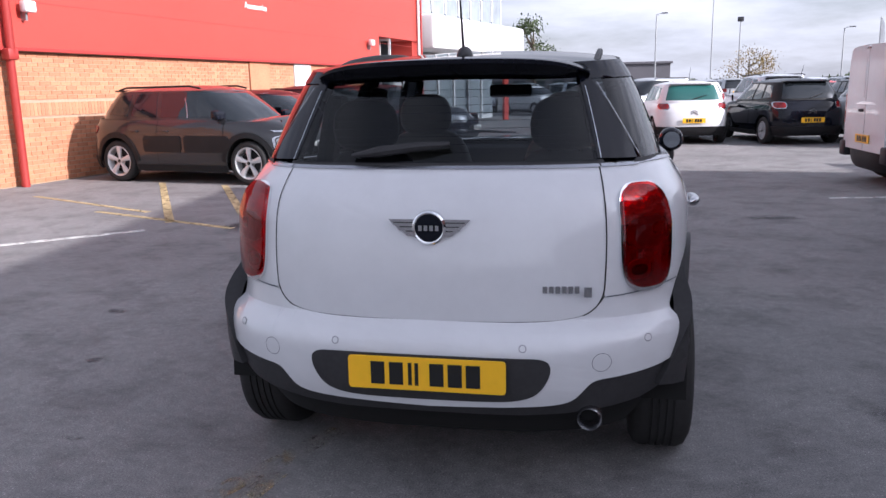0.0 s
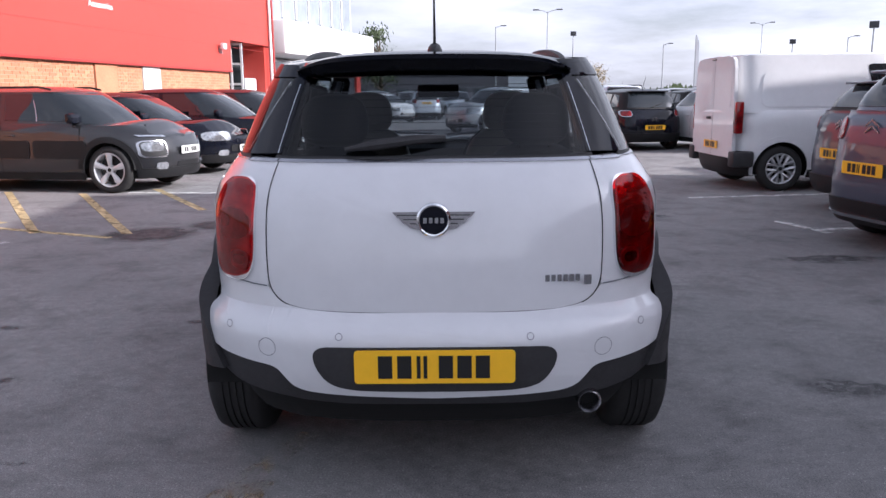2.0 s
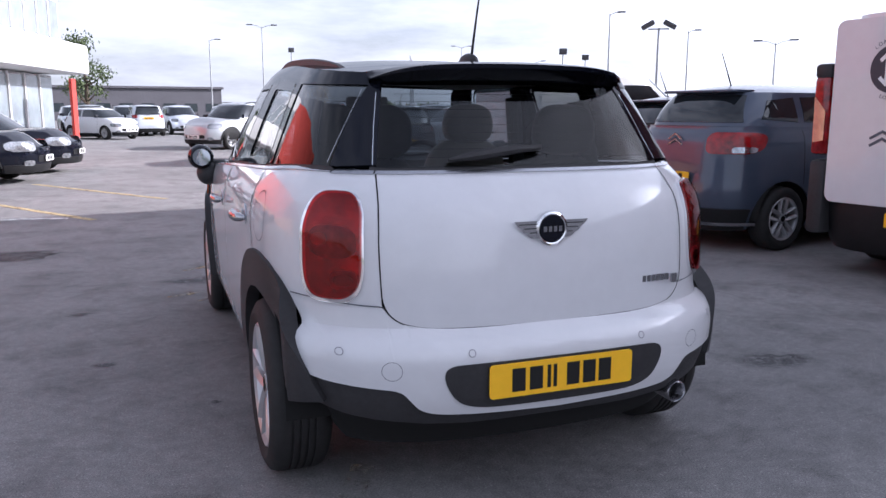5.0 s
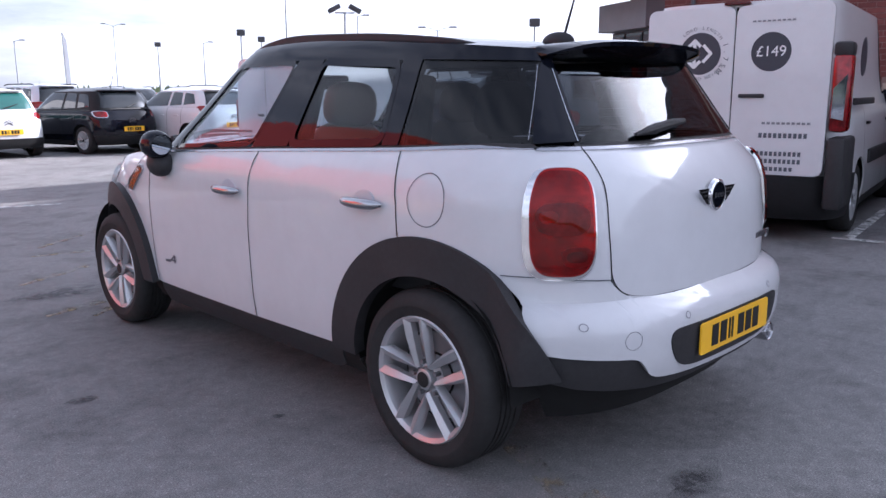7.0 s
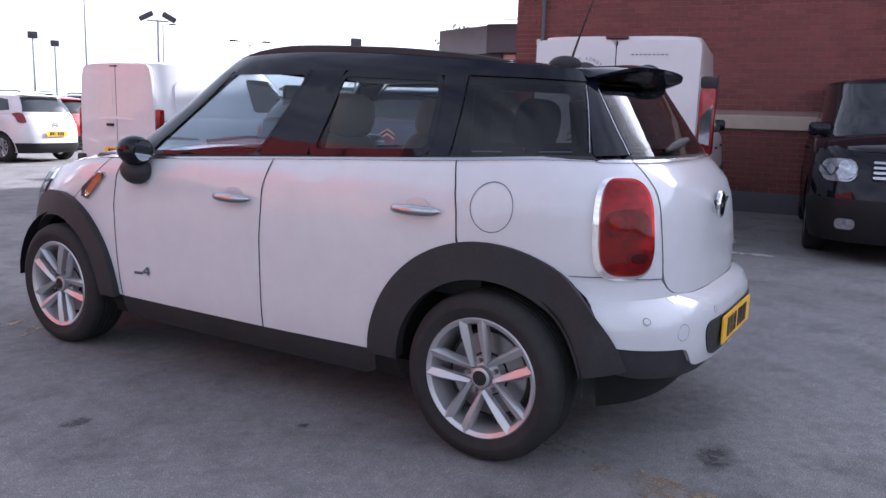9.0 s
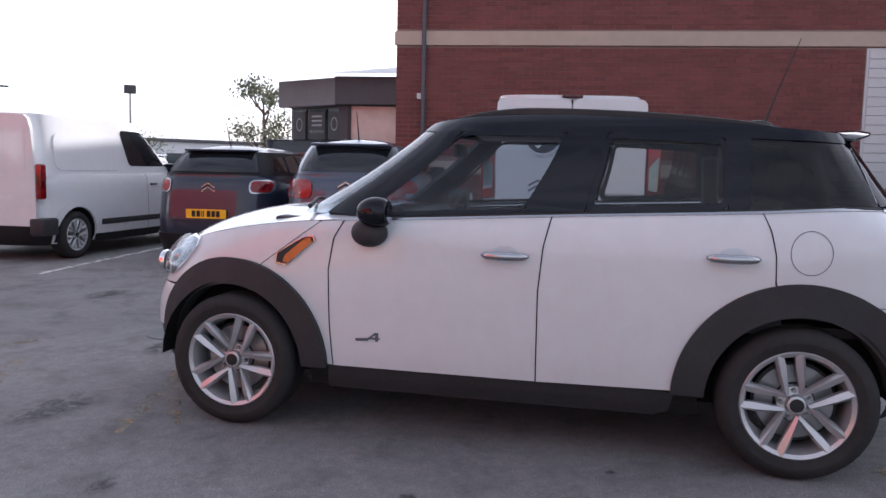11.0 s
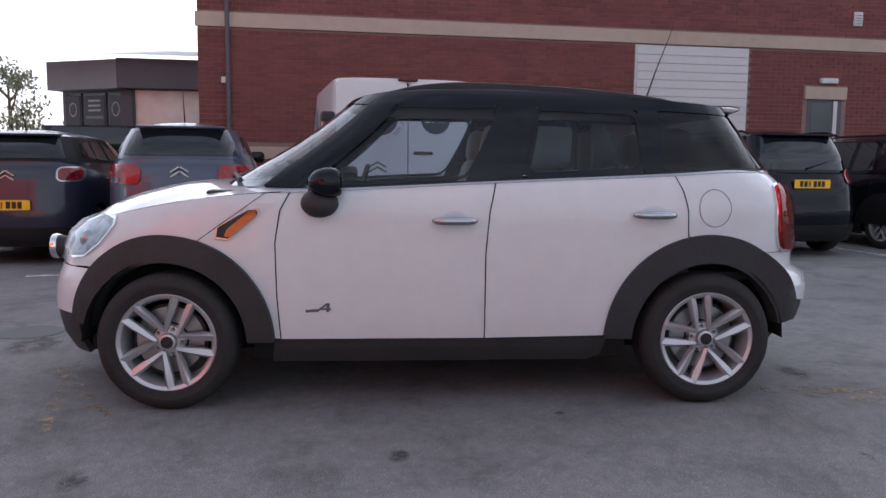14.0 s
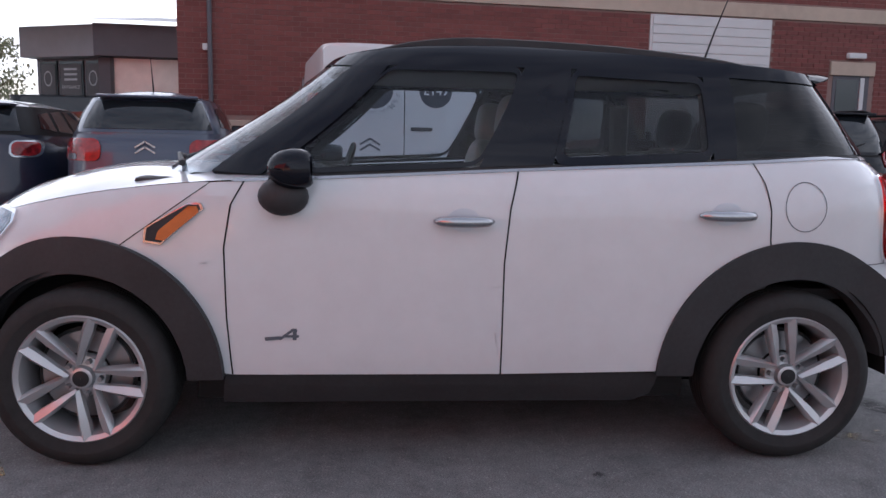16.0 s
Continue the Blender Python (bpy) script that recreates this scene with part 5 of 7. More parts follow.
def polar(az, d, x0=0.02, y0=-2.44):
    return x0 + d * math.sin(radians(az)), y0 + d * math.cos(radians(az))


for az, d, el, heads, lab in ((9.0, 80, 4.0, "flood", "tall pole with a square floodlight"), (23.2, 82, 3.1, "flood", "tall pole with a square floodlight"), (7.2, 95, 5.66, "street", "tall street lamp with two arms"), (21.3, 130, 4.41, "street", "tall street lamp with two arms"), (3.6, 85, 4.7, "single", "slim grey street lamp pole"), (15.1, 100, 3.3, "single", "slim grey street lamp pole"), (27.8, 58, 3.9, "flood", "pole with a square floodlight"), (26.4, 95, 3.4, "single", "slim grey street lamp pole"), (33.8, 41, 5.6, "twin", "tall pole with two tilted floodlights"), (36.5, 75, 5.3, "single", "slim grey street lamp pole"), (47.5, 42, 4.6, "flood", "pole with a square floodlight"), (42.0, 70, 4.4, "street", "tall street lamp with two arms"), (29.5, 66, 3.5, "flood", "pole with a square floodlight"), (31.0, 60, 6.6, "single", "slim tall lamp pole")):
    x, y = polar(az, d)
    lamp_post(x, y, 1.35 + d * math.tan(radians(el)), heads, lab, turn=-az)
fx, fy = polar(17.2, 72)
fp = thing("flag_banner", "tall white feather banner on a pole", "banner")
fp.matrix_local = pose(fx, fy, 0, 0, 0, -17)
part("pole", tube([(0, 0, 0), (0, 0, 6.2)], 0.04), M_STEEL, fp)
part("banner_cloth", prism([(0.04, 0.6), (0.34, 0.7), (0.34, 3.0), (0.28, 5.6), (0.04, 6.2)], 0.02), M_WHITEDECAL, fp)


# ---- trees ----
M_BARK = mat("bark", (0.10, 0.075, 0.055), 0.9, noise_scale=10, amount=0.3)
M_LEAF = mat("green_leaves", (0.060, 0.085, 0.030), 0.7, noise_scale=2.5, amount=0.5)
# lighter leaf colour standing in for sun shining through the crown
M_LEAFLIT = mat("backlit_leaves", (0.19, 0.20, 0.13), 0.6, noise_scale=2.5, amount=0.4)
M_LEAFY = mat("yellowing_leaves", (0.20, 0.135, 0.035), 0.7, noise_scale=2.5, amount=0.5)


def tree(x, y, h, spread, m_leaf, label, seed):
    rnd = random.Random(seed)
    e = thing("tree", label, "tree")
    e.matrix_local = pose(x, y, 0)
    bm = bmesh.new()
    add_tube(bm, [(0, 0, 0), (0.05, 0, h * 0.35), (0, 0.05, h * 0.85)], [0.035 * h, 0.025 * h, 0.006 * h], 8)
    tips = []
    for k in range(11):
        a, z0 = rnd.uniform(0, math.tau), h * rnd.uniform(0.25, 0.75)
        r = spread * rnd.uniform(0.5, 1.0) * (1.15 - 0.7 * z0 / h)
        tip = (r * math.cos(a), r * math.sin(a), z0 + h * rnd.uniform(0.08, 0.24))
        add_tube(bm, [(0, 0, z0), (tip[0] * 0.5, tip[1] * 0.5, z0 + 0.35 * (tip[2] - z0)), tip], [0.012 * h, 0.008 * h, 0.003 * h], 5)
        tips.append(tip)
    tips.append((0, 0, h * 0.92))
    part("trunk", bm, M_BARK, e)
    verts, faces = [], []
    for tip in tips:
        for _ in range(170):
            d = Vector((rnd.gauss(0, 1), rnd.gauss(0, 1), rnd.gauss(0, 0.8))) * spread * 0.20
            c = Vector(tip) + d
            s = h * rnd.uniform(0.010, 0.022)
            q = Euler((rnd.uniform(0, 3.1), rnd.uniform(0, 3.1), rnd.uniform(0, 3.1))).to_matrix()
            k = len(verts)
            for dx, dy in ((-1, 0), (0, -0.55), (1, 0), (0, 0.55)):
                verts.append(c + q @ Vector((dx * s, dy * s, 0.15 * s * dx)))
            faces.append((k, k + 1, k + 2, k + 3))
    me = bpy.data.meshes.new("crown")
    me.from_pydata(verts, [], faces)
    me.materials.append(m_leaf)
    o = new("crown", me)
    o.parent = e
    tagged(o, kind="stuff")
    return e


tx, ty = polar(-4.6, 62)
tree(tx, ty, 6.5, 1.9, M_LEAF, "bushy green tree behind the office wing", 3)
tx, ty = polar(9.7, 70)
tree(tx, ty, 4.1, 2.0, M_LEAFY, "small tree with yellowing leaves", 4)
tree(26.0, 16.2, 4.7, 1.4, M_LEAFLIT, "young tree with leaves coloured pale for backlight", 5)
tree(60.0, 46.0, 4.2, 3.4, M_LEAF, "low spreading green bush", 6)
# hedge and far woods; the unseen rest of the ring is added for reflections
rnd = random.Random(11)
verts, faces = [], []
for k in range(5200):
    az = rnd.uniform(-180, 180)
    d = rnd.uniform(150, 190)
    x, y = polar(az, d)
    hh = 2.4 + 1.6 * noise.noise((az * 0.35, 0, 3.1)) + rnd.uniform(-0.4, 0.6)
    s = rnd.uniform(0.8, 1.7)
    i = len(verts)
    for dx, dy, dz in ((-s, 0, 0), (s, 0, 0), (0, s, 0), (rnd.uniform(-s, s) * 0.5, 0, hh)):
        verts.append((x + dx, y + dy, dz))
    faces += [(i, i + 1, i + 3), (i + 1, i + 2, i + 3), (i + 2, i, i + 3)]
me = bpy.data.meshes.new("far_hedge")
me.from_pydata(verts, [], faces)
me.materials.append(M_LEAF)
tagged(new("far_hedge", me), "distant dark green hedge and woods", "hedge", kind="stuff")

# ---- markings and stains on the asphalt ----
YL, WL = "worn yellow painted line", "worn white bay line"
for a, b, w in (((-6.5, 9.2), (-4.2, 5.5), 0.10), ((-5.25, 8.9), (-3.2, 5.4), 0.10), ((-4.35, 9.4), (-2.95, 7.1), 0.10), ((-5.6, 6.2), (-3.3, 5.2), 0.08), ((-7.5, 7.5), (-4.9, 6.2), 0.08), ((-3.9, 11.6), (-1.9, 8.4), 0.10), ((-3.2, 14.0), (-1.0, 10.6), 0.10), ((-0.90, -0.30), (-0.52, 0.55), 0.09), ((-0.72, -0.32), (-0.62, 0.15), 0.08), ((-0.45, 6.1), (0.40, 6.70), 0.08), ((-0.6, 5.75), (0.55, 5.45), 0.08), ((-1.0, 4.72), (-0.10, 5.18), 0.08), ((-1.15, 3.75), (0.05, 4.05), 0.08), ((-0.95, 3.55), (-0.05, 4.1), 0.07), ((-0.62, 0.05), (-0.78, -0.62), 0.08)):
    line(a, b, w, M_LINEYF if a[0] > -1.3 else M_LINEY, YL)
for a, b, w in (((3.25, 7.90), (8.2, 8.55), 0.09), ((3.60, 5.90), (3.80, 5.15), 0.09), ((3.75, 5.35), (8.6, 6.0), 0.09), ((4.90, 1.18), (10.0, 1.95), 0.09), ((4.87, 1.30), (4.98, 0.55), 0.09), ((5.1, -1.5), (9.5, -0.9), 0.09), ((5.3, -4.4), (9.7, -3.8), 0.09), ((0.0, 9.2), (0.75, 8.95), 0.10), ((-4.6, 9.0), (-2.2, 8.7), 0.12), ((-5.4, 3.9), (-4.2, 5.0), 0.1)):
    line(a, b, w, M_LINEW, WL)


def stain(x, y, r, seed, m=None, squash=0.5):
    rnd = random.Random(seed)
    bm = bmesh.new()
    n = 26
    ph = [rnd.uniform(0, 6.28) for _ in range(4)]
    ps = []
    for k in range(n):
        a = math.tau * k / n
        q = r * (1 + 0.22 * math.sin(2 * a + ph[0]) + 0.16 * math.sin(3 * a + ph[1]) + 0.12 * math.sin(5 * a + ph[2]) + 0.08 * math.sin(9 * a + ph[3]))
        ps.append(bm.verts.new((x + q * math.cos(a), y + q * squash * math.sin(a), 0.0025)))
    bm.faces.new(ps)
    bmesh.ops.triangulate(bm, faces=bm.faces)
    tagged(obj("oil_stain", bm, m or M_STAIN, smooth=False), "dark irregular oil stain on the asphalt", "stain", kind="structure")


M_STAIN2 = worn("faint_stain", (0.080, 0.078, 0.080), 0.40, True)
for i, (x, y, r) in enumerate(((-0.29, -0.07, 0.17), (3.3, 3.9, 0.5), (0.5, 4.5, 0.35), (-0.9, 4.3, 0.35), (-2.1, 1.2, 0.10), (-1.6, 0.3, 0.06), (-2.6, 2.1, 0.12), (-1.5, 2.2, 0.09), (-1.9, -0.8, 0.14), (1.9, 1.0, 0.3), (-1.0, 1.43, 0.06), (-1.7, 3.4, 0.12), (-2.4, 0.2, 0.05), (2.3, 6.3, 0.35), (-1.3, -0.5, 0.05))):
    stain(x, y, r, 20 + i, M_STAIN2)
M_DAMP = worn("damp_stain", (0.045, 0.044, 0.046), 0.30, True)
stain(-2.95, 5.35, 0.60, 77, M_DAMP, 0.75)
stain(-2.45, 5.95, 0.50, 78, M_DAMP, 0.6)
mh = bmesh.new()
add_lathe(mh, [(0.0, 0.006), (0.20, 0.006), (0.215, 0.004), (0.22, 0.0)], 28, "z")
mho = obj("manhole_cover", mh, M_LAMPHEAD, smooth=False)
mho.matrix_local = pose(0.9, 4.68, 0.0005)
tagged(mho, "small round iron manhole cover", "manhole")


# ---- hero: the white car ----
def hero_car():
    root = thing("compact_crossover_car", "white five-door compact crossover car with a black roof and arches", "car")
    zs = [0.20, 0.30, 0.40, 0.52, 0.75, 0.95, 1.03, 1.085, 1.125, 1.17]
    low = Shell(zs, [0.14, 0.08, 0.055, 0.045, 0.045, 0.068, 0.090, 0.13, 0.17, 0.23], [3.90, 3.95, 3.98, 3.99, 3.94, 3.74, 3.60, 3.46, 3.34, 3.2], [0.80, 0.850, 0.868, 0.875, 0.881, 0.880, 0.862, 0.832, 0.800, 0.755], (3, 7.5), (2.6, 4.6))
    belt = smooth_fn([0.0, 0.45, 0.86, 1.73, 2.45, 2.82], [1.142, 1.146, 1.125, 1.084, 1.047, 1.030])
    edge = smooth_fn([2.6, 2.82, 3.15, 3.45, 3.65, 3.80, 3.92], [1.040, 1.030, 0.995, 0.94, 0.885, 0.81, 0.70])
    RA, FA, HZ, RC = 0.686, 3.278, 0.325, 0.50
    gap = 0.0028
    top = lambda y: belt(y) if y < 2.82 else edge(y)
    # dark shell behind the gaps
    bm = full_body(low, top, (RA, FA), 0.40, 0.22, HZ, 3.90, 0.26, off=-0.02)
    part("inner_shell", bm, M_DARK, root)
    z745 = math.degrees(math.asin((0.742 - HZ) / RC))
    for sg in (-1, 1):
        S = lambda pts, step=0.05: side_poly(low, pts, sg, step)
        door_f = [(2.700, 1.034), (2.745, 0.95), (2.770, 0.80), (2.765, 0.55), (2.750, 0.335), (1.783, 0.335), (1.783, 0.75), (1.765, 0.95), (1.735, 1.082)]
        ys = np.linspace(1.735, 2.700, 14)[1:-1]
        d = part("front_door", panel(low, S(door_f + [(y, belt(y) - 0.004) for y in ys]), 0, zstep=0.083, gap=gap), M_WHITE, root, "white front door panel")
        a_low, a_top = math.degrees(math.asin((0.345 - HZ) / RC)), 77.0
        door_r = [(1.735, 1.082), (1.765, 0.95), (1.783, 0.75), (1.783, 0.335)] + arc(RA, HZ, RC - 0.02, a_low, a_top, 16) + [(0.800, 0.86), (0.805, 0.95), (0.825, 1.05), (0.853, 1.122)]
        ys = np.linspace(0.853, 1.735, 12)[1:-1]
        d2 = part("rear_door", panel(low, S(door_r + [(y, belt(y) - 0.004) for y in ys]), 0, zstep=0.083, gap=gap), M_WHITE, root, "white rear door panel")
        for door, (hy, hz_) in ((d, (1.932, 0.907)), (d2, (0.973, 0.938))):
            # flat disc in greyer paint for the shade inside the handle's scoop
            cup = [(hy + 0.058 * math.cos(t), hz_ + 0.042 * math.sin(t)) for t in np.linspace(0, math.tau, 20, endpoint=False)]
            part("handle_cup_shade", panel(low, [(low.side(y, z, sg), z) for y, z in cup], 0.0022, flange=0.004), M_PALEBLUE, door, "flat grey disc for the shaded cup behind the handle")
            h = []
            for t in np.linspace(-1, 1, 13):
                p = low.at(low.side(hy + 0.105 * t, hz_ - 0.004, sg), hz_ - 0.004, 0.010 + 0.030 * (1 - t * t) ** 0.6)
                h.append(p)
            hb = tube(h, [0.007 + 0.013 * (1 - t * t) ** 0.3 for t in np.linspace(-1, 1, 13)], 10)
            part("handle", hb, M_SATIN, door, "satin chrome pull handle")
        for sm in ([(1.735, 1.080), (1.765, 0.95), (1.783, 0.75), (1.783, 0.338)], [(0.853, 1.120), (0.825, 1.05), (0.805, 0.95), (0.800, 0.83)], [(2.700, 1.032), (2.745, 0.95), (2.770, 0.80), (2.765, 0.55), (2.750, 0.338)], [(2.815, 1.028), (3.135, 0.80)]):
            part("panel_gap", ribbon(low, [(low.side(y, z, sg), z) for y, z in dense(sm, 0.03, closed=False)], 0.0055, 0.0012), M_DARK, root)
        # rear quarter
        quarter = [(0.853, 1.122), (0.825, 1.05), (0.805, 0.95), (0.800, 0.86)] + arc(RA, HZ, RC - 0.02, 78, 180 - z745, 14) + [(0.30, 0.745)]
        q = [(low.side(y, z, sg), z) for y, z in dense(quarter, 0.04, closed=False)]
        q += [(sg * abs(low.tail(x, z)), z) for x, z in ((0.70, 0.738), (0.62, 0.732), (0.561, 0.730))]
        q += [(sg * abs(low.tail(x, z)), z) for x, z in ((0.5635, 0.80), (0.5655, 0.92), (0.5605, 1.02), (0.547, 1.10), (0.538, 1.138))]
        q += [(sg * abs(low.tail(x, 1.142)), 1.142) for x in (0.60, 0.66)]
        q += [(low.side(y, belt(y) - 0.004, sg), belt(y) - 0.004) for y in np.linspace(0.43, 0.84, 8)]
        qt = part("rear_quarter_panel", panel(low, q, 0), M_WHITE, root, "white rear quarter panel")
        if sg < 0:
            ring = [(0.667 + 0.082 * math.cos(t), 0.966 + 0.090 * math.sin(t)) for t in np.linspace(0, math.tau, 33)]
            part("fuel_flap_seam", ribbon(low, [(low.side(y, z, sg), z) for y, z in ring], 0.0032, 0.0010), M_TRIMGREY, qt)
        # front wing below the bonnet
        wing = [(2.750, 0.335), (2.765, 0.55), (2.770, 0.80), (2.745, 0.95), (2.700, 1.034), (2.815, 1.028), (3.135, 0.785)] + arc(FA, HZ, RC - 0.02, 108, 178, 14)
        part("front_wing", panel(low, S(wing, 0.04), 0, gap=gap), M_WHITE, root, "white front wing")
        # bonnet's side and the front corner over the arch
        corner = [(2.815, 1.028), (3.135, 0.785)] + arc(FA, HZ, RC - 0.02, 106, 42, 14) + [(3.70, 0.66), (3.80, 0.655)]
        c2 = [(low.side(y, z, sg), z) for y, z in dense(corner, 0.04, closed=False)]
        c2 += [((1 if sg > 0 else -1) * low.nose(x, 0.655), 0.655) for x in (0.6, 0.5, 0.4)]
        c2 += [((1 if sg > 0 else -1) * low.nose(x, z), z) for x, z in ((0.40, 0.70),)]
        ys = np.linspace(3.90, 2.84, 22)
        c2 += [(low.side(y, edge(y), sg), edge(y)) for y in ys]
        part("bonnet_side", panel(low, c2, 0, gap=gap), M_WHITE, root, "white bonnet flank")
        # arch trim, sill
        for ay, span in ((RA, (1, 169)), (FA, (8, 179))):
            outer = lambda a: RC + (0.014 + 0.004 * max((a - 150) / 28, 0) if ay == RA else 0.0)
            angs = np.linspace(span[0], span[1], 49)
            ring = [(ay + outer(a) * math.cos(radians(a)), HZ + outer(a) * math.sin(radians(a))) for a in angs] + arc(ay, HZ, 0.375, span[1], span[0], 30)
            tb = panel(low, [(low.side(y, z, sg), z) for y, z in ring], 0.013 if ay == RA else 0.034, flange=0.05, zstep=0.05)
            if ay == RA:
                # swells towards the bumper
                for v_ in tb.verts:
                    k_ = min(max((0.44 - v_.co.y) / 0.20, 0), 1)
                    v_.co.x += sg * 0.098 * k_ * k_ * (3 - 2 * k_)
            part("arch_trim", tb, M_PLASTIC, root, "black plastic wheel-arch trim")
        sill = [(1.20, 0.235), (1.26, 0.205), (2.80, 0.205), (2.78, 0.332), (1.18, 0.332)]
        part("sill", panel(low, S(sill), -0.016, flange=0.02), M_PLASTIC, root, "black plastic sill")
        # side repeater in its scuttle
        sc = [(3.045, 0.815), (2.985, 0.808), (2.835, 0.935), (2.845, 0.955), (2.885, 0.955), (3.04, 0.865)]
        scu = part("side_scuttle", panel(low, S(sc, 0.02), 0.010, flange=0.012), M_SATIN, root, "chrome-edged side scuttle")
        part("scuttle_mesh", panel(low, shrink(S(sc, 0.02), 0.007), 0.0125, flange=0.004), M_PLASTIC, scu)
        part("indicator", panel(low, S([(3.000, 0.826), (2.972, 0.822), (2.850, 0.922), (2.856, 0.943), (2.884, 0.943), (2.990, 0.856)], 0.02), 0.017, flange=0.01), M_AMBER, scu, "amber side indicator")
        # small badge on the door
        bd = bmesh.new()
        for y0, z0, y1, z1, wd in ((2.632, 0.474, 2.575, 0.478, 0.013), (2.580, 0.472, 2.530, 0.510, 0.009), (2.528, 0.470, 2.526, 0.512, 0.014), (2.570, 0.484, 2.512, 0.484, 0.009), (2.540, 0.505, 2.518, 0.505, 0.010)):
            rb_ = ribbon(low, [(low.side(y0, z0, sg), z0), (low.side(y1, z1, sg), z1)], wd, 0.004)
            me = bpy.data.meshes.new("tmp")
            rb_.to_mesh(me)
            rb_.free()
            bd.from_mesh(me)
            bpy.data.meshes.remove(me)
        part("door_badge", bd, M_TRIMGREY, d, "small grey badge")
        # tail lamp
        ua, ub = abs(low.tail(0.611, 0.91)), abs(low.tail(0.752, 0.91)) + 0.010

        def oval(z0, hz_, u0, u1, pw=0.58, n=64, lean=-0.03):
            out = []
            for t in np.linspace(0, math.tau, n, endpoint=False):
                c, s_ = math.cos(t), math.sin(t)
                z = z0 + hz_ * math.copysign(abs(s_) ** pw, s_)
                out.append((sg * ((u0 + u1) / 2 + lean * (z - 0.914) + (u1 - u0) / 2 * math.copysign(abs(c) ** pw, c)), z))
            return out

        bez = part("tail_lamp", panel(low, oval(0.910, 0.173, ua - 0.008, ub + 0.026), 0.010, flange=0.016, zstep=0.04), M_CHROME, root, "red oval tail lamp in a chrome surround")
        part("reflector", panel(low, oval(0.914, 0.160, ua + 0.004, ub), 0.0115, flange=0.004, zstep=0.03), M_REFLECTOR, bez)
        um = (ua + ub) / 2
        for zc, hh_, u0_, u1_, mm in ((0.930, 0.052, ua + 0.014, ub - 0.016, M_REFLDARK), (0.938, 0.020, um + 0.012, ub - 0.030, M_REFLECTOR), (0.812, 0.032, ua + 0.016, um + 0.006, M_REFLDARK), (0.812, 0.018, ua + 0.030, um - 0.008, M_CLEARLENS)):
            part("lamp_bowl", panel(low, oval(zc, hh_, u0_, u1_, 0.75, 32, 0.0), 0.0135 + 0.05 * (0.05 - hh_), flange=0.003, zstep=0.02), mm, bez)
        part("lens", panel(low, oval(0.914, 0.162, ua + 0.002, ub + 0.002), 0.021, flange=0.010, zstep=0.03), M_REDGLASS, bez, "clear red lens")
        # headlamp
        hl = [(3.79, 0.70), (3.835, 0.74), (3.82, 0.80), (3.74, 0.865), (3.62, 0.905), (3.555, 0.895), (3.555, 0.86), (3.62, 0.78), (3.71, 0.715)]
        hu = side_poly(low, hl, sg, 0.025)
        hd = part("headlamp", panel(low, shrink(hu, -0.008), 0.010, flange=0.014, zstep=0.04), M_CHROME, root, "clear oval headlamp in a chrome ring")
        part("reflector", panel(low, shrink(hu, 0.004), 0.0115, flange=0.004, zstep=0.04), M_HEADLAMP, hd)
        lp = bmesh.new()
        bmesh.ops.create_uvsphere(lp, u_segments=18, v_segments=12, radius=0.052)
        bmesh.ops.transform(lp, verts=lp.verts, matrix=Matrix.Translation(low.at(low.side(3.715, 0.80, sg), 0.80, -0.022)))
        part("projector", lp, M_CLEARLENS, hd)
        part("headlamp_glass", panel(low, shrink(hu, 0.005), 0.034, flange=0.020, zstep=0.04), M_LAMPGLASS, hd)
        # mirror
        mr = new("wing_mirror")
        mr.parent = root
        mb = bmesh.new()
        bmesh.ops.create_uvsphere(mb, u_segments=20, v_segments=12, radius=1)
        bmesh.ops.transform(mb, verts=mb.verts, matrix=pose(sg * 0.936, 2.515, 1.080) @ Matrix.Diagonal((0.072, 0.096, 0.070, 1)))
        for v in mb.verts:
            v.co.y = max(v.co.y, 2.456)
        part("mirror_housing", mb, M_BLACKPAINT, mr, "gloss black mirror housing")
        mb = bmesh.new()
        bmesh.ops.create_uvsphere(mb, u_segments=16, v_segments=10, radius=1)
        bmesh.ops.transform(mb, verts=mb.verts, matrix=pose(sg * 0.900, 2.560, 0.984, 0, 0, 0) @ Matrix.Diagonal((0.062, 0.088, 0.068, 1)))
        add_tube(mb, [(sg * 0.80, 2.60, 1.02), (sg * 0.90, 2.58, 1.03)], 0.035)
        part("mirror_foot", mb, M_PLASTIC, mr)
        mb = bmesh.new()
        bmesh.ops.create_circle(mb, cap_ends=True, segments=24, radius=1)
        bmesh.ops.transform(mb, verts=mb.verts, matrix=pose(sg * 0.936, 2.4535, 1.080, 90) @ Matrix.Diagonal((0.048, 0.047, 1, 1)))
        part("mirror_glass", mb, M_MIRROR, mr, smooth=False)
    # bonnet lid
    crown = smooth_fn([2.55, 3.0, 3.4, 3.75, 3.90], [0.045, 0.065, 0.100, 0.095, 0.045])
    bm = cap(low, edge, crown, 2.62, 3.90, 30, 14, inset=0.004)
    part("bonnet", bm, M_WHITE, root, "white domed bonnet")
    # hatch
    h = [(-0.535, 1.138), (-0.545, 1.10), (-0.558, 1.02), (-0.5645, 0.92), (-0.5625, 0.80), (-0.5585, 0.735), (-0.53, 0.69), (-0.48, 0.665), (-0.35, 0.651), (0.35, 0.651), (0.48, 0.665), (0.53, 0.69), (0.5585, 0.735), (0.5625, 0.80), (0.5645, 0.92), (0.558, 1.02), (0.545, 1.10), (0.535, 1.138)]
    hatch = part("tailgate", panel(low, tail_poly(low, curvy(h, 2), 0.03), 0.0, gap=0.0014), M_WHITE, root, "white tailgate")
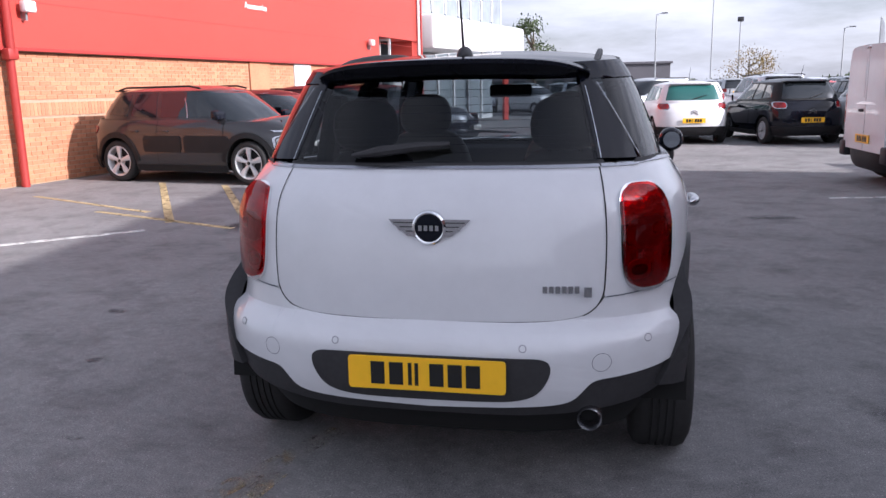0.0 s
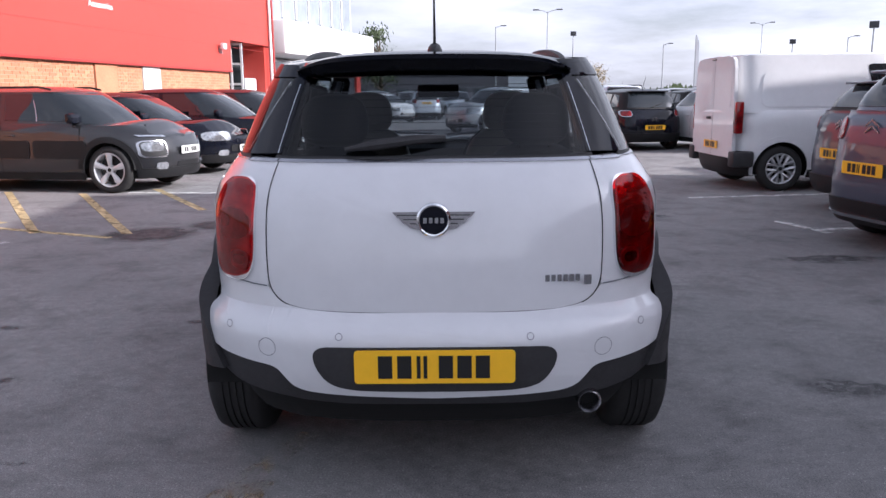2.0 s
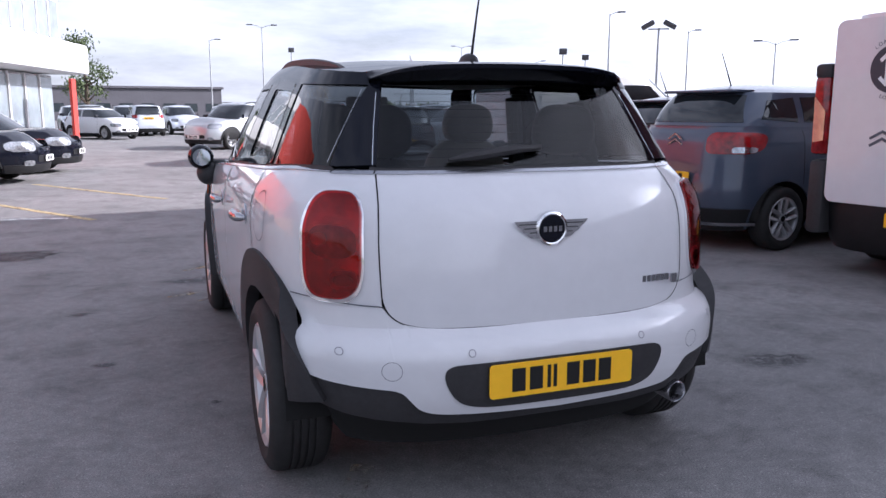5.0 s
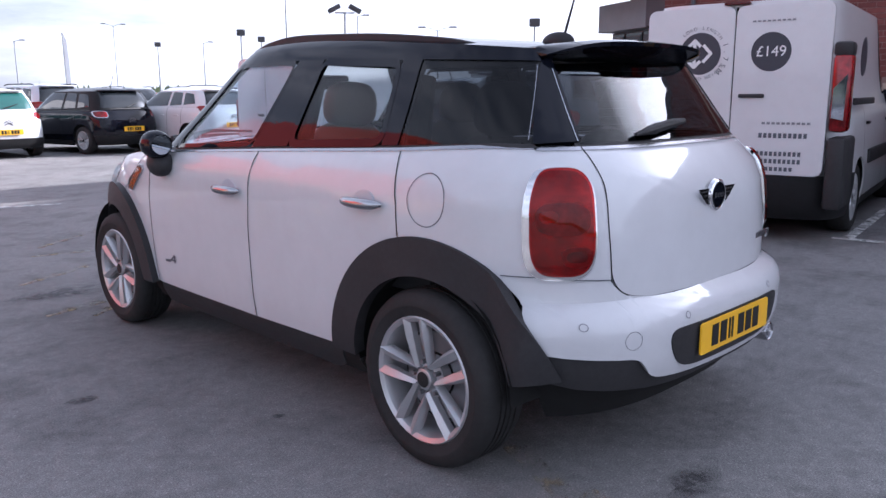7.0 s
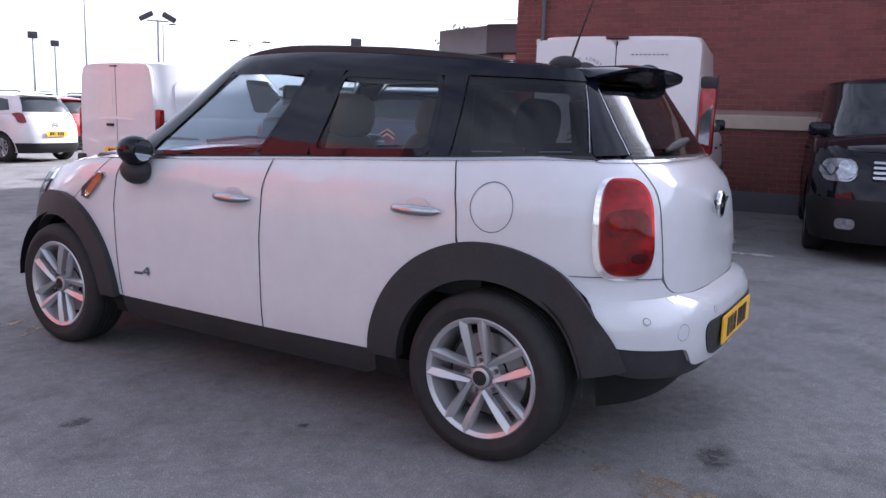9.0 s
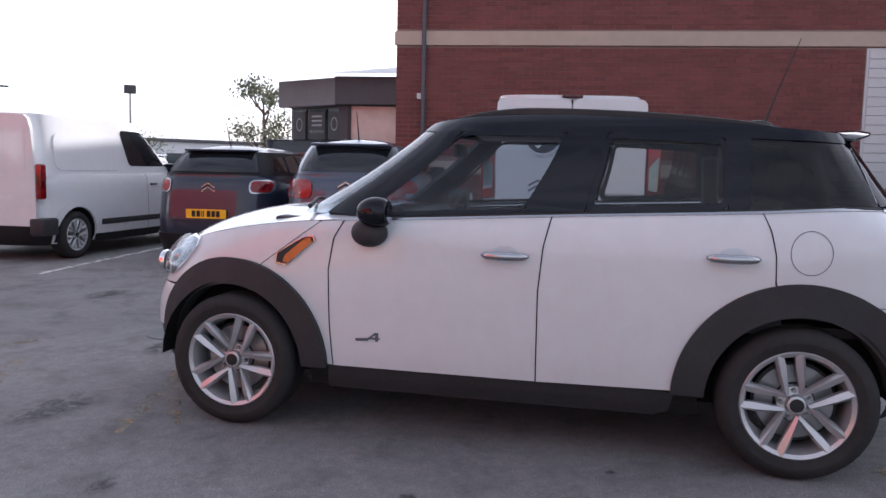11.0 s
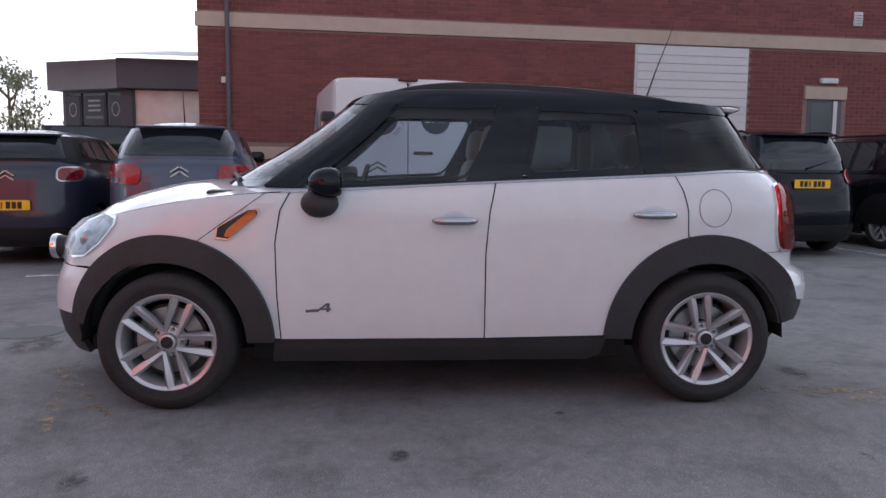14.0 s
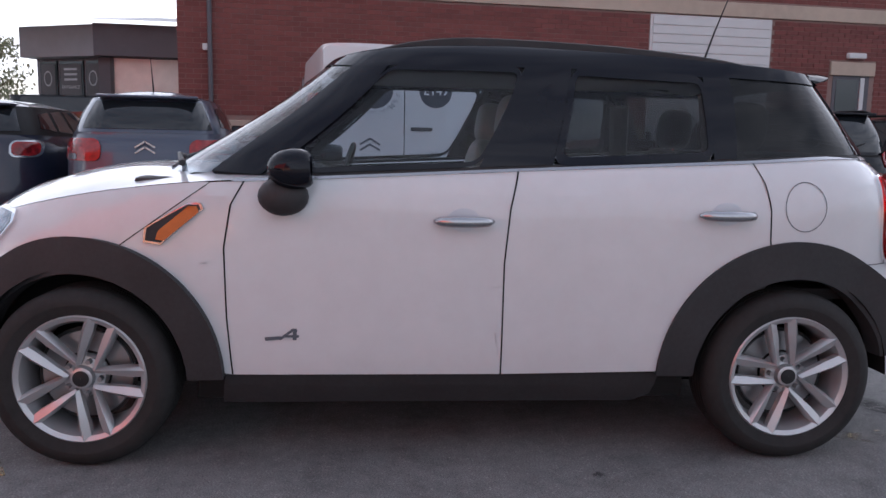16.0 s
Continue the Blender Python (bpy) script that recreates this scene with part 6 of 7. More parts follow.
    part("tailgate_seam", ribbon(low, tail_poly(low, curvy(h, 2), 0.03)[:-18], 0.0045, 0.0008), M_DARK, hatch)
    for sg in (-1, 1):
        top_line = [(sg * abs(low.tail(x, z)), z) for x, z in ((0.566, 0.7305), (0.62, 0.733), (0.70, 0.739))] + [(low.side(y, 0.7445, sg), 0.7445) for y in (0.27, 0.33, 0.38)]
        part("bumper_seam", ribbon(low, top_line, 0.004, 0.0015), M_TRIMGREY, root)
    # badge: a dark disc with chrome wings, unlettered
    y_b = low.raw(0, 0.965).y - 0.004
    wing = [(0.045, 0.022), (0.135, 0.022), (0.120, 0.004), (0.112, 0.0), (0.100, -0.015), (0.090, -0.018), (0.075, -0.032), (0.045, -0.038)]
    for sg in (-1, 1):
        part("badge_wing", prism([(sg * x, z) for x, z in wing], 0.006, pose(0, y_b - 0.010, 0.965)), M_CHROME, hatch, "chrome badge wing")
        for k in range(3):
            bl = box((min(sg * 0.05, sg * (0.118 - 0.02 * k)), -0.001, 0.010 - 0.014 * k), (max(sg * 0.05, sg * (0.118 - 0.02 * k)), 0.0, 0.013 - 0.014 * k), 0, pose(0, y_b - 0.0105, 0.965))
            part("wing_groove", bl, M_PLASTIC, hatch)
    bd = bmesh.new()
    add_lathe(bd, [(0.0, -0.016), (0.046, -0.016), (0.050, -0.018), (0.056, -0.014), (0.058, 0.0)], 36, "y")
    bmesh.ops.translate(bd, verts=bd.verts, vec=(0, y_b, 0.960))
    part("badge_ring", bd, M_CHROME, hatch, "round badge with a chrome ring")
    bd = bmesh.new()
    add_lathe(bd, [(0.0, -0.0185), (0.045, -0.0185), (0.047, -0.015)], 36, "y")
    bmesh.ops.translate(bd, verts=bd.verts, vec=(0, y_b, 0.960))
    part("badge_disc", bd, M_BLACKPAINT, hatch)
    for i in range(4):
        part("badge_bar", box((-0.034 + 0.0185 * i, -0.0205, -0.009), (-0.022 + 0.0185 * i, -0.019, 0.009), 0, pose(0, y_b, 0.960)), M_SATIN, hatch, smooth=False)
    mb_m = pose(0.435, low.raw(low.tail(0.435, 0.76), 0.76).y - 0.004, 0.762, 0, 0, 6)
    for i in range(6):
        part("badge_bar", box((-0.070 + 0.0205 * i, -0.004, -0.011), (-0.0555 + 0.0205 * i, 0.004, 0.011), 0, mb_m), M_SATIN, hatch, smooth=False)
    part("badge_bar", box((0.062, -0.004, -0.024), (0.086, 0.004, 0.008), 0, mb_m), M_SATIN, hatch, smooth=False)
    # rear bumper
    bz = [0.34, 0.38, 0.46, 0.56, 0.60, 0.63, 0.648, 0.660, 0.70, 0.76]
    bum = Shell(bz, [0.005, -0.012, -0.032, -0.036, -0.028, -0.004, 0.034, 0.045, 0.046, 0.048], [4.0] * 10, [0.882, 0.896, 0.914, 0.921, 0.918, 0.911, 0.902, 0.894, 0.885, 0.882], (3, 7.5), (2.6, 4.6))
    right = [(0.0, 0.6545), (0.35, 0.653), (0.48, 0.666), (0.53, 0.688), (0.5605, 0.727)]
    b_u = [(bum.tail(x, z), z) for x, z in dense(curvy(right, 2), 0.03, closed=False)]
    b_u += [(bum.tail(x, z), z) for x, z in ((0.62, 0.731), (0.70, 0.737))]
    b_u += [(bum.side(y, z, 1), z) for y, z in dense([(0.26, 0.742), (0.376, 0.742)] + arc(RA, HZ, RC + 0.004, 180 - z745 + 3, 158, 12) + [(0.206, 0.508)], 0.03, closed=False)]
    b_u += [(bum.tail(x, z), z) for x, z in dense(curvy([(0.742, 0.501), (0.70, 0.496), (0.60, 0.486), (0.53, 0.480), (0.50, 0.445), (0.465, 0.405), (0.38, 0.388), (0.0, 0.376)], 3), 0.02, closed=False)]
    poly = b_u + [(-u, z) for u, z in b_u[::-1][1:-1]]
    bumper = part("rear_bumper", panel(bum, poly, 0.0, zstep=0.03, flange=0.03), M_WHITE, root, "white rear bumper")
    rec = [(0.34, 0.560), (0.385, 0.552), (0.400, 0.53), (0.392, 0.49), (0.360, 0.44), (0.31, 0.415), (0.22, 0.405), (-0.22, 0.405), (-0.31, 0.415), (-0.360, 0.44), (-0.392, 0.49), (-0.400, 0.53), (-0.385, 0.552), (-0.34, 0.560)]
    part("plate_recess", panel(bum, tail_poly(bum, curvy(rec, 2, True), 0.03)[::-1], 0.004, flange=0.008, zstep=0.04), M_PLASTIC, bumper, "black number-plate recess")
    plate(root, pose(0, -0.047, 0.497))
    for x, z, r in ((-0.556, 0.545, 0.030), (0.556, 0.540, 0.030)):
        ring = [(bum.tail(x + r * math.cos(t), z), z + r * math.sin(t)) for t in np.linspace(0, math.tau, 25)]
        part("bumper_cap", ribbon(bum, ring, 0.0018, 0.001), M_TRIMGREY, bumper)
    for x, z in ((-0.31, 0.592), (0.31, 0.590), (-0.70, 0.60), (0.70, 0.60)):
        ring = [(bum.tail(x + 0.011 * math.cos(t), z), z + 0.011 * math.sin(t)) for t in np.linspace(0, math.tau, 16, endpoint=False)]
        ps_ = part("parking_sensor", panel(bum, ring, 0.0015, flange=0.003), M_WHITE, bumper, "round parking sensor")
        part("sensor_rim", ribbon(bum, ring + ring[:2], 0.0028, 0.002), M_MIDDECAL, ps_)
    # black lower valance
    v = [(0.0, 0.40), (0.40, 0.412), (0.48, 0.45), (0.53, 0.505), (0.71, 0.525)]
    vu = [(bum.tail(x, z), z) for x, z in dense(v, 0.04, closed=False)] + [(bum.side(y, z, 1), z) for y, z in ((0.225, 0.53), (0.225, 0.46), (0.215, 0.40))] + [(bum.tail(x, z), z) for x, z in ((0.69, 0.375), (0.60, 0.36), (0.45, 0.345), (0.30, 0.34), (0.0, 0.34))]
    part("rear_valance", panel(bum, vu + [(-u, z) for u, z in vu[::-1][1:-1]], -0.016, flange=0.05, zstep=0.03), M_PLASTIC, root, "black plastic lower valance")
    ex = bmesh.new()
    add_lathe(ex, [(0.030, 0.05), (0.031, -0.085), (0.036, -0.092), (0.041, -0.085), (0.040, 0.05)], 28, "y")
    bmesh.ops.translate(ex, verts=ex.verts, vec=(0.52, 0.135, 0.338))
    exh = part("exhaust_pipe", ex, M_SATIN, root, "round chrome exhaust tip")
    ex = bmesh.new()
    add_lathe(ex, [(0.0, 0.0), (0.030, 0.0)], 20, "y")
    bmesh.ops.translate(ex, verts=ex.verts, vec=(0.52, 0.105, 0.338))
    part("exhaust_bore", ex, M_DARK, exh)
    # front bumper, grille, driving lamps
    fz = [0.20, 0.30, 0.42, 0.55, 0.66]
    fb = Shell(fz, [0.0] * 5, [3.95, 4.00, 4.02, 4.01, 3.97], [0.83, 0.87, 0.885, 0.893, 0.888], (3.6, 9), (2.6, 4.6))
    fr = [(fb.side(y, z, 1), z) for y, z in dense([(3.70, 0.652)] + arc(FA, HZ, RC - 0.01, 38, 12, 6), 0.03, closed=False)]
    fr = [(fb.nose(x, 0.652), 0.652) for x in (0.0, 0.2, 0.4, 0.55, 0.62)] + fr + [(fb.nose(x, 0.43), 0.43) for x in (0.6, 0.4, 0.2, 0.0)]
    U2 = 2 * fb.U
    part("front_bumper", panel(fb, fr + [(U2 - u, z) for u, z in fr[::-1][1:-1]], 0.0, flange=0.03), M_WHITE, root, "white front bumper")
    fr = [(fb.nose(x, 0.44), 0.44) for x in (0.0, 0.3, 0.6)] + [(fb.side(3.76, 0.42, 1), 0.42), (fb.side(3.74, 0.22, 1), 0.22)] + [(fb.nose(x, 0.21), 0.21) for x in (0.6, 0.3, 0.0)]
    part("front_valance", panel(fb, fr + [(U2 - u, z) for u, z in fr[::-1][1:-1]], -0.012, flange=0.03), M_PLASTIC, root)
    gr = nose_poly(low, [(0.36, 0.66), (0.40, 0.72), (0.34, 0.79), (-0.34, 0.79), (-0.40, 0.72), (-0.36, 0.66)])
    part("front_grille", panel(low, gr, 0.012, flange=0.02), M_CHROME, root, "chrome front grille")
    for sg in (-1, 1):
        sp = bmesh.new()
        add_lathe(sp, [(0.052, 0.030), (0.058, 0.010), (0.050, -0.035), (0.026, -0.075), (0.0, -0.08)], 28, "y")
        bmesh.ops.translate(sp, verts=sp.verts, vec=(sg * 0.30, 3.955, 0.722))
        dl = part("driving_lamp", sp, M_PLASTIC, root, "round driving lamp with a chrome ring")
        sp = bmesh.new()
        add_lathe(sp, [(0.050, 0.030), (0.054, 0.046), (0.062, 0.046), (0.066, 0.030), (0.062, 0.014), (0.056, 0.014)], 32, "y")
        bmesh.ops.translate(sp, verts=sp.verts, vec=(sg * 0.30, 3.955, 0.722))
        part("lamp_ring", sp, M_CHROME, dl)
        sp = bmesh.new()
        add_lathe(sp, [(0.0, 0.040), (0.030, 0.038), (0.052, 0.030)], 28, "y")
        bmesh.ops.translate(sp, verts=sp.verts, vec=(sg * 0.30, 3.955, 0.722))
        part("lamp_face", sp, M_CLEARLENS, dl)
    # cabin frame
    uz = [1.02, 1.09, 1.15, 1.24, 1.34, 1.44, 1.52, 1.56]
    up = Shell(uz, [0.13, 0.165, 0.20, 0.265, 0.335, 0.405, 0.455, 0.48], [3.18, 3.06, 2.955, 2.805, 2.655, 2.525, 2.43, 2.375], [0.805, 0.788, 0.770, 0.737, 0.697, 0.650, 0.592, 0.540], (3.1, 7.8), (2.8, 6))
    zt = 1.462
    zb = lambda y: belt(y) + 0.014
    rz = smooth_fn([0.42, 0.7, 1.0, 1.4, 1.8, 2.1, 2.3, 2.46], [1.462, 1.486, 1.508, 1.534, 1.547, 1.541, 1.524, 1.500])
    rail_top = smooth_fn([0.72, 0.85, 1.0, 1.4, 1.87, 2.1, 2.24], [1.490, 1.517, 1.536, 1.567, 1.581, 1.562, 1.530])
    win_f = [(2.66, zb(2.66)), (1.87, zb(1.87)), (1.69, zt), (2.20, zt)]
    win_r = [(1.60, zb(1.60)), (0.99, zb(0.99)), (1.005, zt - 0.02), (1.51, zt)]
    win_q = [(0.905, zb(0.905)), (0.37, zb(0.37)), (0.47, zt - 0.035), (0.90, zt - 0.02)]
    for sg in (-1, 1):
        S = lambda pts: side_poly(up, pts, sg)
        pil = {
            "b_pillar": [(1.87, zb(1.87)), (1.60, zb(1.60)), (1.51, zt), (1.69, zt)],
            "c_pillar": [(0.99, zb(0.99)), (0.905, zb(0.905)), (0.90, zt - 0.02), (1.005, zt - 0.02)],
        }
        for nm, q in pil.items():
            part(nm, panel(up, S(q), 0.0, flange=0.03), M_BLACKPAINT, root, "gloss black window pillar")
        a = [(up.side(y, z, sg), z) for y, z in dense([(2.66, zb(2.66)), (2.20, zt)], 0.04, closed=False)]
        a2 = []
        for x, z in dense([(0.540, zt), (0.700, 1.06)], 0.04, closed=False):
            n = up.nose(x, z)
            a2.append((n * (1 if sg > 0 else -1), z))
        part("a_pillar", panel(up, a + a2, 0.0, flange=0.03), M_BLACKPAINT, root, "gloss black windscreen pillar")
        d = [(up.side(y, z, sg), z) for y, z in dense([(0.37, zb(0.37)), (0.47, zt - 0.035)], 0.04, closed=False)]
        d2 = [(sg * abs(up.tail(x, z)), z) for x, z in dense([(0.455, 1.448), (0.53, 1.165)], 0.04, closed=False)]
        part("d_pillar", panel(up, d + d2, 0.0, flange=0.03), M_BLACKPAINT, root, "gloss black rear pillar")
        part("front_side_window", panel(up, shrink(S(win_f), -0.006), -0.006, flange=0.0), M_GLASS, root, "lightly tinted door glass").visible_shadow = False
        part("rear_side_window", panel(up, shrink(S(win_r), -0.006), -0.006, flange=0.0), M_GLASSMID, root, "tinted door glass").visible_shadow = False
        part("quarter_window", panel(up, shrink(S(win_q), -0.006), -0.004, flange=0.0), M_GLASSDARK, root, "dark privacy glass").visible_shadow = False
        for wq, wd_ in ((win_f, 0.020), (win_r, 0.032)):
            path = fillet(shrink([(up.side(y, z, sg), z) for y, z in wq], 0.010), 0.055)
            part("window_seal", ribbon(up, path + path[:2], wd_, 0.001), M_BLACKPAINT, root, "black rubber window seal")
        # belt mouldings
        ch = [(low.side(y, belt(y) - 0.001, sg), belt(y) - 0.001) for y in np.linspace(0.30, 2.74, 44)]
        ch = [(sg * abs(low.tail(x, 1.140)), 1.140) for x in (0.540, 0.58, 0.62, 0.66)] + ch
        part("belt_trim", ribbon(low, ch, 0.010, 0.004, 0.03), M_SATIN, root, "thin chrome belt trim")
        lower = [(up.side(y, belt(y) + 0.001, sg), belt(y) + 0.001) for y in np.linspace(0.35, 2.75, 30)] + [(up.side(y, zb(y), sg), zb(y)) for y in np.linspace(2.72, 0.37, 30)]
        part("window_base", panel(up, lower, -0.003, flange=0.02), M_PLASTIC, root)
        rb_ = bmesh.new()
        secs = []
        for y in np.linspace(0.72, 2.24, 28):
            e_ = abs((y - 1.48) / 0.76)
            x, z = sg * (0.520 - 0.010 * e_**4), rz(y) - 0.006
            h_ = rail_top(y) - z
            secs.append([rb_.verts.new(v) for v in ((x - 0.014, y, z - 0.02), (x - 0.011, y, z + h_ - 0.004), (x - 0.006, y, z + h_), (x + 0.006, y, z + h_), (x + 0.011, y, z + h_ - 0.004), (x + 0.014, y, z - 0.02))])
        for p, q in zip(secs, secs[1:]):
            for i in range(5):
                rb_.faces.new((p[i], q[i], q[i + 1], p[i + 1]))
        bmesh.ops.recalc_face_normals(rb_, faces=rb_.faces)
        part("roof_rail", rb_, M_PLASTIC, root, "low black roof rail")
        # slim pale lines painting the sky's glint along tailgate and quarter glass
        ln = [(sg * abs(up.tail(x, z)), z) for x, z in ((0.540, 1.165), (0.480, 1.40))]
        part("glass_edge_glint", ribbon(up, ln, 0.003, 0.002), M_PALEBLUE, root)
        ln = [(up.side(y, z, sg), z) for y, z in ((0.385, 1.17), (0.47, zt - 0.05))]
        part("glass_edge_glint", ribbon(up, ln, 0.0026, 0.002), M_SATIN, root)
    # header all round, between glass and roof
    lo_side = [(up.side(y, z, 1), z) for y, z in dense([(0.47, zt - 0.035), (0.90, zt - 0.02), (1.005, zt - 0.02), (1.51, zt), (2.20, zt)], 0.05, closed=False)]
    lo = [(up.tail(x, 1.448), 1.448) for x in (0.0, 0.2, 0.4, 0.455)] + lo_side + [(up.nose(x, z), z) for x, z in ((0.540, zt), (0.45, 1.472), (0.3, 1.477), (0.15, 1.480))] + [(up.U - 1e-4, 1.480)]
    hi = [(u, rz(up.raw(u, 1.50).y)) for u in [up.U - 1e-4] + list(np.linspace(up.U - 0.01, 0.0, 60))]
    fr_ = bmesh.new()
    for sg in (-1, 1):
        panel(up, [(sg * u, z) for u, z in lo + hi], 0.0, zstep=0.03, flange=0.0, bm=fr_)
    bmesh.ops.remove_doubles(fr_, verts=fr_.verts, dist=0.0008)
    part("roof_frame", fr_, M_BLACKPAINT, root, "gloss black roof edge")
    rf = lambda y: 0.036 * (1 - abs((y - 1.4435) / 1.0115) ** 3.2)
    bm = cap(up, rz, rf, 0.432, 2.455, 40, 20)
    part("roof", bm, M_BLACKPAINT, root, "gloss black roof")
    bm = cap(up, lambda y: min(1.462, rz(y) - 0.028), lambda y: 0.022, 0.56, 2.30, 14, 6, inset=0.01)
    part("headliner", bm, M_TRIMBEIGE, root, "pale headliner")
    part("rear_window", panel(up, tail_poly(up, [(-0.535, 1.158), (0.535, 1.158), (0.458, 1.446), (-0.458, 1.446)]), -0.003, flange=0.0), M_GLASSREAR, root, "dark tailgate glass").visible_shadow = False
    part("windscreen", panel(up, nose_poly(up, [(0.705, 1.055), (-0.705, 1.055), (-0.545, 1.482), (0.545, 1.482)]), -0.004, flange=0.0), M_GLASS, root, "clear windscreen").visible_shadow = False
    ch = [(low.tail(x, 1.140), 1.140) for x in np.linspace(-0.535, 0.535, 24)]
    part("tailgate_trim", ribbon(low, ch, 0.009, 0.004, 0.04), M_SATIN, root, "thin chrome trim below the glass")
    lowb = [(up.tail(x, 1.136), 1.136) for x in np.linspace(-0.56, 0.56, 12)] + [(up.tail(x, 1.162), 1.162) for x in np.linspace(0.55, -0.55, 12)]
    part("tailgate_shelf", panel(up, lowb, -0.005, flange=0.03), M_PLASTIC, root)
    for k in range(9):
        zz = 1.19 + 0.026 * k
        wx = 0.47 - 0.20 * (zz - 1.16)
        part("heater_line", ribbon(up, [(up.tail(x, zz), zz) for x in np.linspace(-wx, wx, 14)], 0.0014, -0.0045), M_CABIN, root)
    # spoiler
    sp = bmesh.new()
    rows = []
    for x in np.linspace(-0.495, 0.495, 45):
        t = abs(x) / 0.495
        th = 1 - t**6
        y0 = 0.318 + 0.045 * t**2 + 0.085 * t**8
        z0 = rz(0.60) + rf(0.60) * (1 - (abs(x) / 0.55) ** 2.2)
        ze = 1.503 - 0.014 * t**2 - 0.036 * t**6
        rows.append([sp.verts.new(v) for v in ((x, 0.60, z0 - 0.006), (x, 0.50, z0 * 0.55 + ze * 0.45 + 0.004), (x, y0 + 0.05, ze + 0.004), (x, y0, ze - 0.005), (x, y0 + 0.002, ze - 0.008 - 0.012 * th), (x, y0 + 0.06, ze - 0.014 - 0.036 * th), (x, 0.46, ze - 0.02 - 0.052 * th))])
    for a, b in zip(rows, rows[1:]):
        for i in range(6):
            sp.faces.new((a[i], b[i], b[i + 1], a[i + 1]))
    sp.faces.new(rows[0])
    sp.faces.new(rows[-1][::-1])
    bmesh.ops.recalc_face_normals(sp, faces=sp.faces)
    spo = part("roof_spoiler", sp, M_BLACKPAINT, root, "gloss black roof spoiler")
    # aerial with its fin
    an = bmesh.new()
    bmesh.ops.create_uvsphere(an, u_segments=16, v_segments=10, radius=1)
    bmesh.ops.transform(an, verts=an.verts, matrix=pose(0, 0.78, 1.524) @ Matrix.Diagonal((0.030, 0.080, 0.040, 1)))
    aer = part("aerial", an, M_PLASTIC, root, "roof aerial with a tapered base")
    part("mast", tube([(0, 0.75, 1.545), (0, 0.70, 1.70), (0, 0.60, 1.97)], [0.006, 0.004, 0.002]), M_PLASTIC, aer)
    # wipers
    a, b = up.at(up.tail(0.04, 1.205), 1.205, 0.018), up.at(up.tail(-0.30, 1.172), 1.172, 0.014)
    wp = tube([a, a * 0.7 + b * 0.3 + Vector((0, -0.010, 0.006)), a * 0.3 + b * 0.7 + Vector((0, -0.010, 0.004)), b], [0.010, 0.016, 0.019, 0.006])
    part("rear_wiper", wp, M_PLASTIC, root, "black rear wiper")
    for x0, x1 in ((-0.62, -0.05), (0.05, 0.60)):
        a, b = up.at(up.nose(x0, 1.06), 1.06, 0.03), up.at(up.nose(x1, 1.08), 1.08, 0.02)
        part("front_wiper", tube([a, (a + b) / 2 + Vector((0, 0.02, 0.02)), b], [0.012, 0.01, 0.006]), M_PLASTIC, root)
    part("scuttle_panel", box((-0.72, 2.86, 0.98), (0.72, 3.12, 1.035), 0.02), M_PLASTIC, root)
    # running gear
    wb = bmesh.new()
    add_box(wb, (-0.62, 0.48, 0.24), (0.62, 3.70, 0.42))
    add_box(wb, (-0.80, 1.22, 0.24), (0.80, 2.74, 0.36))
    for ay in (RA, FA):
        for sg in (-1, 1):
            x0_, x1_ = sorted((sg * 0.60, sg * 0.845))
            ps = [(ay + 0.395 * math.cos(t), HZ + 0.395 * math.sin(t)) for t in np.linspace(0.0, math.pi, 18)]
            va = [[wb.verts.new((x, y, z)) for y, z in ps] for x in (x0_, x1_)]
            for i in range(17):
                wb.faces.new((va[0][i], va[0][i + 1], va[1][i + 1], va[1][i]))
            wb.faces.new(va[0 if sg > 0 else 1])
    part("underbody", wb, M_DARK, root, smooth=False)
    for ay in (RA, FA):
        for sg in (-1, 1):
            wheel(root, sg * 0.773, ay, HZ, 0.215, 0.233, sg, 5, True, fine=True, start=1.187 if ay == FA else 0.506)
    # inside
    cb = bmesh.new()
    add_box(cb, (-0.74, 0.30, 0.60), (0.74, 2.75, 0.64))
    add_box(cb, (-0.76, 0.75, 0.60), (-0.72, 2.65, 1.04))
    add_box(cb, (0.72, 0.75, 0.60), (0.76, 2.65, 1.04))
    part("cabin_floor", cb, M_CABIN, root, smooth=False)
    db = box((-0.72, 2.50, 0.70), (0.72, 2.98, 1.05), 0.06)
    part("dashboard", db, M_CABIN, root, "dark dashboard")
    sw = bmesh.new()
    pts = [(0.34 + 0.18 * math.cos(t), 2.42 - 0.05 * math.sin(t), 0.98 + 0.17 * math.sin(t)) for t in np.linspace(0, math.tau, 25)]
    add_tube(sw, pts, 0.015, 8, cap=False)
    add_box(sw, (0.17, 2.42, 0.96), (0.51, 2.45, 1.0), 0.01)
    part("steering_wheel", sw, M_CABIN, root)
    def add_pad(bm_, hx, hy, h_, m_):
        """A soft rounded cushion standing on its base."""
        vs = bmesh.ops.create_uvsphere(bm_, u_segments=20, v_segments=12, radius=1.0)["verts"]
        for v_ in vs:
            q_ = [math.copysign(abs(c_) ** 0.62, c_) for c_ in v_.co]
            v_.co = (hx * q_[0] * (1 - 0.12 * max(q_[2], 0)), hy * q_[1], h_ / 2 + h_ / 2 * q_[2])
        bmesh.ops.transform(bm_, verts=vs, matrix=m_)

    def seat(x, y, wide, rear=False):
        st = new("seat")
        st.parent = root
        # rear seats take the dark trim colour for the shade inside, seen from behind
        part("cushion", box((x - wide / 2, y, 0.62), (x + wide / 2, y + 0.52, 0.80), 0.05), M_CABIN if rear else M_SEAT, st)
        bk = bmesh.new()
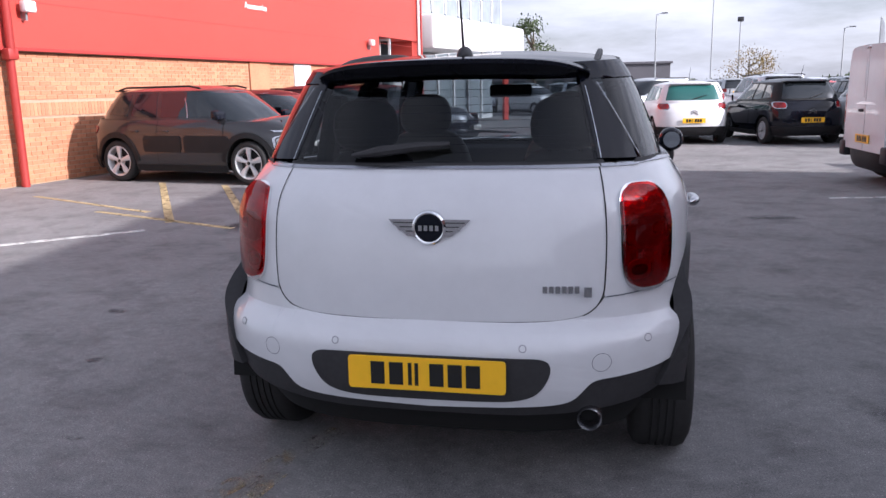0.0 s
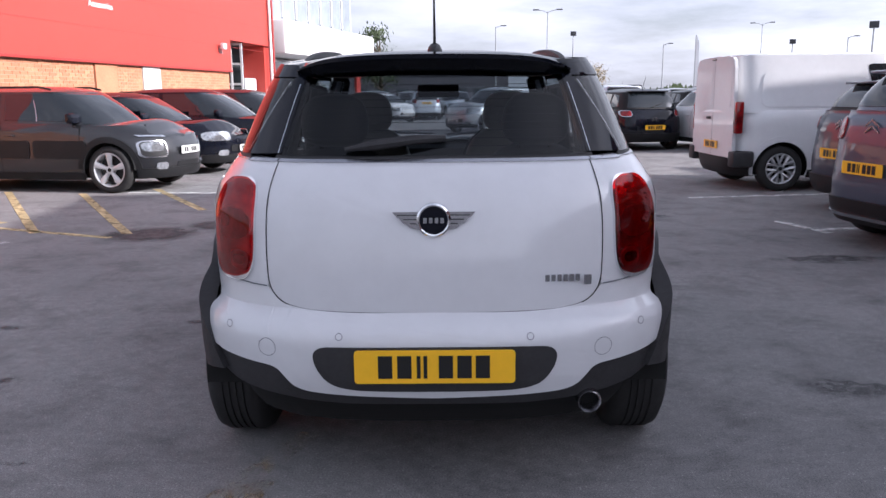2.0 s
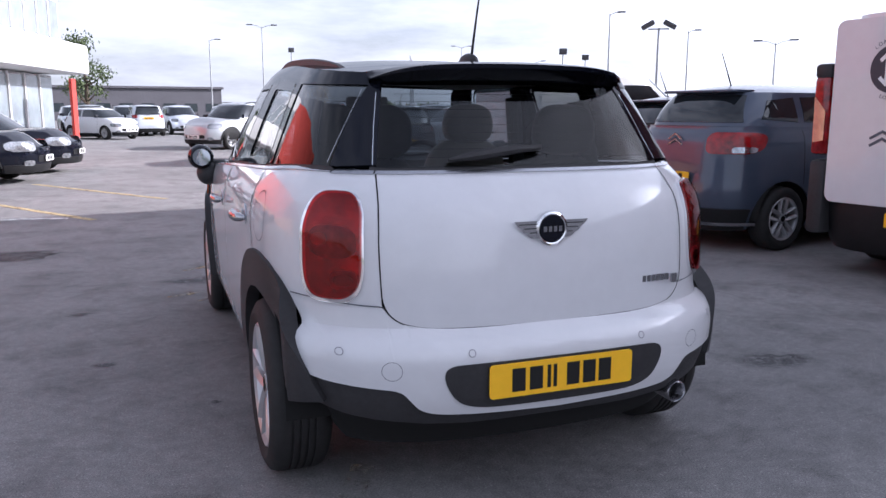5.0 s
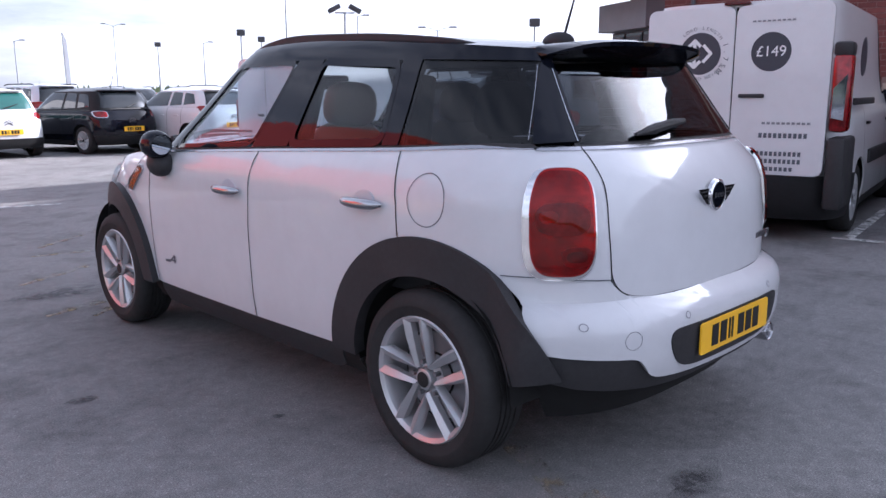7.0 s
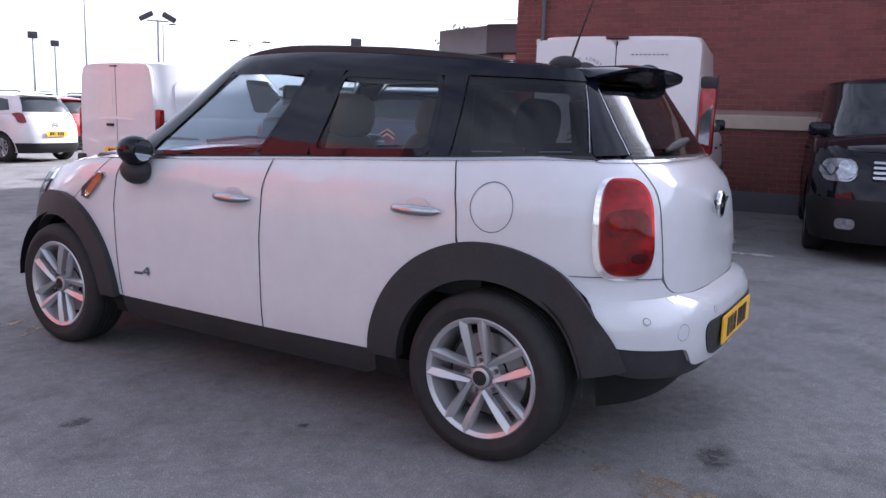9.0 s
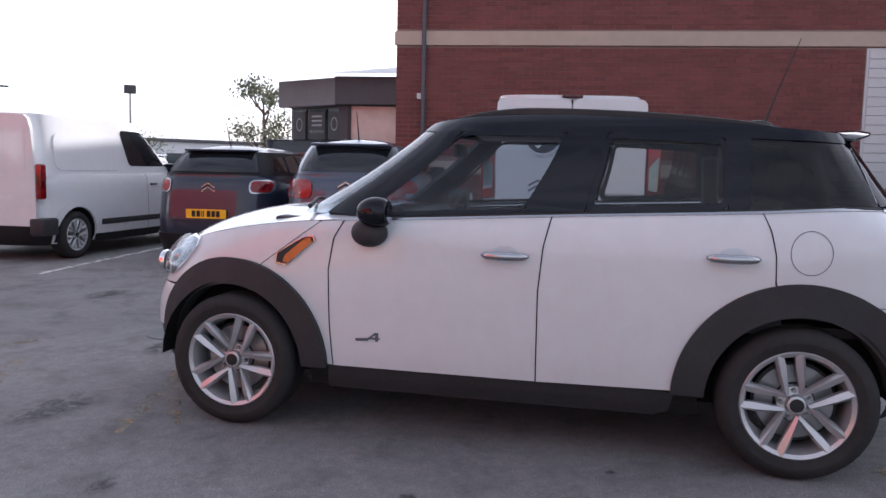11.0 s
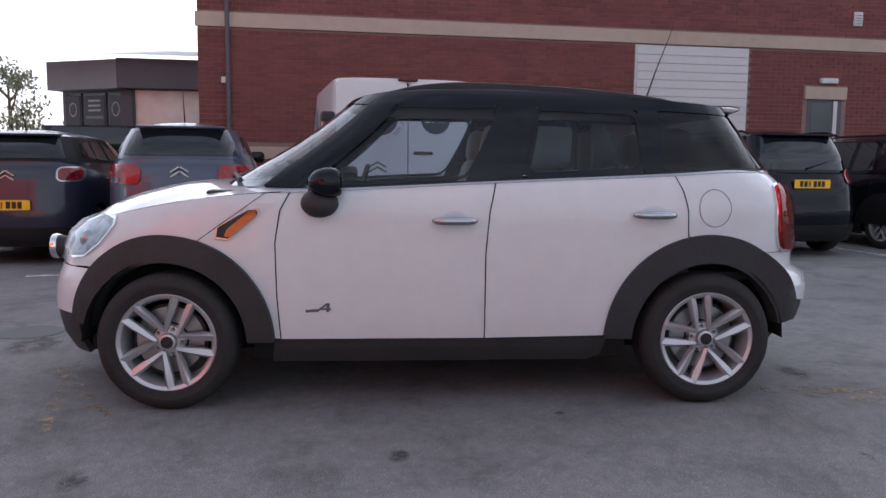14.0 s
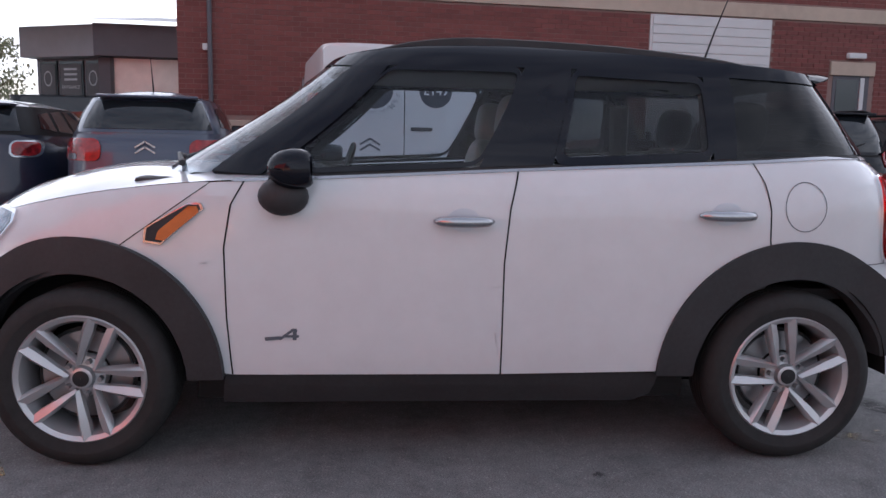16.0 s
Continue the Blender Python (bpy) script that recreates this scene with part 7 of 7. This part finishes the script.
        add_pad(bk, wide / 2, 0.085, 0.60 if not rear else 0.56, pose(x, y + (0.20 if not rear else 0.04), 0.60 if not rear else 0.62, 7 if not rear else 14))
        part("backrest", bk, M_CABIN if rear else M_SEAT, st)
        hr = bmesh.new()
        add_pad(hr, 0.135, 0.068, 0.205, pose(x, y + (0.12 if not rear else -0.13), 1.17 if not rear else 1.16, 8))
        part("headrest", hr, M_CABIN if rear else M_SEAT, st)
        hp = bmesh.new()
        for dx in (-0.06, 0.06):
            add_tube(hp, [(x + dx, y + (0.12 if not rear else -0.11), 1.08), (x + dx, y + (0.12 if not rear else -0.13), 1.22)], 0.007)
        part("headrest_post", hp, M_CHROME, st)
    seat(-0.37, 1.58, 0.50)
    seat(0.37, 1.58, 0.50)
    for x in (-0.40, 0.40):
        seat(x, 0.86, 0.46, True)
    part("interior_mirror", box((-0.125, 2.32, 1.345), (0.125, 2.35, 1.42), 0.015), M_CABIN, root)
    for sg in (-1, 1):
        bp = bmesh.new()
        add_tube(bp, [(sg * 0.67, 1.70, 1.0), (sg * 0.60, 1.62, 1.40)], 0.045, 8)
        add_tube(bp, [(sg * 0.66, 0.93, 1.06), (sg * 0.60, 0.95, 1.38)], 0.05, 8)
        part("inner_pillar", bp, M_CABIN, root)
    return root


hero_car()


# ---- parked cars ----
def small_van():
    v = generic_car("parked_van", "small white panel van with black bumpers", "van", M_VANWHITE, VAN_S, yellow_rear=True)
    part("door_seam", box((-0.006, -0.008, 0.47), (0.006, 0.03, 1.85)), M_DARK, v, smooth=False)
    for sg in (-1, 1):
        part("rear_door", prism([(sg * x, z) for x, z in ((0.005, 0.46), (0.76, 0.46), (0.79, 0.50), (0.79, 1.12), (0.735, 1.69), (0.70, 1.805), (0.64, 1.845), (0.50, 1.862), (0.005, 1.875))], 0.05, pose(0, -0.012, 0), bevel=0.004), M_VANWHITE, v, "white rear door", smooth=False)
        part("door_pressing", prism([(sg * x, z) for x, z in rounded(0.07, 1.16, 0.66, 1.74, 0.05)], 0.02, pose(0, -0.016, 0), bevel=0.002), M_VANWHITE, v, smooth=False)
    part("rear_handle", box((-0.20, -0.04, 0.98), (-0.06, 0.0, 1.02), 0.012), M_PLASTIC, v)
    part("brake_lamp", box((-0.11, -0.022, 1.82), (0.05, 0.0, 1.84), 0.006), M_REDDEEP, v)
    for sg in (-1, 1):
        part("corner_bumper", box((sg * 0.80 - 0.10, -0.035, 0.34), (sg * 0.80 + 0.105, 0.27, 0.56), 0.03), M_PLASTIC, v)
        part("tail_lamp", box((sg * 0.815 - 0.03, -0.014, 0.80), (sg * 0.815 + 0.058, 0.10, 1.24), 0.025, pose(0, 0, 0)), M_RED, v, "tall red tail lamp")
        part("side_rub_strip", box((sg * 0.898 - 0.010, 1.15, 0.42), (sg * 0.898 + 0.010, 2.95, 0.50), 0.008), M_PLASTIC, v)
    return v


def price_van():
    v = generic_car("parked_van", "white panel van with dark round price stickers", "van", M_VANWHITE, VAN_L)
    y = -0.02
    part("door_seam", box((-0.004, y + 0.004, 0.60), (0.004, 0.03, 2.04)), M_DARK, v, smooth=False)
    for sg in (-1, 1):
        part("rear_door", prism([(sg * x, z) for x, z in rounded(0.005, 0.60, 0.79, 2.05, 0.07)], 0.06, pose(0, y - 0.006, 0), bevel=0.004), M_VANWHITE, v, "white rear door", smooth=False)
    part("brake_lamp", box((-0.11, y - 0.012, 2.06), (0.11, 0.03, 2.085), 0.008), M_REDDEEP, v, "dark red high brake lamp")
    part("rear_handle", box((0.06, y - 0.03, 1.265), (0.28, y, 1.30), 0.012), M_PLASTIC, v, "black door handle")
    for sg in (-1, 1):
        part("corner_guard", box((sg * 0.875 - 0.07, y - 0.02, 0.32), (sg * 0.875 + 0.08, 0.50, 0.94), 0.04), M_PLASTIC, v, "black plastic corner guard")
        lamp = part("tall_tail_lamp", box((sg * 0.875 - 0.070, y - 0.022, 0.98), (sg * 0.875 + 0.078, 0.14, 1.62), 0.035), M_RED, v, "tall red and clear tail lamp")
        part("clear_section", prism([(sg * 0.825, 1.10), (sg * 0.920, 1.08), (sg * 0.928, 1.46), (sg * 0.825, 1.34)] if sg > 0 else [(-0.825, 1.34), (-0.928, 1.46), (-0.920, 1.08), (-0.825, 1.10)], 0.006, pose(0, y - 0.027, 0)), M_CLEARLENS, lamp, smooth=False)
        part("lamp_cap", box((sg * 0.875 - 0.072, y - 0.024, 1.60), (sg * 0.875 + 0.078, 0.15, 1.72), 0.03), M_PLASTIC, lamp)
        part("side_rub_strip", box((sg * 0.945 - 0.014, 1.45, 0.62), (sg * 0.945 + 0.014, 3.4, 0.76), 0.01), M_PLASTIC, v)
        part("side_rail", box((sg * 0.935 - 0.014, 0.35, 1.20), (sg * 0.935 + 0.014, 1.5, 1.26), 0.01), M_PLASTIC, v)
        part("side_sticker", prism([(0.17 * math.cos(a), 0.17 * math.sin(a)) for a in np.linspace(0, math.tau, 28, endpoint=False)], 0.003, pose(sg * 0.925, 0.75, 1.62, 0, 0, sg * 90)), M_STICKER, v, smooth=False)
    y -= 0.008
    for cx, cz in ((-0.30, 1.655), (0.31, 1.655)):
        rr_ = 0.185 if cx < 0 else 0.165
        part("round_sticker", prism([(cx + rr_ * math.cos(a), cz + rr_ * math.sin(a)) for a in np.linspace(0, math.tau, 36, endpoint=False)], 0.002, pose(0, y, 0)), M_STICKER, v, "round dark sticker", smooth=False)
    letters("£149", 0.125, pose(0.31, y - 0.002, 1.655, 90), M_WHITEDECAL, v, "price_lettering")
    ar = bmesh.new()
    add_box(ar, (-0.015, -0.003, -0.11), (0.015, -0.001, 0.11), 0, pose(-0.35, y, 1.655))
    add_box(ar, (-0.014, -0.003, -0.055), (0.014, -0.001, 0.055), 0, pose(-0.235, y, 1.690, 0, -42))
    add_box(ar, (-0.014, -0.003, -0.055), (0.014, -0.001, 0.055), 0, pose(-0.235, y, 1.620, 0, 42))
    for sz in (-1, 1):
        for sg in (-1, 1):
            add_box(ar, (-0.042, -0.003, -0.014), (0.042, -0.001, 0.014), 0, pose(-0.35 + sg * 0.026, y, 1.655 + sz * 0.092, 0, sg * sz * 45))
    part("arrow_sign", ar, M_WHITEDECAL, v, smooth=False)
    for i, ch in enumerate("1.75M"):
        a = radians(18 - 15 * i)
        letters(ch, 0.065, pose(-0.30 + 0.232 * math.cos(a), y, 1.655 + 0.232 * math.sin(a), 90) @ pose(0, 0, 0, 0, 0, math.degrees(a) - 90), M_TRIMGREY, v, "sticker_lettering")
    for word, start, step, sense in (("LOAD LENGTH", 132, -9.5, 1), ("LOAD HEIGHT", -112, 8.0, -1)):
        for i, ch in enumerate(word):
            if ch != " ":
                d = start + step * i
                a = radians(d)
                letters(ch, 0.042, pose(-0.30 + 0.222 * math.cos(a), y, 1.655 + 0.222 * math.sin(a), 90) @ pose(0, 0, 0, 0, 0, d - 90 if sense > 0 else d + 90), M_TRIMGREY, v, "sticker_lettering")
    for x0, x1, z, h_ in ((0.14, 0.50, 1.905, 0.018), (0.27, 0.68, 1.035, 0.026), (0.25, 0.66, 0.915, 0.055), (0.12, 0.62, 0.760, 0.050), (0.12, 0.62, 0.695, 0.050), (0.24, 0.56, 0.630, 0.045)):
        n = max(5, int((x1 - x0) / 0.038))
        for i in range(n):
            w_ = (x1 - x0) / n
            part("sticker_bar", box((x0 + w_ * i + 0.005, y - 0.002, z + 0.12 * h_), (x0 + w_ * (i + 0.78), y, z + 0.88 * h_)), M_TRIMGREY if h_ > 0.03 else M_MIDDECAL, v, smooth=False)
    ch = bmesh.new()
    for k in (0, 1):
        for sg in (-1, 1):
            add_box(ch, (-0.06, -0.004, -0.010), (0.06, 0.0, 0.010), 0, pose(-0.34 + sg * 0.046, y, 1.10 + 0.055 * k, 0, sg * 30))
    part("chevron_badge", ch, M_TRIMGREY, v, smooth=False)
    return v


GB, GF, GS = "cars in the bays", "cars in the far rows", "cars by the showroom"
place(small_van(), 4.01, 9.36, 2)
place(price_van(), 4.20, 2.03, 10)
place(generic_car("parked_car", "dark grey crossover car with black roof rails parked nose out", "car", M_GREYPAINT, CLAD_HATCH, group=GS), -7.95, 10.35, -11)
black_hatch = place(generic_car("parked_car", "black hatchback parked nose out by the showroom", "car", M_BLACKPAINT, dict(HATCH, L=4.1), group=GS), -7.75, 12.75, -8)
big_black = place(generic_car("parked_car", "black family car with bright headlamps parked nose out", "car", M_BLACKPAINT, dict(FAMILY, H=1.56), group=GS), -7.45, 15.25, -8)
copy_thing(big_black, pose(-7.05, 17.8, 0, 0, 0, -98))
place(generic_car("parked_car", "blue-grey hatchback with a chevron badge on its tail", "car", M_BLUEGREY, ROUND_HATCH, group=GB), 3.66, 4.37, 9)
blue_hatch = place(generic_car("parked_car", "dark blue hatchback with chrome-ringed red tail lamps", "car", M_NAVY, TALL_RING, group=GB), 4.42, 6.45, 5)
lr = place(generic_car("off_road_car", "dark grey square off-road car parked nose out", "car", M_BLACKPAINT, OFFROADER, group=GB), 9.75, 0.0, 188)
suv_black = place(generic_car("parked_car", "black crossover car with red tail lamps", "car", M_BLACKPAINT, dict(SUVCAR, badge=False), group=GB), 5.2, -3.2, 8)
copy_thing(suv_black, pose(5.6, -5.8, 0, 0, 0, -82))
place(generic_car("parked_car", "large black people carrier in the row beyond", "car", M_BLACKPAINT, PEOPLE_CARRIER, group=GB), 9.95, 7.52, 8)
black_hatch = place(generic_car("parked_car", "black hatchback with a shiny bumper and yellow plate", "car", M_BLACKPAINT, RING_HATCH, group=GF), 5.08, 16.7, 102)
place(generic_car("parked_car", "white hatchback with green-tinted glass", "car", M_VANWHITE, dict(RING_HATCH, dark_pillars=False), m_glass=M_GREENGLASS, group=GF), 2.57, 17.0, 96)
white_hatch = place(generic_car("parked_car", "white hatchback with red tail lamps set high", "car", M_VANWHITE, dict(HATCH, tail_lamp=(0.62, 0.84, 0.74, 1.06), belt=1.0, H=1.50, wiper=False), group=GF), 7.05, 15.6, 98)
silver = place(generic_car("parked_car", "silver crossover car with bright headlamps parked nose out", "car", M_SILVER, SUVCAR, group=GF), 3.45, 29.3, 224)
copy_thing(white_hatch, pose(-4.4, 41.0, 0, 0, 0, -140))
red_car = place(generic_car("parked_car", "bright red parked hatchback car", "car", M_REDPAINT, HATCH, group=GF), 12.5, 27.5, 100)
copy_thing(red_car, pose(10.4, 19.3, 0, 0, 0, 10))
pale = place(generic_car("parked_car", "pale silver crossover car in a far row", "car", M_PALEBLUE, SUVCAR, group=GF), 5.8, 22.8, 98)
rnd = random.Random(5)
protos = [black_hatch, white_hatch, silver, red_car, pale, white_hatch, silver, pale]
for row_y, x0, n, step, head in ((27.0, 4.0, 3, 2.7, 98), (27.5, 15.4, 7, 2.7, 98), (33.5, 8.5, 11, 2.7, 278), (24.0, 12.2, 5, 2.75, 98), (44.0, -12.0, 22, 2.75, 98), (50.0, -8.0, 20, 2.8, 278), (19.0, 13.0, 4, 2.9, 98)):
    for i in range(n):
        if rnd.random() < 0.14:
            continue
        x = x0 + step * i
        copy_thing(protos[rnd.randrange(len(protos))], pose(x, row_y - 0.14 * (x - x0) + rnd.uniform(-0.2, 0.2), 0, 0, 0, head - 90 + rnd.uniform(-1.5, 1.5)))

# ---- bricks ----
brickwork(bw, 0.0, 18.0, 0.30, 4.68, ((0, 46, 3.32, 3.57), (0, 7.45, 1.21, 1.43), (7.48, 9.75, 0, 3.33), (10.88, 11.80, 0, 2.68), (9.8, 10.95, 1.21, 1.43), (9.75, 10.9, 0, 0.0)), M_BRICKRED, (0.6, 3.8, 1.43, 3.3))
brickwork(rw, 9.0, 27.1, 0.02, 2.12, ((21.70, 22.62, 0, 2.2), (12.8, 19.5, 1.09, 1.33), (19.58, 20.52, 0, 2.2)), M_BRICKOR, (12.8, 16.6, 1.33, 2.12))
for i in range(int(6.7 / 0.075)):
    if i == 0:
        sm = bpy.data.meshes.new("soldier_brick")
        bb = box((0, -0.018, 0), (0.065, -0.010, 0.215), 0.002)
        bb.to_mesh(sm)
        bb.free()
        sm.materials.append(M_BRICKOR)
    o = new("soldier_brick", sm)
    o.parent = rw
    o.location = (12.82 + 0.075 * i, 0, 1.103)
